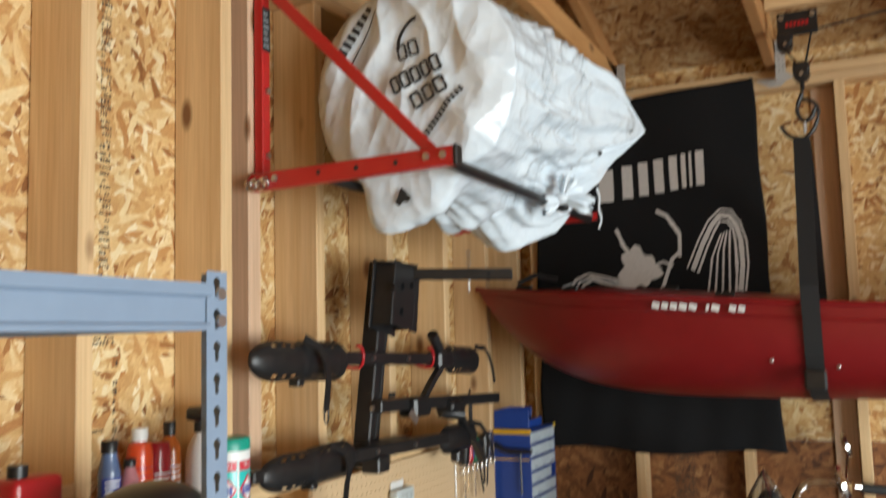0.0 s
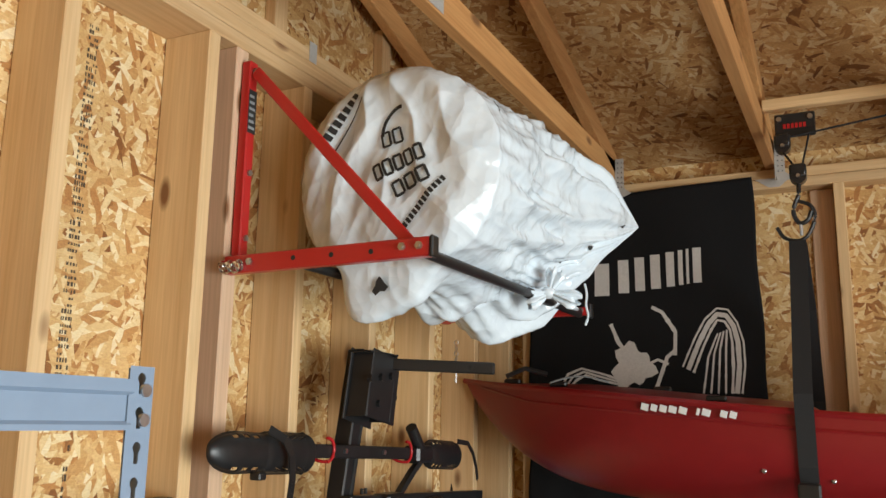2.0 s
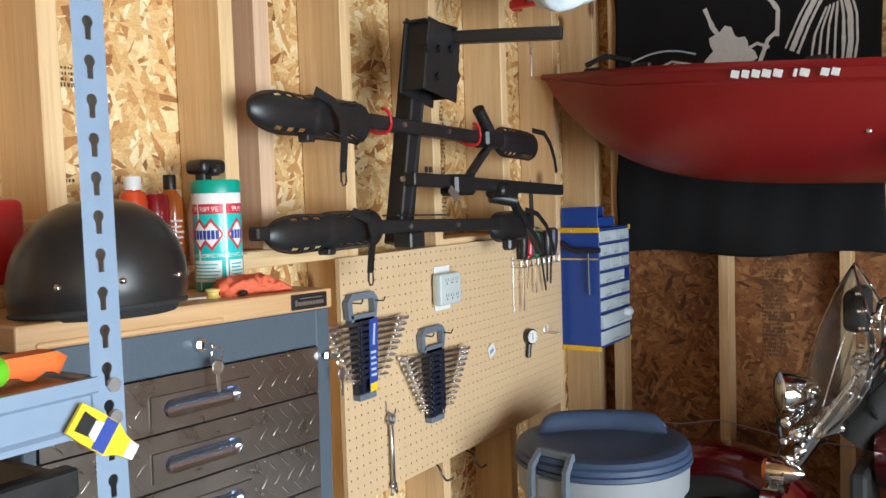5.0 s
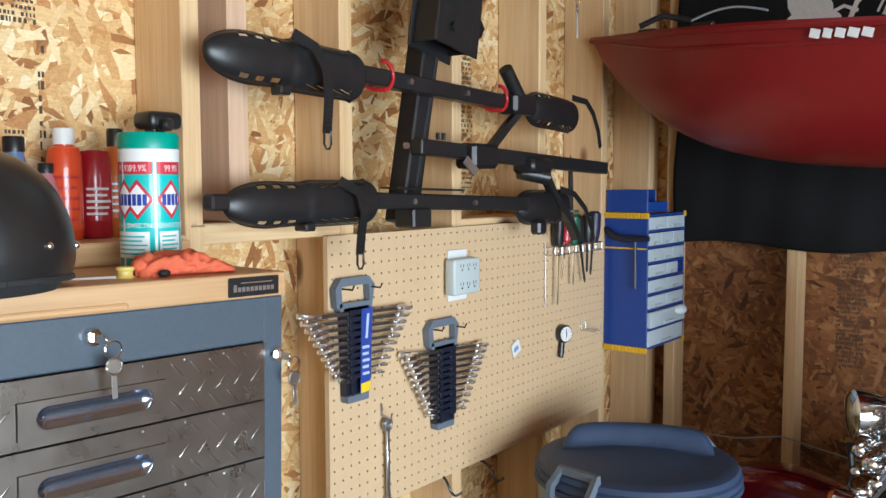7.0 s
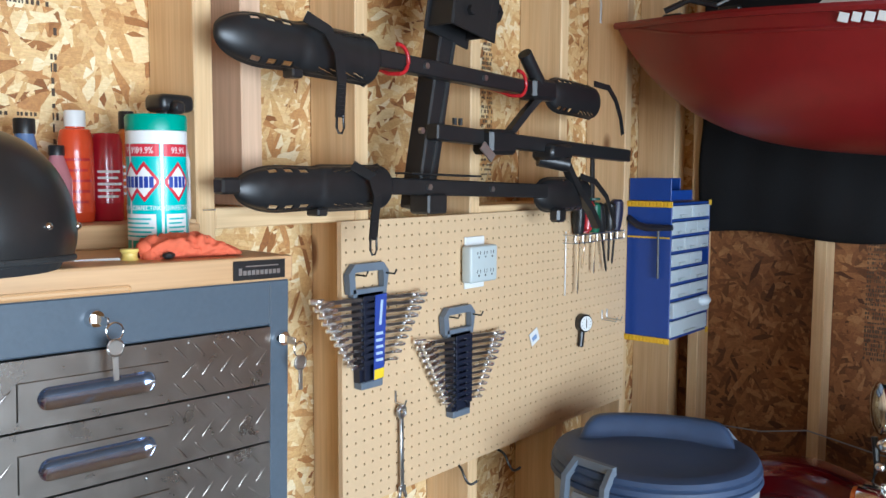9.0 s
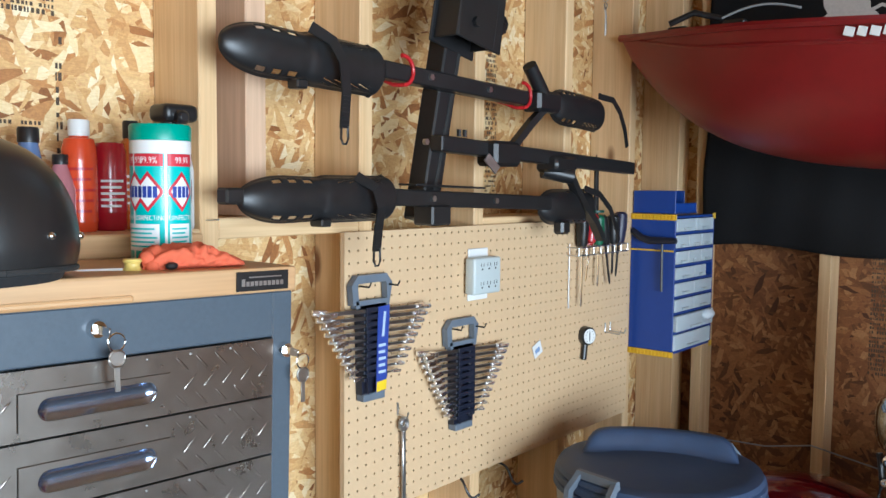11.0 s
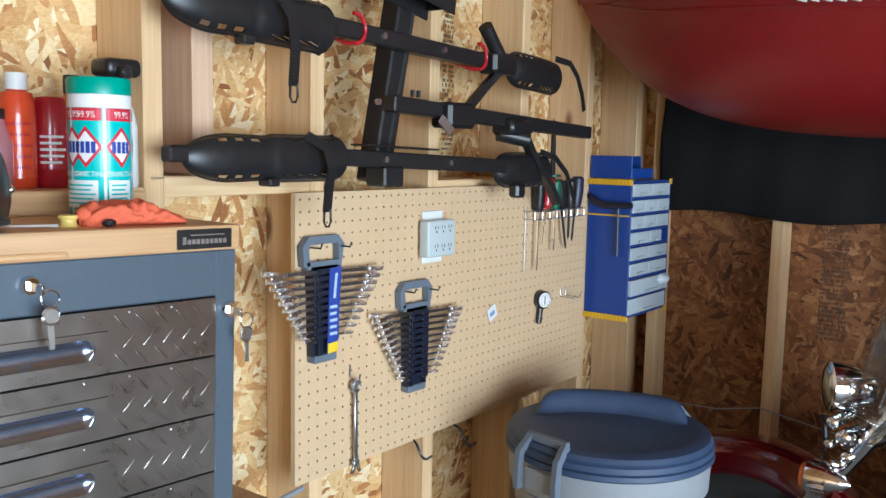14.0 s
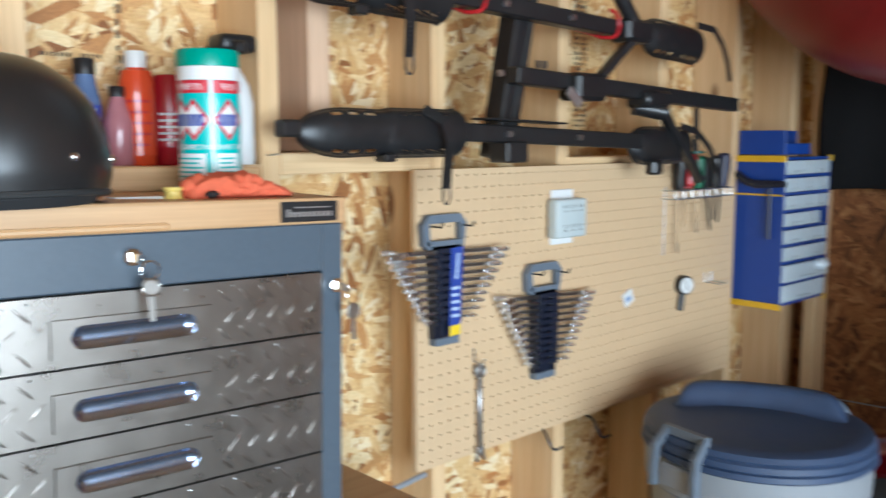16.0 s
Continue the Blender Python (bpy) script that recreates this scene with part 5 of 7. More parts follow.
def dome(u, v):
    a = 2 * math.pi * v
    e = u * math.pi / 2 * 1.10
    r = math.sin(min(e, math.pi / 2)) ** 0.9 * (1.0 if e < math.pi / 2 else 1 - 0.05 * (e - math.pi / 2) / 0.157)
    z = 0.134 * math.cos(e) ** (0.9 if e < math.pi / 2 else 1) if e < math.pi / 2 else -0.165 * (e - math.pi / 2)
    return (-1.128 + 0.118 * r * math.cos(a), 1.162 + 0.127 * r * math.sin(a), HT + 0.030 + z + 0.010 * math.cos(a) * r)


hs = obj("shell", sheet(40, 64, dome, True), HELMET, helmet, "", True)
so = hs.modifiers.new("thickness", "SOLIDIFY")
so.thickness = 0.012
bm = B()
tube(bm, [(-1.128 + 0.1125 * math.cos(a), 1.162 + 0.1215 * math.sin(a), HT + 0.009 + 0.008 * math.cos(a)) for a in [2 * math.pi * k / 40 for k in range(41)]], 0.0042, 8)
part("edge_trim", bm, RUBBER, helmet, "", True)
bm = B()
lathe(bm, [(0.105, 0.0), (0.110, 0.01), (0.105, 0.05)], (-1.128, 1.162, HT + 0.001), 32)
part("liner", bm, BLACK_WEB, helmet)
for a in (-58, -20, 24, 62):
    x, y, z = dome(0.86, a / 360 % 1)
    part("snap", ball(B(), (x, y, z), 0.005, 0.005, 0.005, 10), CHROME, helmet, "", True)

wipes = thing("wipes_canister", (-1.225, 1.478, WT), "teal and white cylindrical canister of cleaning wipes", "canister")
WC = (-1.225, 1.478, WT)
part("tub", lathe(B(), [(0.044, 0), (0.0465, 0.004), (0.0465, 0.168), (0.0455, 0.172)], WC, 40), TEAL, wipes, "", True)
part("collar", lathe(B(), [(0.0468, 0.158), (0.0468, 0.176), (0.0440, 0.178)], WC, 40), WHITE_PL, wipes, "", True)
part("lid", lathe(B(), [(0.0472, 0.177), (0.0475, 0.196), (0.045, 0.200), (0.020, 0.201), (0.0, 0.201)], WC, 40), plain("teal_lid", (0.0, 0.30, 0.22), 0.35), wipes, "", True)


def wrap(bm, c, r, a0, a1, z0, z1, n=8):
    """A label patch on an upright cylinder, between two bearings."""
    prev = None
    for k in range(n + 1):
        a = radians(a0 + (a1 - a0) * k / n)
        now = [bm.verts.new((c[0] + r * math.cos(a), c[1] + r * math.sin(a), c[2] + z)) for z in (z0, z1)]
        if prev:
            bm.faces.new((prev[0], now[0], now[1], prev[1]))
        prev = now


def words(c, r, mid, z, size, text, mat, parent):
    """Lettering wrapped round an upright cylinder, centred on a bearing."""
    cu = bpy.data.curves.new("words", "FONT")
    cu.body, cu.size, cu.align_x, cu.resolution_u = text, size, "CENTER", 2
    tmp = bpy.data.objects.new("words", cu)
    me = bpy.data.meshes.new_from_object(tmp)
    bpy.data.objects.remove(tmp)
    bpy.data.curves.remove(cu)
    for v in me.vertices:
        a = radians(mid) + v.co.x * 0.86 / r
        v.co = (c[0] + r * math.cos(a), c[1] + r * math.sin(a), c[2] + z + v.co.y)
    me.name = "lettering"
    me.materials.clear()
    return obj("lettering", me, mat, parent, "white words on the label")


RED_L, BLUE_L = plain("red_label_ink", (0.55, 0.02, 0.04), 0.4), plain("blue_label_ink", (0.02, 0.05, 0.30), 0.4)
for f0 in (-88, -22, 44, 110, 176, 242):
    bm = B()
    wrap(bm, WC, 0.0469, f0 + 2, f0 + 60, 0.140, 0.1575)
    part("red_band", bm, RED_L, wipes)
    words(WC, 0.0473, f0 + 33, 0.144, 0.0135, "99.9%", WHITE_PL, wipes)
    bm = B()
    prev = None
    for k in range(13):
        a = f0 + 3 + 56 * k / 12
        h = 0.026 * (1 - abs(2 * k / 12 - 1)) + 0.003
        now = [bm.verts.new((WC[0] + 0.0470 * math.cos(radians(a)), WC[1] + 0.0470 * math.sin(radians(a)), WC[2] + 0.104 + s * h)) for s in (-1, 1)]
        if prev:
            bm.faces.new((prev[0], now[0], now[1], prev[1]))
        prev = now
    part("emblem_rim", bm, RED_L, wipes)
    bm = B()
    prev = None
    for k in range(13):
        a = f0 + 9 + 44 * k / 12
        h = 0.020 * (1 - abs(2 * k / 12 - 1)) + 0.002
        now = [bm.verts.new((WC[0] + 0.0472 * math.cos(radians(a)), WC[1] + 0.0472 * math.sin(radians(a)), WC[2] + 0.104 + s * h)) for s in (-1, 1)]
        if prev:
            bm.faces.new((prev[0], now[0], now[1], prev[1]))
        prev = now
    part("emblem", bm, WHITE_PL, wipes, "white lozenge with plain blue bars")
    bm = B()
    for k in range(4):
        wrap(bm, WC, 0.0475, f0 + 11 + 10 * k, f0 + 19 + 10 * k, 0.0955, 0.1115, 3)
    part("print", bm, BLUE_L, wipes, "blue plain bars of lettering")
    words(WC, 0.0473, f0 + 31, 0.0635, 0.0098, "DISINFECTING" if (f0 + 88) % 132 == 0 else "D\u00c9SINFECTANT", WHITE_PL, wipes)
    bm = B()
    wrap(bm, WC, 0.0470, f0 + 5, f0 + 52, 0.020, 0.058)
    panel = part("panel", bm, WHITE_PL, wipes, "white text panel")
    bm = B()
    for k in range(5):
        wrap(bm, WC, 0.0472, f0 + 9, f0 + 38 + 5 * (k % 3), 0.025 + 0.0062 * k, 0.0275 + 0.0062 * k)
    part("panel_print", bm, TEAL, panel, "small plain bars")
    # white strip paints the tub's upright gloss highlight beside each panel
    bm = B()
    wrap(bm, WC, 0.04685, f0 - 4, f0 + 1, 0.006, 0.158, 3)
    part("stripe", bm, WHITE_PL, wipes)

wipes.scale = (0.92, 0.92, 1.0)
rag = thing("cloth_bag", (-1.13, 1.455, WT), "crumpled orange-red drawstring cloth bag on the wooden top", "cloth")


def rag_pt(u, v):
    a = 2 * math.pi * v
    w = math.sin(math.pi * min(1, u * 1.02 + 0.02)) ** 0.45
    y = 1.385 + 0.155 * u
    rz = (0.021 - 0.012 * u) * w
    rx = (0.033 + 0.004 * math.sin(u * 9)) * w
    n = 1 + 0.35 * noise.noise((u * 7, math.cos(a) * 1.5, math.sin(a) * 1.5)) + 0.2 * noise.noise((u * 19, math.cos(a) * 4, math.sin(a) * 4))
    z = rz * (1 + math.sin(a)) * n
    return (-1.135 + 0.028 * u + rx * math.cos(a) * n, y, WT + max(0.0005, z))


obj("cloth", sheet(60, 40, rag_pt, True), RAG, rag, "", True)
bm = B()
for i in range(5):
    ball(bm, (-1.125 + 0.006 * math.sin(i * 2), 1.392 + 0.004 * i, WT + 0.012 + 0.006 * math.cos(i * 2.4)), 0.012, 0.010, 0.010, 10)
part("gathered_neck", bm, RAG, rag, "", True)
part("toggle", ball(B(), (-1.098, 1.412, WT + 0.008), 0.006, 0.010, 0.005, 8), BLACK_PL, rag)
bm = B()
ring(bm, (-1.108, 1.47, WT + 0.028), 0.008, 0.0011, "z", 20, 320, 16, 5)
part("cord", bm, BLACK_WEB, rag)

tape = thing("measuring_cord", (-1.13, 1.37, WT), "small yellow plastic reel with a white cord", "reel")
part("reel", lathe(B(), [(0.012, 0), (0.013, 0.003), (0.010, 0.007), (0.010, 0.012), (0.0125, 0.015), (0.011, 0.018)], (-1.127, 1.372, WT), 18), plain("pale_yellow", (0.75, 0.58, 0.16), 0.4), tape, "", True)
part("cord", tube(B(), [(-1.13, 1.36, WT + 0.004), (-1.14, 1.34, WT + 0.004), (-1.15, 1.31, WT + 0.004), (-1.17, 1.305, WT + 0.004)], 0.003, 6), WHITE_PL, tape)

LZ = 1.1332
BX = -1.445


def bottle(label, y, r, h, mat, cap_mat, cap_h, cap_r, neck=0.75, x=BX, patch=None, liquid=None, group="bottles"):
    b = thing("bottle", (x, y, LZ), label, "bottle", group)
    prof = [(r * 0.9, 0), (r, 0.004), (r, h * neck), (r * 0.85, h * (neck + 0.10)), (cap_r * 0.9, h * 0.92), (cap_r * 0.9, h * 0.96)]
    part("body", lathe(B(), prof, (x, y, LZ), 28), mat, b, "", True)
    bm = B()
    lathe(bm, [(cap_r, 0), (cap_r, cap_h * 0.9), (cap_r * 0.9, cap_h), (0, cap_h)], (x, y, LZ + h * 0.93), 24)
    part("cap", bm, cap_mat, b, "", True)
    if patch is not None:
        bm = B()
        wrap(bm, (x, y, LZ), r + 0.0006, -80, 60, h * patch[1], h * patch[2], 14)
        lab = part("label", bm, patch[0], b, "", True)
        bm = B()
        for k in range(5):
            z = h * (patch[1] + (patch[2] - patch[1]) * (0.15 + 0.17 * k))
            wrap(bm, (x, y, LZ), r + 0.0011, -62, 10 + 9 * (k % 3), z, z + 0.004, 8)
        part("label_print", bm, patch[3], lab, "plain bars of lettering")
    return b


ORANGE_B = plain("orange_red_bottle", (0.66, 0.07, 0.02), 0.25, coat=0.4)
DRED_B = plain("dark_red_bottle", (0.36, 0.01, 0.02), 0.25, coat=0.4)
BLUE_B = plain("pale_blue_bottle", (0.10, 0.16, 0.30), 0.25, coat=0.3)
PINK_B = plain("pink_fluid_bottle", (0.40, 0.16, 0.18), 0.2, coat=0.4)
AMBER_B = plain("amber_bottle", (0.45, 0.11, 0.02), 0.2, coat=0.5)
bottle("clear bottle with a blue label and a black cap", 1.389, 0.022, 0.150, BLUE_B, BLACK_PL, 0.024, 0.016, 0.66, patch=(LABEL_BLUE, 0.25, 0.62, WHITE_PL))
bottle("short clear bottle half full of pink fluid", 1.434, 0.022, 0.115, PINK_B, BLACK_PL, 0.016, 0.012, 0.6, x=-1.436)
bottle("orange-red squeeze bottle with a white cap", 1.470, 0.027, 0.165, ORANGE_B, WHITE_PL, 0.026, 0.0165, 0.80, patch=(ORANGE_B, 0.1, 0.7, RED_PL))
bottle("flat dark red bottle with a black base", 1.523, 0.026, 0.150, DRED_B, DRED_B, 0.006, 0.014, 0.86, patch=(DRED_B, 0.2, 0.6, WHITE_PL))
bottle("amber bottle with a black cap behind the others", 1.567, 0.024, 0.165, AMBER_B, BLACK_PL, 0.030, 0.013, 0.75, x=-1.455, patch=(AMBER_B, 0.2, 0.6, WHITE_PL))
rb = thing("oil_jug", (-1.345, 1.13, LZ), "red plastic oil jug with a rounded shoulder", "jug")
bm = B()
box(bm, -1.378, -1.318, 1.075, 1.172, LZ, LZ + 0.14, 0.012, 3)
part("body", bm, RED_PL, rb, "", True)
part("cap", cyl(B(), (-1.345, 1.10, LZ + 0.139), (-1.345, 1.10, LZ + 0.16), 0.016), BLACK_PL, rb, "", True)

spray = thing("spray_bottle", (-1.405, 1.614, LZ), "white spray bottle with a black trigger head", "spray bottle")
part("body", lathe(B(), [(0.034, 0), (0.036, 0.006), (0.036, 0.10), (0.030, 0.13), (0.016, 0.155), (0.014, 0.165)], (-1.405, 1.614, LZ), 28), WHITE_PL, spray, "", True)
bm = B()
cyl(bm, (-1.405, 1.612, LZ + 0.158), (-1.405, 1.612, LZ + 0.182), 0.0165)
box(bm, -1.430, -1.375, 1.584, 1.650, LZ + 0.182, LZ + 0.212, 0.010, 3)
box(bm, -1.385, -1.360, 1.600, 1.622, LZ + 0.178, LZ + 0.200, 0.005)
bar(bm, (-1.385, 1.606, LZ + 0.185), (-1.372, 1.602, LZ + 0.145), 0.010, 0.006, 0.001, (0, 1, 0))
part("trigger_head", bm, BLACK_PL, spray, "", True)
part("nail", cyl(B(), (-1.384, 1.668, 1.148), (-1.35, 1.668, 1.15), 0.0018, seg=6), STEEL, wall_left)

# ---- on the pegboard ----
outlet = thing("power_outlet", (PX, 2.44, 0.932), "white wall plate with a grey six-way outlet adapter", "outlet")
part("wall_plate", box(B(), PX + 0.0005, PX + 0.006, 2.388, 2.464, 0.935, 1.060, 0.0015), WHITE_PL, outlet)
ad = part("adapter", box(B(), PX + 0.006, PX + 0.036, 2.372, 2.478, 0.952, 1.040, 0.006, 3), plain("pale_grey_plastic", (0.50, 0.56, 0.56), 0.4, var=0.04), outlet, "", True)
for j in range(2):
    for i in range(3):
        bm = B()
        y, z = 2.403 + 0.026 * i, 0.975 + 0.044 * j
        box(bm, PX + 0.0355, PX + 0.0366, y - 0.006, y - 0.0045, z, z + 0.008)
        box(bm, PX + 0.0355, PX + 0.0366, y + 0.0045, y + 0.006, z, z + 0.008)
        cyl(bm, (PX + 0.0355, y, z - 0.006), (PX + 0.0366, y, z - 0.006), 0.0025, seg=8)
        part("socket", bm, INK, ad, "dark socket slots")


def wrench(p0, p1, s, parent):
    """A combination spanner between two places: shaft coloured for a darker reflection than its ends."""
    p0, p1 = Vector(p0), Vector(p1)
    d = (p1 - p0).normalized()
    n = Vector((0, -d.z, d.y))
    bm = B()
    bar(bm, p0, p1, 0.0040 * s, 0.0064 * s, 0.001, (0, 0, 1))
    shaft = part("wrench", bm, DIM_CHROME, parent, "chrome combination wrench", True)
    m = (n * 0.30 + Vector((0.95, 0, 0))).normalized()
    bm = B()
    ring(bm, p0 - d * 0.007 * s, 0.0085 * s, 0.0044 * s, "z", n=16, seg=8)
    bar(bm, p0 + d * 0.014 * s, p0 - d * 0.001 * s, 0.0110 * s, 0.0080 * s, 0.0015)
    part("ring_end", bm, SATIN, shaft, "", True)
    bm = B()
    for k in (1, -1):
        bar(bm, p1 - d * 0.004 * s + m * k * 0.0062 * s, p1 + d * 0.021 * s + m * k * 0.0100 * s, 0.0068 * s, 0.0088 * s, 0.0012)
    bar(bm, p1 - d * 0.016 * s, p1 + d * 0.004 * s, 0.0170 * s, 0.0088 * s, 0.002)
    part("open_end", bm, SATIN, shaft, "", True)


def wrench_set(yc, zt, label, n, half_top, half_bot, has_label, lean):
    w = thing("wrench_rack", (PX, yc, zt - 0.26), label, "wrench rack", "wrench racks")
    x = PX + 0.012
    hw, hh = 0.060, 0.033
    # carrying handle: a rounded frame
    bm = B()
    loop = [(-0.047, -0.030), (-0.051, 0.010), (-0.041, 0.022), (0.041, 0.022), (0.051, 0.010), (0.047, -0.030)]
    pts = [(x, yc + a, zt - 0.036 + b) for a, b in loop]
    tube(bm, pts + [pts[0]], 0, flat=(0.017, 0.016), up=(1, 0, 0))
    part("handle", bm, CAN_DARK, w, "grey moulded carrying handle")
    bm = B()
    z0 = zt - 0.255
    prism(bm, [(yc - 0.036, zt - 0.068), (yc + 0.040, zt - 0.068), (yc + 0.034, z0), (yc - 0.030, z0)], "x", PX + 0.002, PX + 0.020)
    for k in range(n):
        z = zt - 0.085 - 0.0150 * k
        box(bm, PX + 0.02, PX + 0.030, yc - 0.034, yc - 0.014, z - 0.005, z + 0.003, 0.001)
        box(bm, PX + 0.02, PX + 0.030, yc + 0.014, yc + 0.036, z - 0.004, z + 0.004, 0.001)
    part("holder", bm, NAVY, w)
    bm = B()
    for a, b in ((-0.030, -0.024), (0.024, 0.030)):
        prism(bm, [(yc + a, zt - 0.072), (yc + b, zt - 0.072), (yc + b * 0.85, z0 + 0.004), (yc + a * 0.85, z0 + 0.004)], "x", PX + 0.0305, PX + 0.0318)
    keeper = part("retaining_strip", bm, NAVY, w)
    for k in range(n):
        z = zt - 0.078 - 0.0150 * k
        part("slat", box(B(), PX + 0.0318, PX + 0.0332, yc - 0.030, yc + 0.031, z - 0.0035, z + 0.0065, 0.0005), NAVY, keeper)
    part("base_clip", box(B(), PX + 0.002, PX + 0.026, yc - 0.030, yc + 0.034, z0 - 0.014, z0 + 0.002, 0.002), CAN_DARK, w)
    for k in range(n):
        u = k / (n - 1)
        L = half_top + (half_bot - half_top) * u
        z = zt - 0.082 - 0.0150 * k
        s = 1.30 - 0.55 * u
        wrench((PX + 0.026, yc + L, z + lean * L + 0.004), (PX + 0.026, yc - L + 0.012, z - lean * L), s, w)
    if has_label:
        bm = B()
        prism(bm, [(yc + 0.002, zt - 0.072), (yc + 0.036, zt - 0.070), (yc + 0.026, z0 + 0.006), (yc - 0.004, z0 + 0.004)], "x", PX + 0.0335, PX + 0.0350)
        lb = part("label", bm, LABEL_BLUE, w, "blue card with plain white bars")
        bm = B()
        prism(bm, [(yc - 0.003, z0 + 0.005), (yc + 0.026, z0 + 0.007), (yc + 0.027, z0 + 0.028), (yc - 0.002, z0 + 0.026)], "x", PX + 0.035, PX + 0.0355)
        part("yellow_strip", bm, LEMON, lb)
        bm = B()
        prism(bm, [(yc + 0.012, zt - 0.135), (yc + 0.019, zt - 0.135), (yc + 0.025, zt - 0.083), (yc + 0.018, zt - 0.083)], "x", PX + 0.035, PX + 0.0355)
        for k in range(5):
            z = zt - 0.150 - 0.014 * k
            box(bm, PX + 0.035, PX + 0.0355, yc + 0.003, yc + 0.024 - 0.002 * (k % 2), z - 0.006, z)
        part("label_print", bm, plain("pale_blue_ink", (0.45, 0.56, 0.75), 0.5), lb)
    bm = B()
    tube(bm, [(PX, yc + 0.05, zt - 0.03), (PX + 0.045, yc + 0.05, zt - 0.03), (PX + 0.05, yc + 0.05, zt - 0.02)], 0.002, 6)
    part("peg_hook", bm, BLACK_STEEL, w)
    bm = B()
    tube(bm, [(PX, yc - 0.02, zt - 0.03), (PX + 0.03, yc - 0.02, zt - 0.03), (PX + 0.035, yc - 0.02, zt - 0.02)], 0.002, 6)
    part("peg_hook", bm, BLACK_STEEL, w)
    return w


wrench_set(2.048, 1.032, "chrome wrench set in a navy holder with a blue card", 10, 0.146, 0.064, True, -0.05)
wrench_set(2.352, 0.905, "chrome wrench set in a plain navy holder", 11, 0.142, 0.062, False, -0.065)

big = thing("spanner", (PX, 2.155, 0.487), "large steel ratcheting spanner hanging from a peg hook", "spanner")
bm = B()
bar(bm, (PX + 0.014, 2.155, 0.515), (PX + 0.014, 2.153, 0.678), 0.011, 0.006, 0.002, (1, 0, 0))
ring(bm, (PX + 0.014, 2.153, 0.688), 0.011, 0.0055, "x", n=18, seg=8)
for k in (1, -1):
    bar(bm, (PX + 0.014, 2.155 + k * 0.005, 0.512), (PX + 0.014, 2.155 + k * 0.012, 0.490), 0.007, 0.007, 0.001, (1, 0, 0))
bar(bm, (PX + 0.014, 2.155, 0.520), (PX + 0.014, 2.155, 0.505), 0.020, 0.008, 0.002, (1, 0, 0))
part("steel", bm, STEEL, big, "", True)


def peg_hook(y, z, L=0.04):
    h = thing("peg_hook", (PX, y, z), "thin bare steel hook in the pegboard", "hook", "peg hooks")
    bm = B()
    tube(bm, [(PX - 0.004, y, z + 0.026), (PX + 0.003, y, z + 0.026), (PX + 0.003, y, z), (PX + L, y, z - 0.002), (PX + L + 0.004, y, z + 0.010)], 0.0022, 6)
    part("wire", bm, STEEL, h, "", True)
    return h


peg_hook(2.146, 0.708, 0.03)
peg_hook(3.06, 0.775, 0.05)
peg_hook(3.09, 0.775, 0.05)

tag = thing("paper_tag", (PX + 0.002, 2.69, 0.75), "small white paper tag hung askew on the pegboard", "tag")
tm = Matrix.Translation((PX + 0.004, 2.692, 0.775)) @ Euler((radians(24), 0, 0)).to_matrix().to_4x4()
part("paper", flatshape([(-0.020, -0.018), (0.020, -0.018), (0.020, 0.018), (-0.020, 0.018)], 0, 0.0012, tm), WHITE_PL, tag)
part("print", flatshape([(-0.012, -0.008), (0.010, -0.008), (0.010, 0.004), (-0.012, 0.004)], 0.0013, 0.0017, tm), plain("blue_grey_ink", (0.2, 0.3, 0.5), 0.6), tag)

gauge = thing("pressure_gauge", (PX + 0.01, 2.93, 0.715), "round dial tyre pressure gauge with a black stem", "gauge")
gm = Matrix.Translation((PX + 0.012, 2.932, 0.782)) @ Euler((0, radians(90), radians(-18))).to_matrix().to_4x4()
part("case", lathe(B(), [(0.024, -0.012), (0.026, -0.008), (0.026, 0.012), (0.023, 0.015)], (0, 0, 0), 28, gm), BLACK_PL, gauge, "", True)
part("dial", lathe(B(), [(0.0, 0.0152), (0.0215, 0.0152), (0.0215, 0.0158), (0.0, 0.0158)], (0, 0, 0), 28, gm), WHITE_PL, gauge, "white dial face")
bm = B()
box(bm, -0.012, 0.012, -0.0015, 0.0015, 0.016, 0.0166)
for k in range(10):
    a = radians(36 * k)
    box(bm, 0.016 * math.cos(a) - 0.001, 0.016 * math.cos(a) + 0.001, 0.016 * math.sin(a) - 0.001, 0.016 * math.sin(a) + 0.001, 0.016, 0.0166)
bmesh.ops.transform(bm, matrix=gm, verts=bm.verts[:])
part("needle", bm, INK, gauge)
part("stem", bar(B(), (PX + 0.012, 2.930, 0.762), (PX + 0.012, 2.922, 0.712), 0.016, 0.012, 0.003, (1, 0, 0)), BLACK_PL, gauge)

# screwdrivers in a wire holder
holder = thing("screwdriver_holder", (PX, 2.98, 1.02), "wire tool holder hooked into the pegboard", "tool holder")
bm = B()
for z in (1.040, 1.018):
    tube(bm, [(PX, 2.838, z), (PX + 0.035, 2.838, z), (PX + 0.035, 3.13, z), (PX, 3.13, z)], 0.0018, 6)
for k in range(8):
    y = 2.845 + 0.04 * k
    tube(bm, [(PX, y, 1.04), (PX + 0.035, y, 1.04), (PX + 0.035, y, 1.018)], 0.0015, 5)
tube(bm, [(PX + 0.004, 2.845, 1.05), (PX + 0.004, 2.845, 0.87)], 0.002, 6)
part("wire", bm, STEEL, holder)
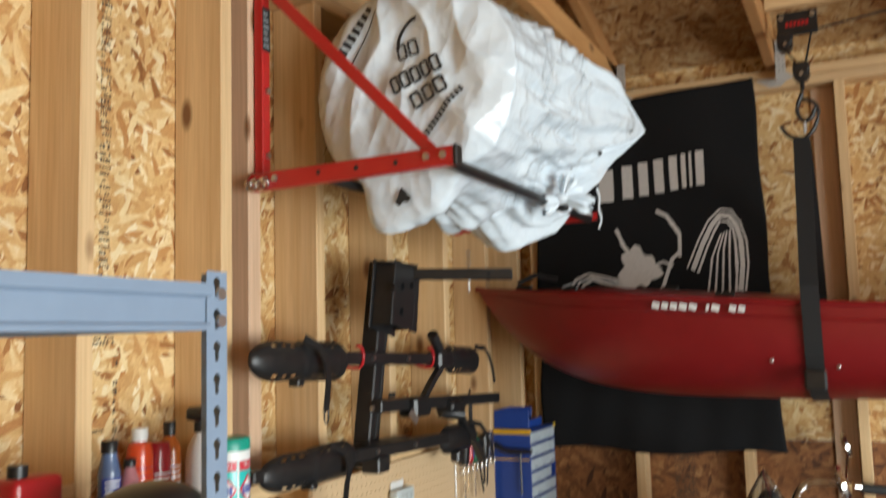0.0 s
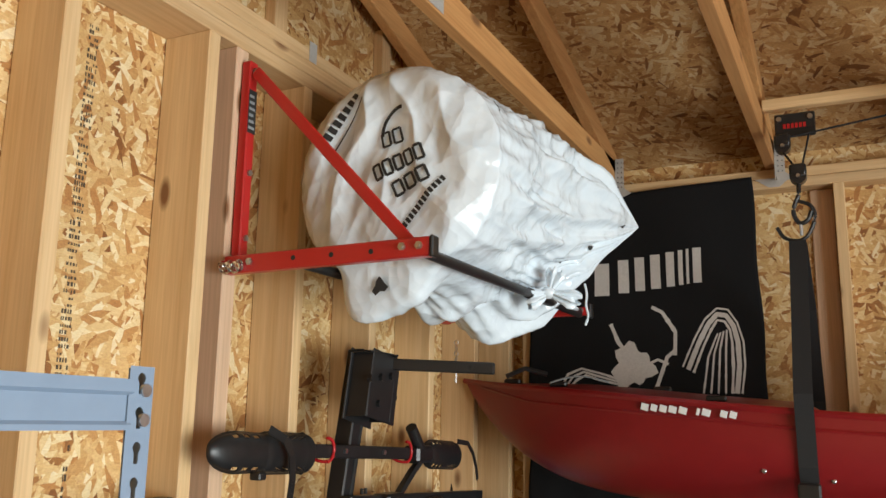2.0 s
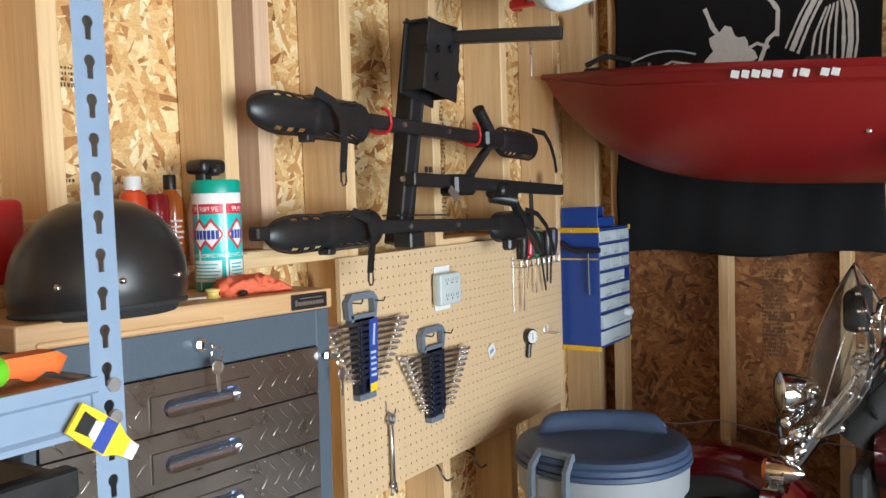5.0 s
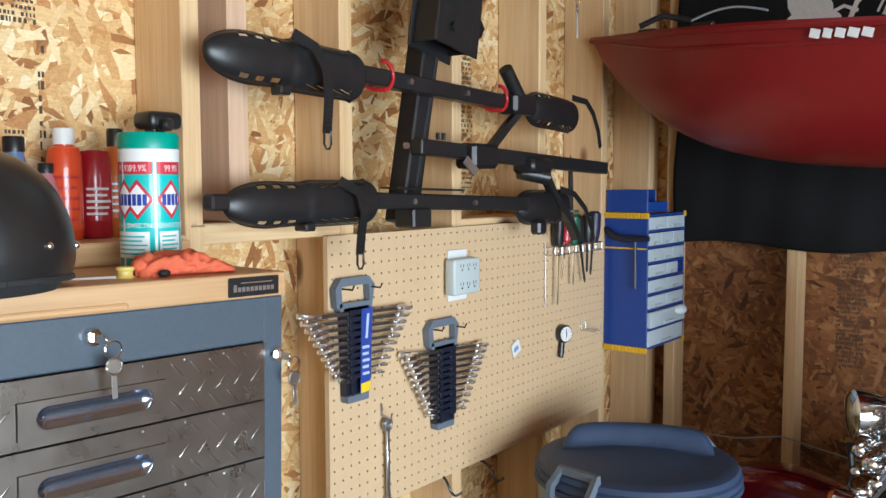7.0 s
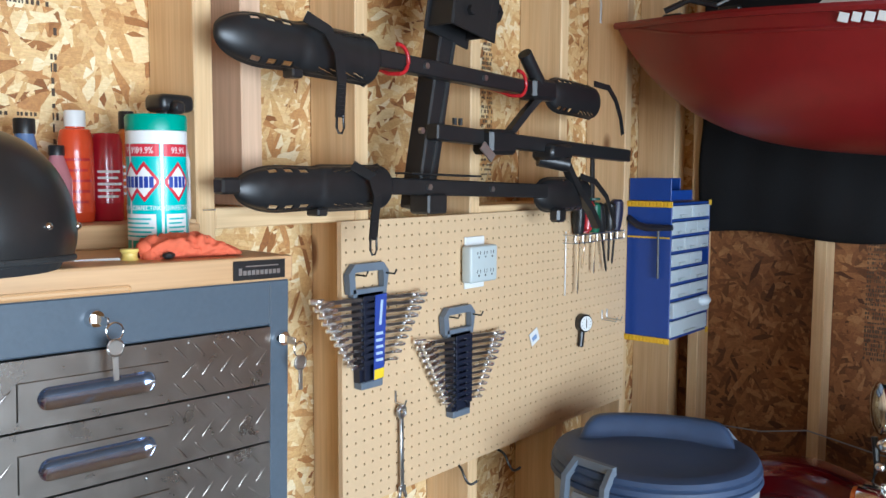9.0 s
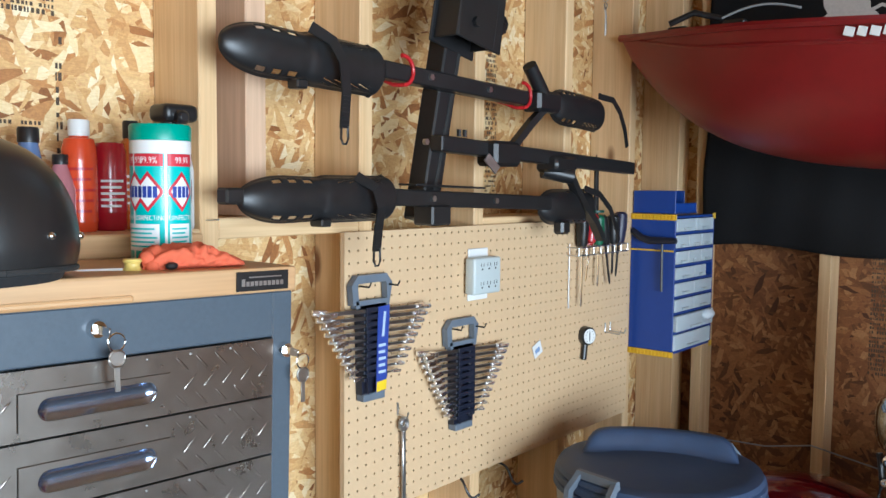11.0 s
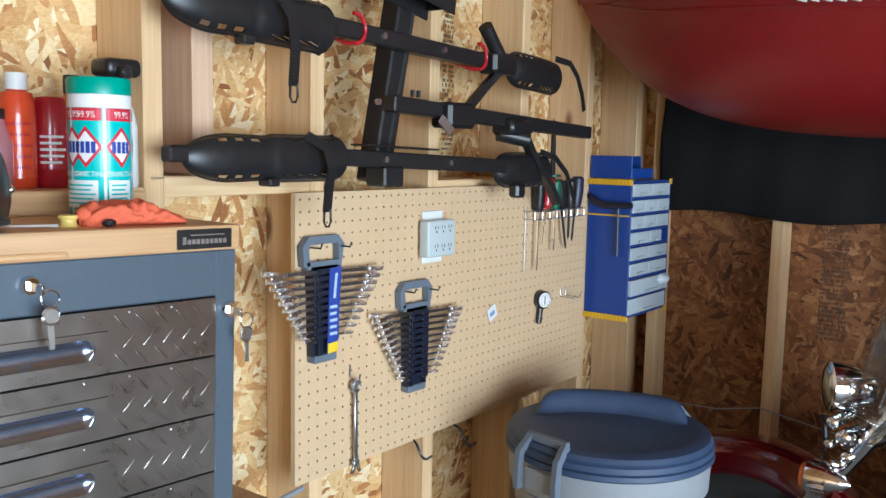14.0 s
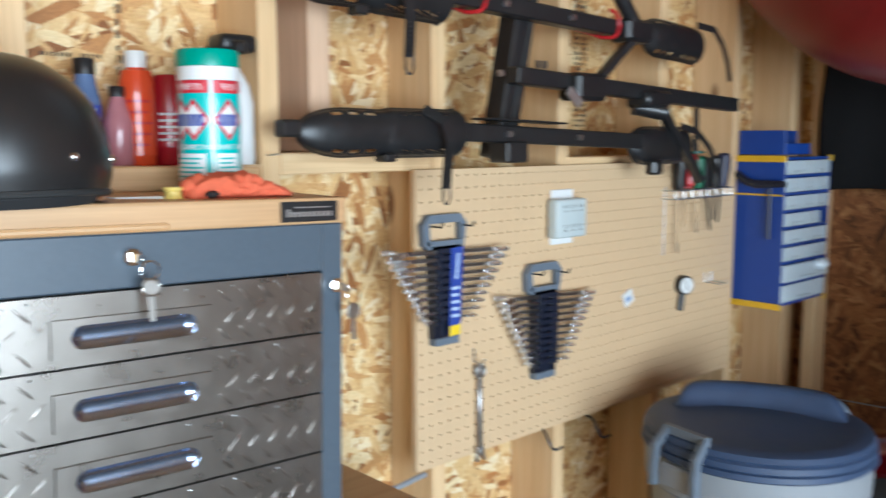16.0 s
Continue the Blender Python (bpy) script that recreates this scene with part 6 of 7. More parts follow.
DRV = [(2.885, BLACK_PL, None, 0.17, 0.032, 0.013, 0.0), (2.925, RED_PL, BIN_BLUE, 0.10, 0.090, 0.013, 0.03), (2.975, plain("dark_green_plastic", (0.01, 0.12, 0.06), 0.4), None, 0.12, 0.075, 0.012, 0.0), (3.015, BLACK_PL, None, 0.12, 0.085, 0.013, -0.05), (3.06, BLACK_PL, None, 0.09, 0.08, 0.014, 0.0), (3.095, plain("navy_handle", (0.02, 0.02, 0.05), 0.4), None, 0.10, 0.092, 0.015, 0.02)]
for y, mat, band, shaft, hl, r, lean in [(a, b, c, e, max(f, 0.085), g * 1.42, h) for a, b, c, e, f, g, h in DRV]:
    d = thing("screwdriver", (PX + 0.02, y, 1.04), "screwdriver with a fluted plastic handle in the wire holder", "screwdriver", "screwdrivers")
    x = PX + 0.02
    z = 1.042
    bm = B()
    tube(bm, [(x, y, z), (x, y + lean * 0.1, z + hl * 0.12), (x, y + lean * 0.3, z + hl * 0.5), (x, y + lean * 0.5, z + hl * 0.92), (x, y + lean * 0.52, z + hl)], [r * 0.7, r * 0.85, r, r * 0.95, r * 0.6], 10)
    part("handle", bm, mat, d, "", True)
    if band is not None:
        part("inlay", bar(B(), (x + r * 0.8, y + 0.004, z + hl * 0.2), (x + r * 0.9, y + 0.006, z + hl * 0.85), 0.009, 0.005, 0.001, (1, 0, 0)), band, d)
    part("shaft", tube(B(), [(x, y, z), (x, y - lean * 0.6, z - shaft * 0.9), (x, y - lean * 0.65, z - shaft)], [0.0036, 0.0036, 0.002], 8), CHROME if y < 3.0 else BLACK_STEEL, d, "", True)
awl = thing("garden_stake", (PX + 0.01, 2.975, 1.12), "dark green pointed plastic stake behind the screwdrivers", "stake")
part("spike", tube(B(), [(PX + 0.008, 2.978, 1.10), (PX + 0.008, 2.978, 1.19), (PX + 0.008, 2.976, 1.27), (PX + 0.008, 2.975, 1.30)], [0.008, 0.008, 0.007, 0.001], 8), BLACK_PL, awl)
part("collar", cyl(B(), (PX + 0.008, 2.978, 1.135), (PX + 0.008, 2.978, 1.141), 0.024, seg=12), plain("deep_green", (0.005, 0.06, 0.04), 0.5), awl)
hangw = thing("wire_link", (-1.38, 3.03, 1.64), "thin bright wire link hanging from a nail", "wire")
bm = B()
tube(bm, [(-1.38, 3.031, 1.732), (-1.375, 3.031, 1.70), (-1.375, 3.030, 1.645)], 0.003, 6)
for k in range(4):
    ring(bm, (-1.376, 3.031, 1.79 - 0.02 * k), 0.008, 0.0015, "x" if k % 2 else "y", n=12, seg=5)
part("wire", bm, STEEL, hangw, "", True)

# ---- blue drawer cabinet on the wall ----
bins = thing("drawer_cabinet", (-1.31, 3.385, 0.70), "blue plastic parts cabinet with clear drawers and yellow trim", "parts cabinet")
X0, X1, Y0, Y1, Z0, Z1 = XF + 0.001, -1.236, 3.240, 3.530, 0.700, 1.118
bm = B()
box(bm, X0, X1, Y0, Y0 + 0.005, Z0, Z1, 0.001)
box(bm, X0, X1, Y1 - 0.005, Y1, Z0, Z1, 0.001)
box(bm, X0, X0 + 0.005, Y0 + 0.005, Y1 - 0.005, Z0, Z1)
rows = [0.050, 0.050, 0.050, 0.048, 0.050, 0.050, 0.060, 0.060]
z = Z1
edges = [z]
for h in rows:
    z -= h
    edges.append(z)
edges[-1] = Z0
for e in edges:
    box(bm, X0 + 0.005, X1 - 0.001, Y0 + 0.005, Y1 - 0.005, e - 0.003, e + 0.003)
part("frame", bm, BIN_BLUE, bins)
for zz in (Z1 - 0.002, Z0 - 0.006):
    bm = B()
    box(bm, X0, X1 + 0.004, Y0 - 0.005, Y0 - 0.0005, zz - 0.008, zz + 0.010, 0.001)
    for k in range(12):
        box(bm, X0 + 0.006 + 0.012 * k, X0 + 0.012 + 0.012 * k, Y0 - 0.007, Y0 - 0.005, zz - 0.007, zz + 0.009)
    part("trim", box(B(), X1, X1 + 0.004, Y1 - 0.014, Y1 + 0.003, zz - 0.008, zz + 0.010, 0.001), YELLOW, bins, "yellow plastic corner clip")
    part("trim", bm, YELLOW, bins, "ribbed yellow plastic trim")
for i, h in enumerate(rows):
    cols = (2, 3, 3, 2, 2, 2, 1, 1)[i]
    zt_, zb_ = edges[i] - 0.006, edges[i + 1] + 0.005
    for c in range(cols):
        w = (Y1 - Y0 - 0.014) / cols
        ya = Y0 + 0.007 + w * c
        if i == 3 and c == cols - 1:
            w *= 0.65
        bm = B()
        out = 0.004 if (i, c) != (6, 0) else 0.012
        box(bm, X1 - 0.004, X1 + out - 0.002, ya + 0.002, ya + w - 0.002, zb_, zt_, 0.002)
        box(bm, X1 + out - 0.002, X1 + out + 0.006, ya + w * 0.35, ya + w * 0.65, zb_ + 0.004, zb_ + 0.012, 0.001)
        box(bm, X0 + 0.012, X1 - 0.004, ya + 0.002, ya + w - 0.002, zb_, zb_ + 0.002)
        dr = part("drawer", bm, DRAWER_CLEAR, bins, "frosted clear plastic drawer")
    bm = B()
    for k in range(7):
        ball(bm, (X1 - 0.03, Y0 + 0.03 + 0.035 * k, edges[i + 1] + 0.014), 0.018, 0.014, 0.010, 8)
    part("contents", bm, plain("mixed_hardware", (0.35, 0.36, 0.37), 0.5, 0.4, var=0.5, scale=120), bins, "small loose hardware", True)
part("plastic_bag", ball(B(), (X1 + 0.012, 3.47, 0.80), 0.022, 0.035, 0.018, 14), BAG, bins, "crumpled plastic sticking out", True)
strap = part("rubber_band", box(B(), X0 + 0.002, X1 - 0.004, Y0 - 0.004, Y0 - 0.001, 1.012, 1.017), YELLOW, bins, "thin orange cord")
tray = thing("parts_bin", (-1.31, 3.33, 1.1285), "small open blue plastic bin on the drawer cabinet", "bin")
bm = B()
box(bm, X0 + 0.004, X1 - 0.004, 3.242, 3.246, 1.1285, 1.197, 0.001)
box(bm, X0 + 0.004, X0 + 0.008, 3.246, 3.405, 1.1285, 1.197, 0.001)
box(bm, X0 + 0.004, X1 - 0.05, 3.405, 3.409, 1.1285, 1.197, 0.001)
box(bm, X0 + 0.004, X1 - 0.004, 3.246, 3.405, 1.1285, 1.132, 0.001)
box(bm, X1 - 0.012, X1 - 0.008, 3.246, 3.405, 1.132, 1.160, 0.001)
part("shell", bm, BIN_BLUE, tray)
gun = thing("hex_key_set", (-1.30, 3.23, 1.0), "dark blue folding hex key set hung on the cabinet side", "hex keys")
bm = B()
tube(bm, [(-1.375, 3.226, 1.075), (-1.34, 3.224, 1.052), (-1.31, 3.222, 1.045), (-1.225, 3.222, 1.048)], [0.010, 0.011, 0.012, 0.009], 10)
part("body", bm, NAVY, gun, "", True)
part("key", tube(B(), [(-1.272, 3.226, 1.04), (-1.270, 3.226, 0.89)], 0.004, 6), BLACK_STEEL, gun)

# ---- lidded can ----
BC = (-0.991, 2.654)
can = thing("storage_can", (BC[0], BC[1], FLOOR), "grey plastic storage can with a dusty blue lid", "storage can")
part("body", lathe(B(), [(0.172, 0), (0.177, 0.01), (0.222, 0.636), (0.224, 0.676), (0.237, 0.681), (0.240, 0.750), (0.234, 0.757)], (*BC, FLOOR), 64), CAN_GREY, can, "", True)
part("seam", lathe(B(), [(0.227, 0.671), (0.232, 0.676), (0.227, 0.681)], (*BC, FLOOR), 64), CAN_DARK, can, "", True)
lz = FLOOR + 0.753
lid = part("lid", lathe(B(), [(0.244, 0), (0.248, 0.004), (0.246, 0.014), (0.241, 0.016), (0.246, 0.020), (0.245, 0.032), (0.239, 0.036), (0.242, 0.040), (0.236, 0.050), (0.212, 0.057), (0.198, 0.054), (0.11, 0.060), (0, 0.062)], (*BC, lz), 72), LID_BLUE, can, "", True)


def ridge(u, v):
    """The raised carrying ridge across the lid's far half."""
    a = radians(58)
    ax, ay = math.cos(a), math.sin(a)
    s = (u - 0.5) * 0.37
    prof = [(-0.06, 0.0), (-0.05, 0.004), (-0.026, 0.040), (-0.014, 0.047), (0.012, 0.047), (0.024, 0.040), (0.05, 0.006), (0.06, 0.0)]
    k = v * (len(prof) - 1)
    i = min(int(k), len(prof) - 2)
    f = k - i
    w = prof[i][0] + (prof[i + 1][0] - prof[i][0]) * f
    h = prof[i][1] + (prof[i + 1][1] - prof[i][1]) * f
    e = 1 - (abs(2 * u - 1)) ** 12
    h *= e
    w = w * (0.8 + 0.2 * e) + 0.125 - 0.05 * (2 * u - 1) ** 2
    # along (-ay.. ) across the view, w away from the near side
    dirx, diry = 0.83, 0.36
    nx, ny = -0.40, 0.92
    return (BC[0] + s * dirx * 1.08 + w * nx * 0.9, BC[1] + s * 0.40 * 1.08 + w * ny * 0.9, lz + 0.058 + h)


obj("lid_ridge", sheet(40, 21, ridge), LID_BLUE, lid, "", True)


def clamp(ang):
    a = radians(ang)
    o = Vector((math.cos(a), math.sin(a), 0))
    s = Vector((-math.sin(a), math.cos(a), 0))
    c = Vector((*BC, 0))
    bm = B()
    for k in (-1, 1):
        pts = [c + o * 0.260 + s * 0.055 * k + Vector((0, 0, lz - 0.055)), c + o * 0.260 + s * 0.055 * k + Vector((0, 0, lz - 0.01)), c + o * 0.256 + s * 0.055 * k + Vector((0, 0, lz + 0.03)), c + o * 0.223 + s * 0.05 * k + Vector((0, 0, lz + 0.062))]
        tube(bm, pts, 0, flat=(0.014, 0.018), up=tuple(o))
    tube(bm, [c + o * 0.224 + s * 0.056 + Vector((0, 0, lz + 0.062)), c + o * 0.224 - s * 0.056 + Vector((0, 0, lz + 0.062))], 0, flat=(0.018, 0.014), up=tuple(o))
    part("clamp_handle", bm, CAN_DARK, can, "slate grey swing handle")
    bm = B()
    bar(bm, c + o * 0.244 - s * 0.045 + Vector((0, 0, lz - 0.03)), c + o * 0.244 + s * 0.045 + Vector((0, 0, lz - 0.03)), 0.014, 0.05, 0.004)
    part("clamp_pad", bm, CAN_GREY, can)


clamp(-100)
clamp(80)

# ---- motorcycle ----
SMOKE = glassy("smoked_screen_plastic", (0.78, 0.80, 0.80), 0.03, 0.03)
MY = 3.15
AX, AZ = -0.785, FLOOR + 0.325
bike = thing("motorcycle", (0.0, MY, FLOOR), "dark red cruiser motorcycle with chrome fork and clear windscreen", "motorcycle")


def wheel(x, R, w):
    tyre = part("tyre", B_torus((x, MY, FLOOR + R), R - w * 0.55, w * 0.55), RUBBER, bike, "", True)
    bm = B()
    ring(bm, (x, MY, FLOOR + R), R - w * 1.25, 0.014, "y", n=48, seg=8)
    part("rim", bm, CHROME, tyre, "", True)
    bm = B()
    cyl(bm, (x, MY - 0.05, FLOOR + R), (x, MY + 0.05, FLOOR + R), 0.035)
    part("hub", bm, CHROME, tyre, "", True)
    bm = B()
    for k in range(36):
        a, b = 2 * math.pi * k / 36, 2 * math.pi * (k + (2 if k % 2 else -2)) / 36
        sgn = 0.03 if k % 4 < 2 else -0.03
        tube(bm, [(x + 0.034 * math.cos(a), MY + sgn, FLOOR + R + 0.034 * math.sin(a)), (x + (R - w * 1.25) * math.cos(b), MY, FLOOR + R + (R - w * 1.25) * math.sin(b))], 0.002, 4)
    part("spokes", bm, CHROME, tyre)


def B_torus(c, R, r):
    bm = B()
    rings = []
    for i in range(48):
        a = 2 * math.pi * i / 48
        rings.append([bm.verts.new((c[0] + (R + r * math.cos(b)) * math.cos(a), c[1] + r * 1.1 * math.sin(b), c[2] + (R + r * math.cos(b)) * math.sin(a))) for b in [2 * math.pi * k / 14 for k in range(14)]])
    for i in range(48):
        p, q = rings[i], rings[(i + 1) % 48]
        for k in range(14):
            bm.faces.new((p[k], q[k], q[(k + 1) % 14], p[(k + 1) % 14]))
    return bm


wheel(AX, 0.325, 0.12)
wheel(0.86, 0.32, 0.15)


def fender(cx, cz, R, a0, a1, w, name):
    def f(u, v):
        a = radians(a0 + (a1 - a0) * u)
        q = (v - 0.5) * 2
        r = R - 0.085 * abs(q) ** 2.6
        return (cx + r * math.cos(a), MY + w * math.sin(q * 1.35) / math.sin(1.35), cz + r * math.sin(a))
    ob = obj(name, sheet(44, 20, f), MOTO_RED, bike, "glossy dark red mudguard", True)
    so = ob.modifiers.new("thickness", "SOLIDIFY")
    so.thickness = 0.004


fender(AX, AZ, 0.367, 22, 178, 0.085, "front_mudguard")
fender(0.86, FLOOR + 0.32, 0.40, -10, 150, 0.10, "rear_mudguard")
fd = Vector((0.545, 0, 0.838)).normalized()
for s in (-1, 1):
    y = MY + s * 0.105
    a = Vector((AX, y, AZ))
    bm = B()
    cyl(bm, a - fd * 0.04, a + fd * 0.36, 0.030, 0.027)
    low = part("fork_leg", bm, CHROME, bike, "chrome lower fork leg", True)
    part("fork_tube", cyl(B(), a + fd * 0.36, a + fd * 0.86, 0.021), CHROME, bike, "", True)
    c = a + fd * 0.415 + Vector((-0.020, s * 0.085, 0.012))
    bm = B()
    lathe(bm, [(0.006, -0.07), (0.018, -0.055), (0.033, -0.01), (0.036, 0.03)], (0, 0, 0), 20, Matrix.Translation(c) @ Euler((0, radians(-90), 0)).to_matrix().to_4x4())
    sig = part("turn_signal", bm, CHROME, bike, "chrome bullet turn signal with amber lens", True)
    bm = B()
    lathe(bm, [(0.034, 0.03), (0.030, 0.042), (0.0, 0.046)], (0, 0, 0), 20, Matrix.Translation(c) @ Euler((0, radians(-90), 0)).to_matrix().to_4x4())
    part("lens", bm, plain("amber_lens" + str(s + 1), (0.55, 0.12, 0.01), 0.15, coat=0.5), sig, "", True)
    part("signal_stalk", cyl(B(), c + Vector((0.02, 0, 0)), a + fd * 0.42, 0.008), CHROME, bike)
h = Vector((-0.588, MY - 0.05, 0.632))
hm = Matrix.Translation(h) @ Euler((0, radians(-90), radians(28))).to_matrix().to_4x4() @ Matrix.Scale(0.85, 4)
hl = part("headlight", lathe(B(), [(0.02, -0.12), (0.048, -0.10), (0.068, -0.04), (0.076, 0.0), (0.078, 0.02), (0.070, 0.026)], (0, 0, 0), 36, hm), CHROME, bike, "chrome bullet headlight", True)
part("lens", lathe(B(), [(0.0695, 0.024), (0.05, 0.034), (0.0, 0.040)], (0, 0, 0), 36, hm), plain("headlight_lens", (0.45, 0.46, 0.46), 0.06, 1.0), hl, "", True)
bm = B()
for k in range(5):
    p = Vector((-0.50 + 0.03 * k, MY - 0.05 + 0.02 * (k % 2), 0.545 + 0.035 * k))
    cyl(bm, p, p + Vector((0.02, 0.09, 0.01)), 0.022 - 0.002 * k)
bar(bm, (-0.54, MY, 0.50), (-0.42, MY, 0.56), 0.20, 0.03, 0.006)
bar(bm, (-0.40, MY, 0.74), (-0.30, MY, 0.80), 0.22, 0.035, 0.006)
part("fork_clamp", bm, CHROME, bike, "", True)
for x, z, r in ((-0.572, 0.560, 0.016), (-0.545, 0.528, 0.020), (-0.578, 0.505, 0.012), (-0.535, 0.480, 0.015), (-0.565, 0.455, 0.013)):
    bm = B()
    cyl(bm, (x, MY - 0.13, z), (x + 0.03, MY - 0.05, z + 0.012), r, r * 0.8, 14)
    ball(bm, (x, MY - 0.13, z), r, r * 0.6, r, 12)
    part("lamp_fitting", bm, CHROME, bike, "small chrome lamp fitting", True)
part("lamp_bracket", tube(B(), [(-0.60, MY - 0.10, 0.57), (-0.588, MY - 0.11, 0.50), (-0.60, MY - 0.12, 0.44)], 0.008, 8), BLACK_STEEL, bike, "", True)
for k in range(4):
    part("dash_lamp", ball(B(), (-0.35 + 0.014 * (k % 2), MY - 0.15 + 0.02 * k, 0.75 + 0.042 * k), 0.018, 0.016, 0.018, 12), CHROME, bike, "small chrome lamp behind the windscreen", True)
bm = B()
tube(bm, [(-0.42, MY - 0.12, 0.60), (-0.35, MY - 0.16, 0.70), (-0.31, MY - 0.20, 0.80), (-0.30, MY - 0.25, 0.90)], 0.010, 8)
part("riser", bm, CHROME, bike, "chrome handlebar riser", True)
bm = B()
for y, z in ((MY - 0.30, 0.36), (MY - 0.17, 0.42)):
    cyl(bm, (-0.60, y, z), (-0.56, y, z), 0.055)
part("passing_lamp", bm, CHROME, bike, "chrome passing lamp", True)


def screen(u, v):
    q = (u - 0.5) * 2
    wdt = 0.19 * math.sin(math.pi * (0.20 + 0.79 * v)) ** 0.7
    x = -0.548 + 0.02 * v + 0.124 * v ** 2.5 + 0.19 * math.sin(math.pi * (0.12 + 0.88 * v)) * q * q
    return (x, MY + wdt * q, 0.525 + 0.495 * v)


ws = obj("windscreen", sheet(26, 26, screen), SMOKE, bike, "clear plastic windscreen", True)
so = ws.modifiers.new("thickness", "SOLIDIFY")
so.thickness = 0.004
bm = B()
tube(bm, [Vector(screen(k / 20, 0.0)) + Vector((-0.004, 0, 0)) for k in range(21)], 0.004, 6)
tube(bm, [Vector(screen(0, k / 24)) for k in range(25)], 0.003, 6)
tube(bm, [Vector(screen(1, k / 24)) for k in range(25)], 0.003, 6)
for k in range(7):
    for q in (0.06, 0.94):
        ball(bm, Vector(screen(q, 0.30 + 0.09 * k)) + Vector((0.004, 0, 0)), 0.009, 0.009, 0.009, 10)
bar(bm, (-0.47, MY - 0.13, 0.62), (-0.41, MY - 0.13, 0.84), 0.012, 0.006, 0.002, (1, 0, 0))
bar(bm, (-0.47, MY + 0.13, 0.62), (-0.41, MY + 0.13, 0.84), 0.012, 0.006, 0.002, (1, 0, 0))
part("screen_frame", bm, CHROME, bike, "", True)
part("screen_bag", box(B(), -0.425, -0.365, MY - 0.10, MY + 0.10, 0.83, 0.95, 0.024, 3), BLACK_WEB, bike, "black pouch behind the windscreen")
bm = B()
for s in (-1, 1):
    tube(bm, bend([(-0.33, MY, 0.83), (-0.33, MY + s * 0.08, 0.90), (-0.30, MY + s * 0.22, 0.95), (-0.22, MY + s * 0.34, 0.94), (-0.10, MY + s * 0.40, 0.91)]), 0.0125, 10)
hb = part("handlebar", bm, CHROME, bike, "", True)
for s in (-1, 1):
    part("grip", cyl(B(), (-0.12, MY + s * 0.392, 0.914), (0.0, MY + s * 0.43, 0.90), 0.018), RUBBER, hb, "", True)
    part("brake_lever", tube(B(), [(-0.17, MY + s * 0.36, 0.93), (-0.19, MY + s * 0.40, 0.92), (-0.10, MY + s * 0.46, 0.90)], 0.006, 6), CHROME, hb, "", True)
    part("switch_box", box(B(), -0.19, -0.14, MY + s * 0.36 - 0.025, MY + s * 0.36 + 0.025, 0.90, 0.945, 0.008), CHROME, hb)
    bm = B()
    lathe(bm, [(0.03, -0.012), (0.05, 0), (0.045, 0.01)], (0, 0, 0), 24, Matrix.Translation((-0.16, MY + s * 0.42, 1.06)) @ Euler((0, radians(75), 0)).to_matrix().to_4x4())
    mi = part("mirror", bm, CHROME, bike, "", True)
    part("mirror_stem", tube(B(), [(-0.165, MY + s * 0.36, 0.945), (-0.16, MY + s * 0.39, 1.0), (-0.158, MY + s * 0.415, 1.04)], 0.005, 6), CHROME, mi)
bm = B()
for k in range(4):
    tube(bm, bend([(-0.17, MY - 0.35, 0.92 - 0.01 * k), (-0.28, MY - 0.30 - 0.02 * k, 0.86 - 0.03 * k), (-0.36, MY - 0.12, 0.74 - 0.03 * k), (-0.34, MY - 0.05, 0.58)]), 0.0032, 6)
part("cable", bm, BLACK_PL, bike, "", True)


def tank_pt(u, v):
    a = 2 * math.pi * v
    w = (math.sin(math.pi * (0.06 + 0.9 * u))) ** 0.42
    return (-0.345 + 0.66 * u, MY + 0.16 * w * math.cos(a), 0.485 + 0.02 * u + 0.13 * w * math.sin(a) * (1 if math.sin(a) > 0 else 1.6))


obj("fuel_tank", sheet(40, 40, tank_pt, True), MOTO_RED, bike, "glossy dark red fuel tank", True)
part("filler_cap", lathe(B(), [(0.035, 0), (0.033, 0.012), (0.0, 0.016)], (0.0, MY - 0.03, 0.618), 24), CHROME, bike, "", True)
part("seat", box(B(), 0.27, 0.86, MY - 0.14, MY + 0.14, 0.40, 0.50, 0.04, 3), RUBBER, bike, "black padded saddle", True)
bm = B()
box(bm, -0.15, 0.42, MY - 0.14, MY + 0.14, -0.08, 0.12, 0.03, 2)
part("crankcase", bm, BLACK_STEEL, bike, "", True)
for x, lean in ((-0.02, -0.28), (0.20, 0.28)):
    bm = B()
    for k in range(10):
        p = Vector((x + lean * 0.028 * k * 1.1, MY, 0.12 + 0.028 * k))
        box(bm, p.x - 0.085, p.x + 0.085, MY - 0.09, MY + 0.09, p.z, p.z + 0.014, 0.004)
        box(bm, p.x - 0.06, p.x + 0.06, MY - 0.07, MY + 0.07, p.z + 0.014, p.z + 0.028)
    part("cylinder", bm, BLACK_STEEL, bike)
bm = B()
tube(bm, bend([(-0.33, MY, 0.72), (-0.22, MY, 0.40), (-0.20, MY, -0.02), (0.0, MY, -0.10), (0.5, MY, -0.10), (0.86, MY, 0.07)]), 0.022, 10)
tube(bm, [(-0.30, MY, 0.62), (0.3, MY, 0.46), (0.75, MY, 0.38)], 0.02, 10)
part("frame", bm, BLACK_STEEL, bike, "", True)
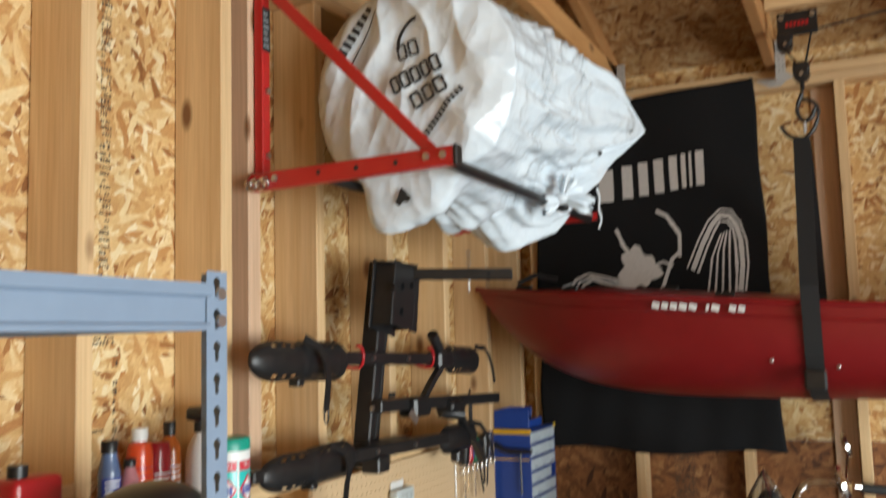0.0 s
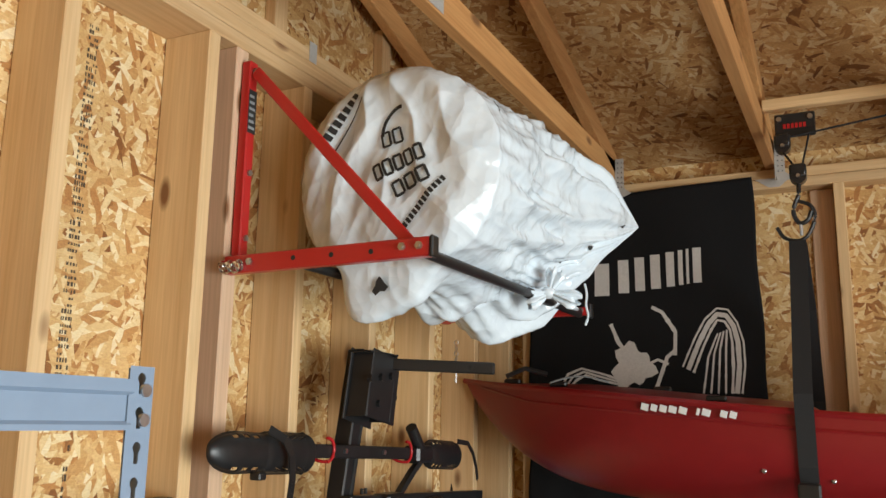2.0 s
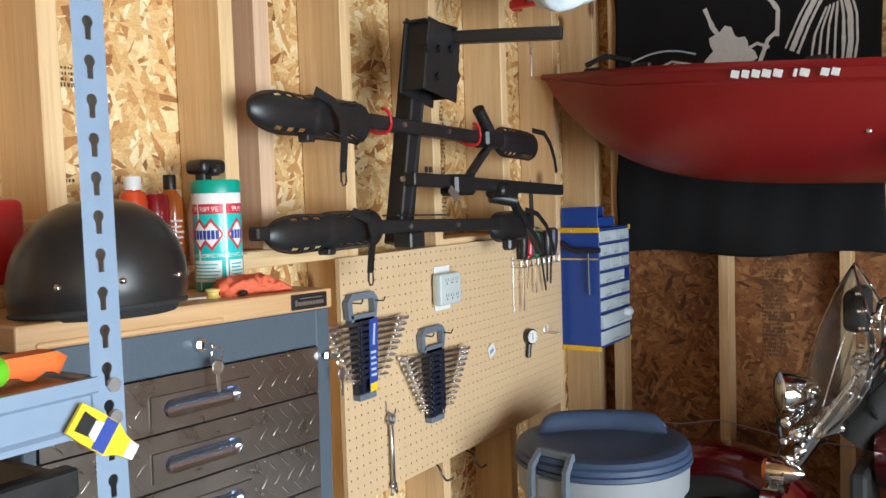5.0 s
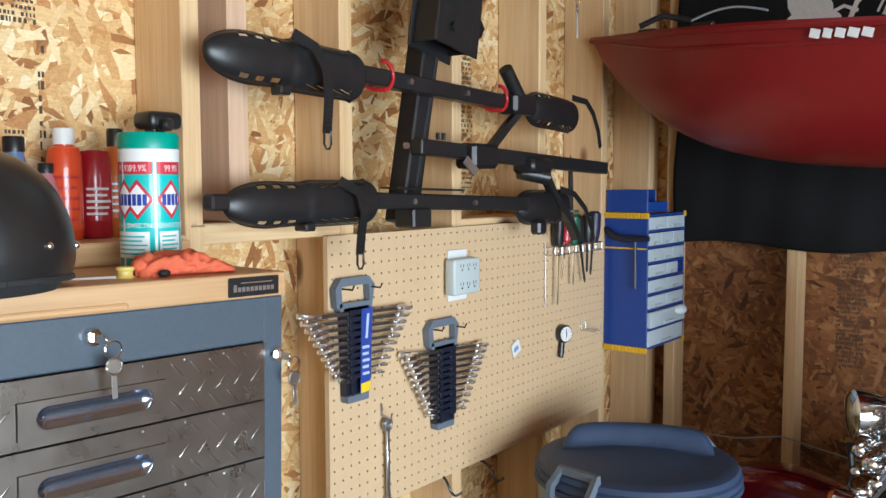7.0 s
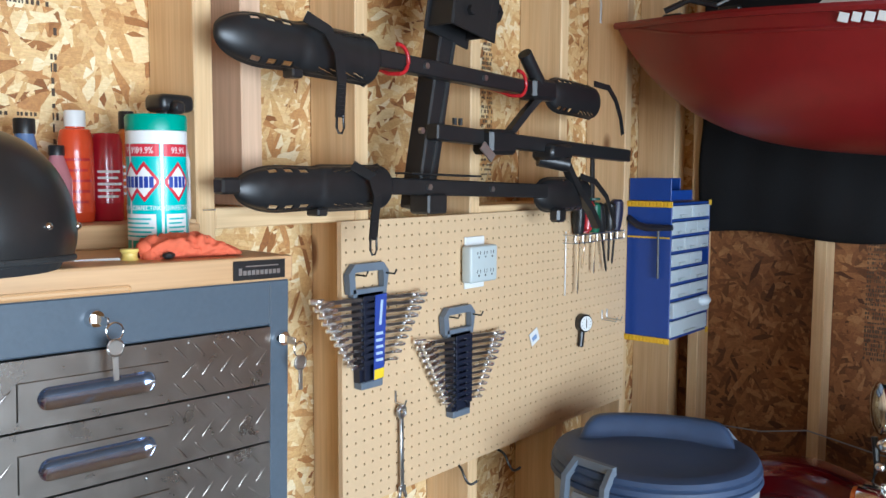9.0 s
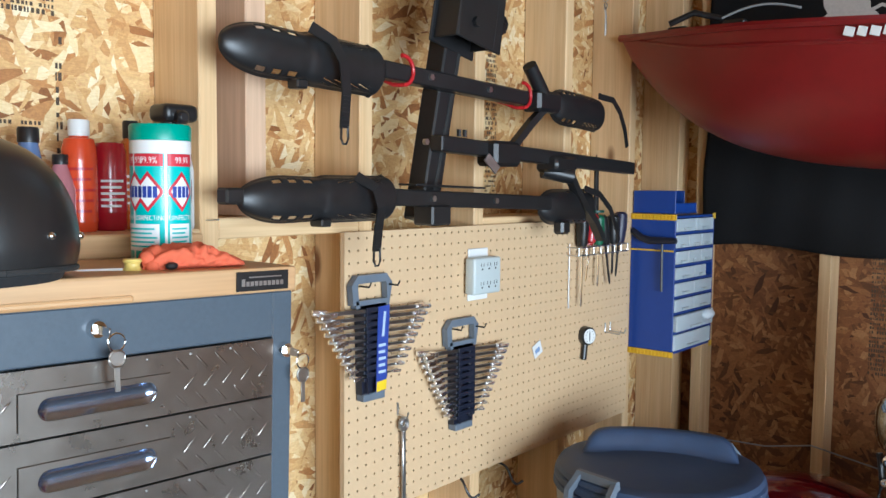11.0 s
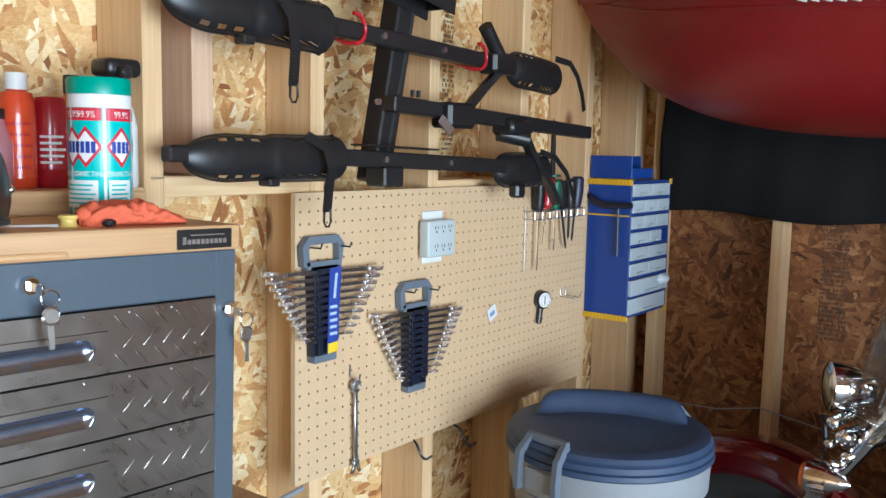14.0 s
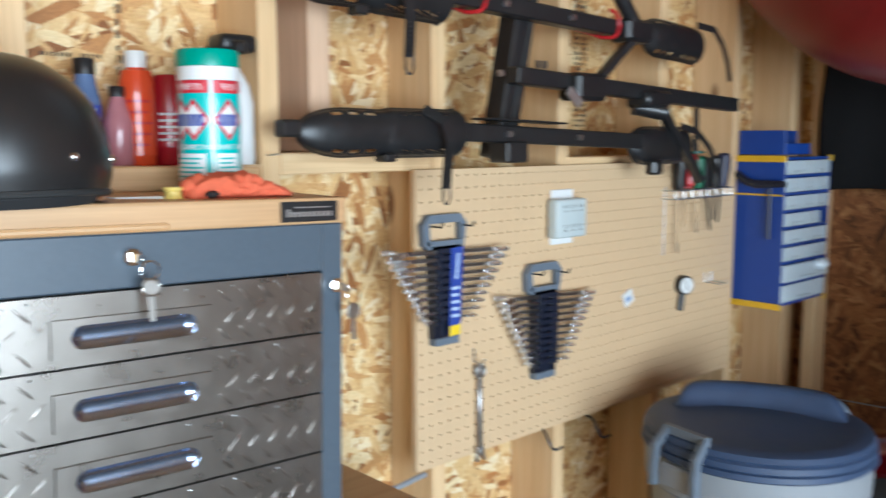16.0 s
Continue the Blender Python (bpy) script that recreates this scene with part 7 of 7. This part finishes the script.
for s in (-1,):
    part("exhaust_pipe", tube(B(), [(-0.10, MY - 0.13, 0.22), (-0.20, MY - 0.17, 0.05), (-0.10, MY - 0.19, -0.08), (0.2, MY - 0.19, -0.10), (0.5, MY - 0.19, -0.09), (1.15, MY - 0.19, -0.05)], [0.022, 0.022, 0.022, 0.024, 0.042, 0.04], 14), CHROME, bike, "", True)
part("radiator", box(B(), -0.40, -0.355, MY - 0.15, MY + 0.15, 0.02, 0.44, 0.010), RUBBER, bike)
part("steering_head", cyl(B(), (-0.40, MY, 0.50), (-0.30, MY, 0.70), 0.055, 0.045), RUBBER, bike, "", True)
part("horn_cover", lathe(B(), [(0.0, 0.05), (0.05, 0.045), (0.075, 0.02), (0.078, 0.0), (0.06, -0.02)], (0, 0, 0), 28, Matrix.Translation((-0.22, MY - 0.17, 0.24)) @ Euler((radians(90), 0, 0)).to_matrix().to_4x4()), BLACK_STEEL, bike, "", True)
part("air_cleaner", lathe(B(), [(0.0, 0.06), (0.08, 0.055), (0.105, 0.03), (0.107, 0.0), (0.09, -0.02)], (0, 0, 0), 32, Matrix.Translation((0.08, MY - 0.18, 0.27)) @ Euler((radians(90), 0, 0)).to_matrix().to_4x4()), BLACK_STEEL, bike, "", True)
part("side_stand", cyl(B(), (0.05, MY - 0.10, -0.08), (0.10, MY - 0.22, FLOOR), 0.012), BLACK_STEEL, bike)

# ---- cables, hooks and board stamps ----
cable = thing("extension_cable", (-1.38, 1.83, 0.49), "pale grey cable sagging along the studs", "cable")
part("cord", tube(B(), [(-1.378, 1.60, 0.62), (-1.375, 1.70, 0.545), (-1.372, 1.83, 0.500), (-1.370, 1.93, 0.487), (-1.372, 2.01, 0.494)], 0.006, 8), CAN_GREY, cable, "", True)
cable2 = thing("extension_cable", (-0.95, 3.64, 0.34), "thin white cable strung along the rear studs", "cable")
part("cord", tube(B(), [(-1.36, 3.645, 0.340), (-1.082, 3.642, 0.350), (-0.933, 3.642, 0.382), (-0.871, 3.642, 0.372), (-0.722, 3.642, 0.348), (-0.2, 3.642, 0.328), (0.3, 3.642, 0.348)], 0.0024, 6), CAN_GREY, cable2, "", True)
for y, z, lab in ((2.375, 0.49, ""), (2.56, 0.475, "")):
    hk = thing("bent_hook", (-1.385, y, z), "bent dark steel hook screwed into a stud", "hook", "low hooks")
    bm = B()
    tube(bm, bend([(-1.40, y, z + 0.02), (-1.365, y, z + 0.015), (-1.352, y + 0.004, z - 0.02), (-1.345, y + 0.015, z - 0.035), (-1.335, y + 0.03, z - 0.025)]), 0.0032, 8)
    part("wire", bm, BLACK_STEEL, hk, "", True)


STAMP = plain("brown_black_ink", (0.07, 0.045, 0.028), 0.7)


def stamp(axis, a0, a1, z0, z1, parent, rows, seed, vertical=True):
    """Unreadable ink bars printed on a board."""
    rnd = random.Random(seed)
    bm = B()
    n = rows
    for k in range(n):
        z = z0 + (z1 - z0) * k / n
        h = (z1 - z0) / n * rnd.uniform(0.35, 0.75)
        t = a0
        while t < a1 - 0.004:
            w = rnd.uniform(0.002, 0.006)
            if rnd.random() < 0.8:
                if axis == "x":
                    box(bm, XO, XO + 0.0006, t, min(t + w, a1), z, z + h)
                else:
                    box(bm, t, min(t + w, a1), YO - 0.0006, YO, z, z + h)
            t += w + rnd.uniform(0.0015, 0.004)
    part("stamp", bm, STAMP, parent, "black unreadable ink marks on the board")


stamp("x", 1.432, 1.462, 1.56, 2.36, wall_left, 56, 1)
stamp("x", 1.36, 1.475, 1.485, 1.53, wall_left, 4, 2)
stamp("x", 1.474, 1.486, 1.26, 1.46, wall_left, 10, 3)
stamp("x", 1.31, 1.45, 1.305, 1.318, wall_left, 1, 7)
stamp("x", 2.66, 2.71, 1.18, 1.62, wall_left, 34, 4)
stamp("y", -0.80, -0.715, 0.62, 1.0, wall_back, 26, 5)
stamp("y", -0.80, -0.35, 2.645, 2.69, wall_back, 2, 6)
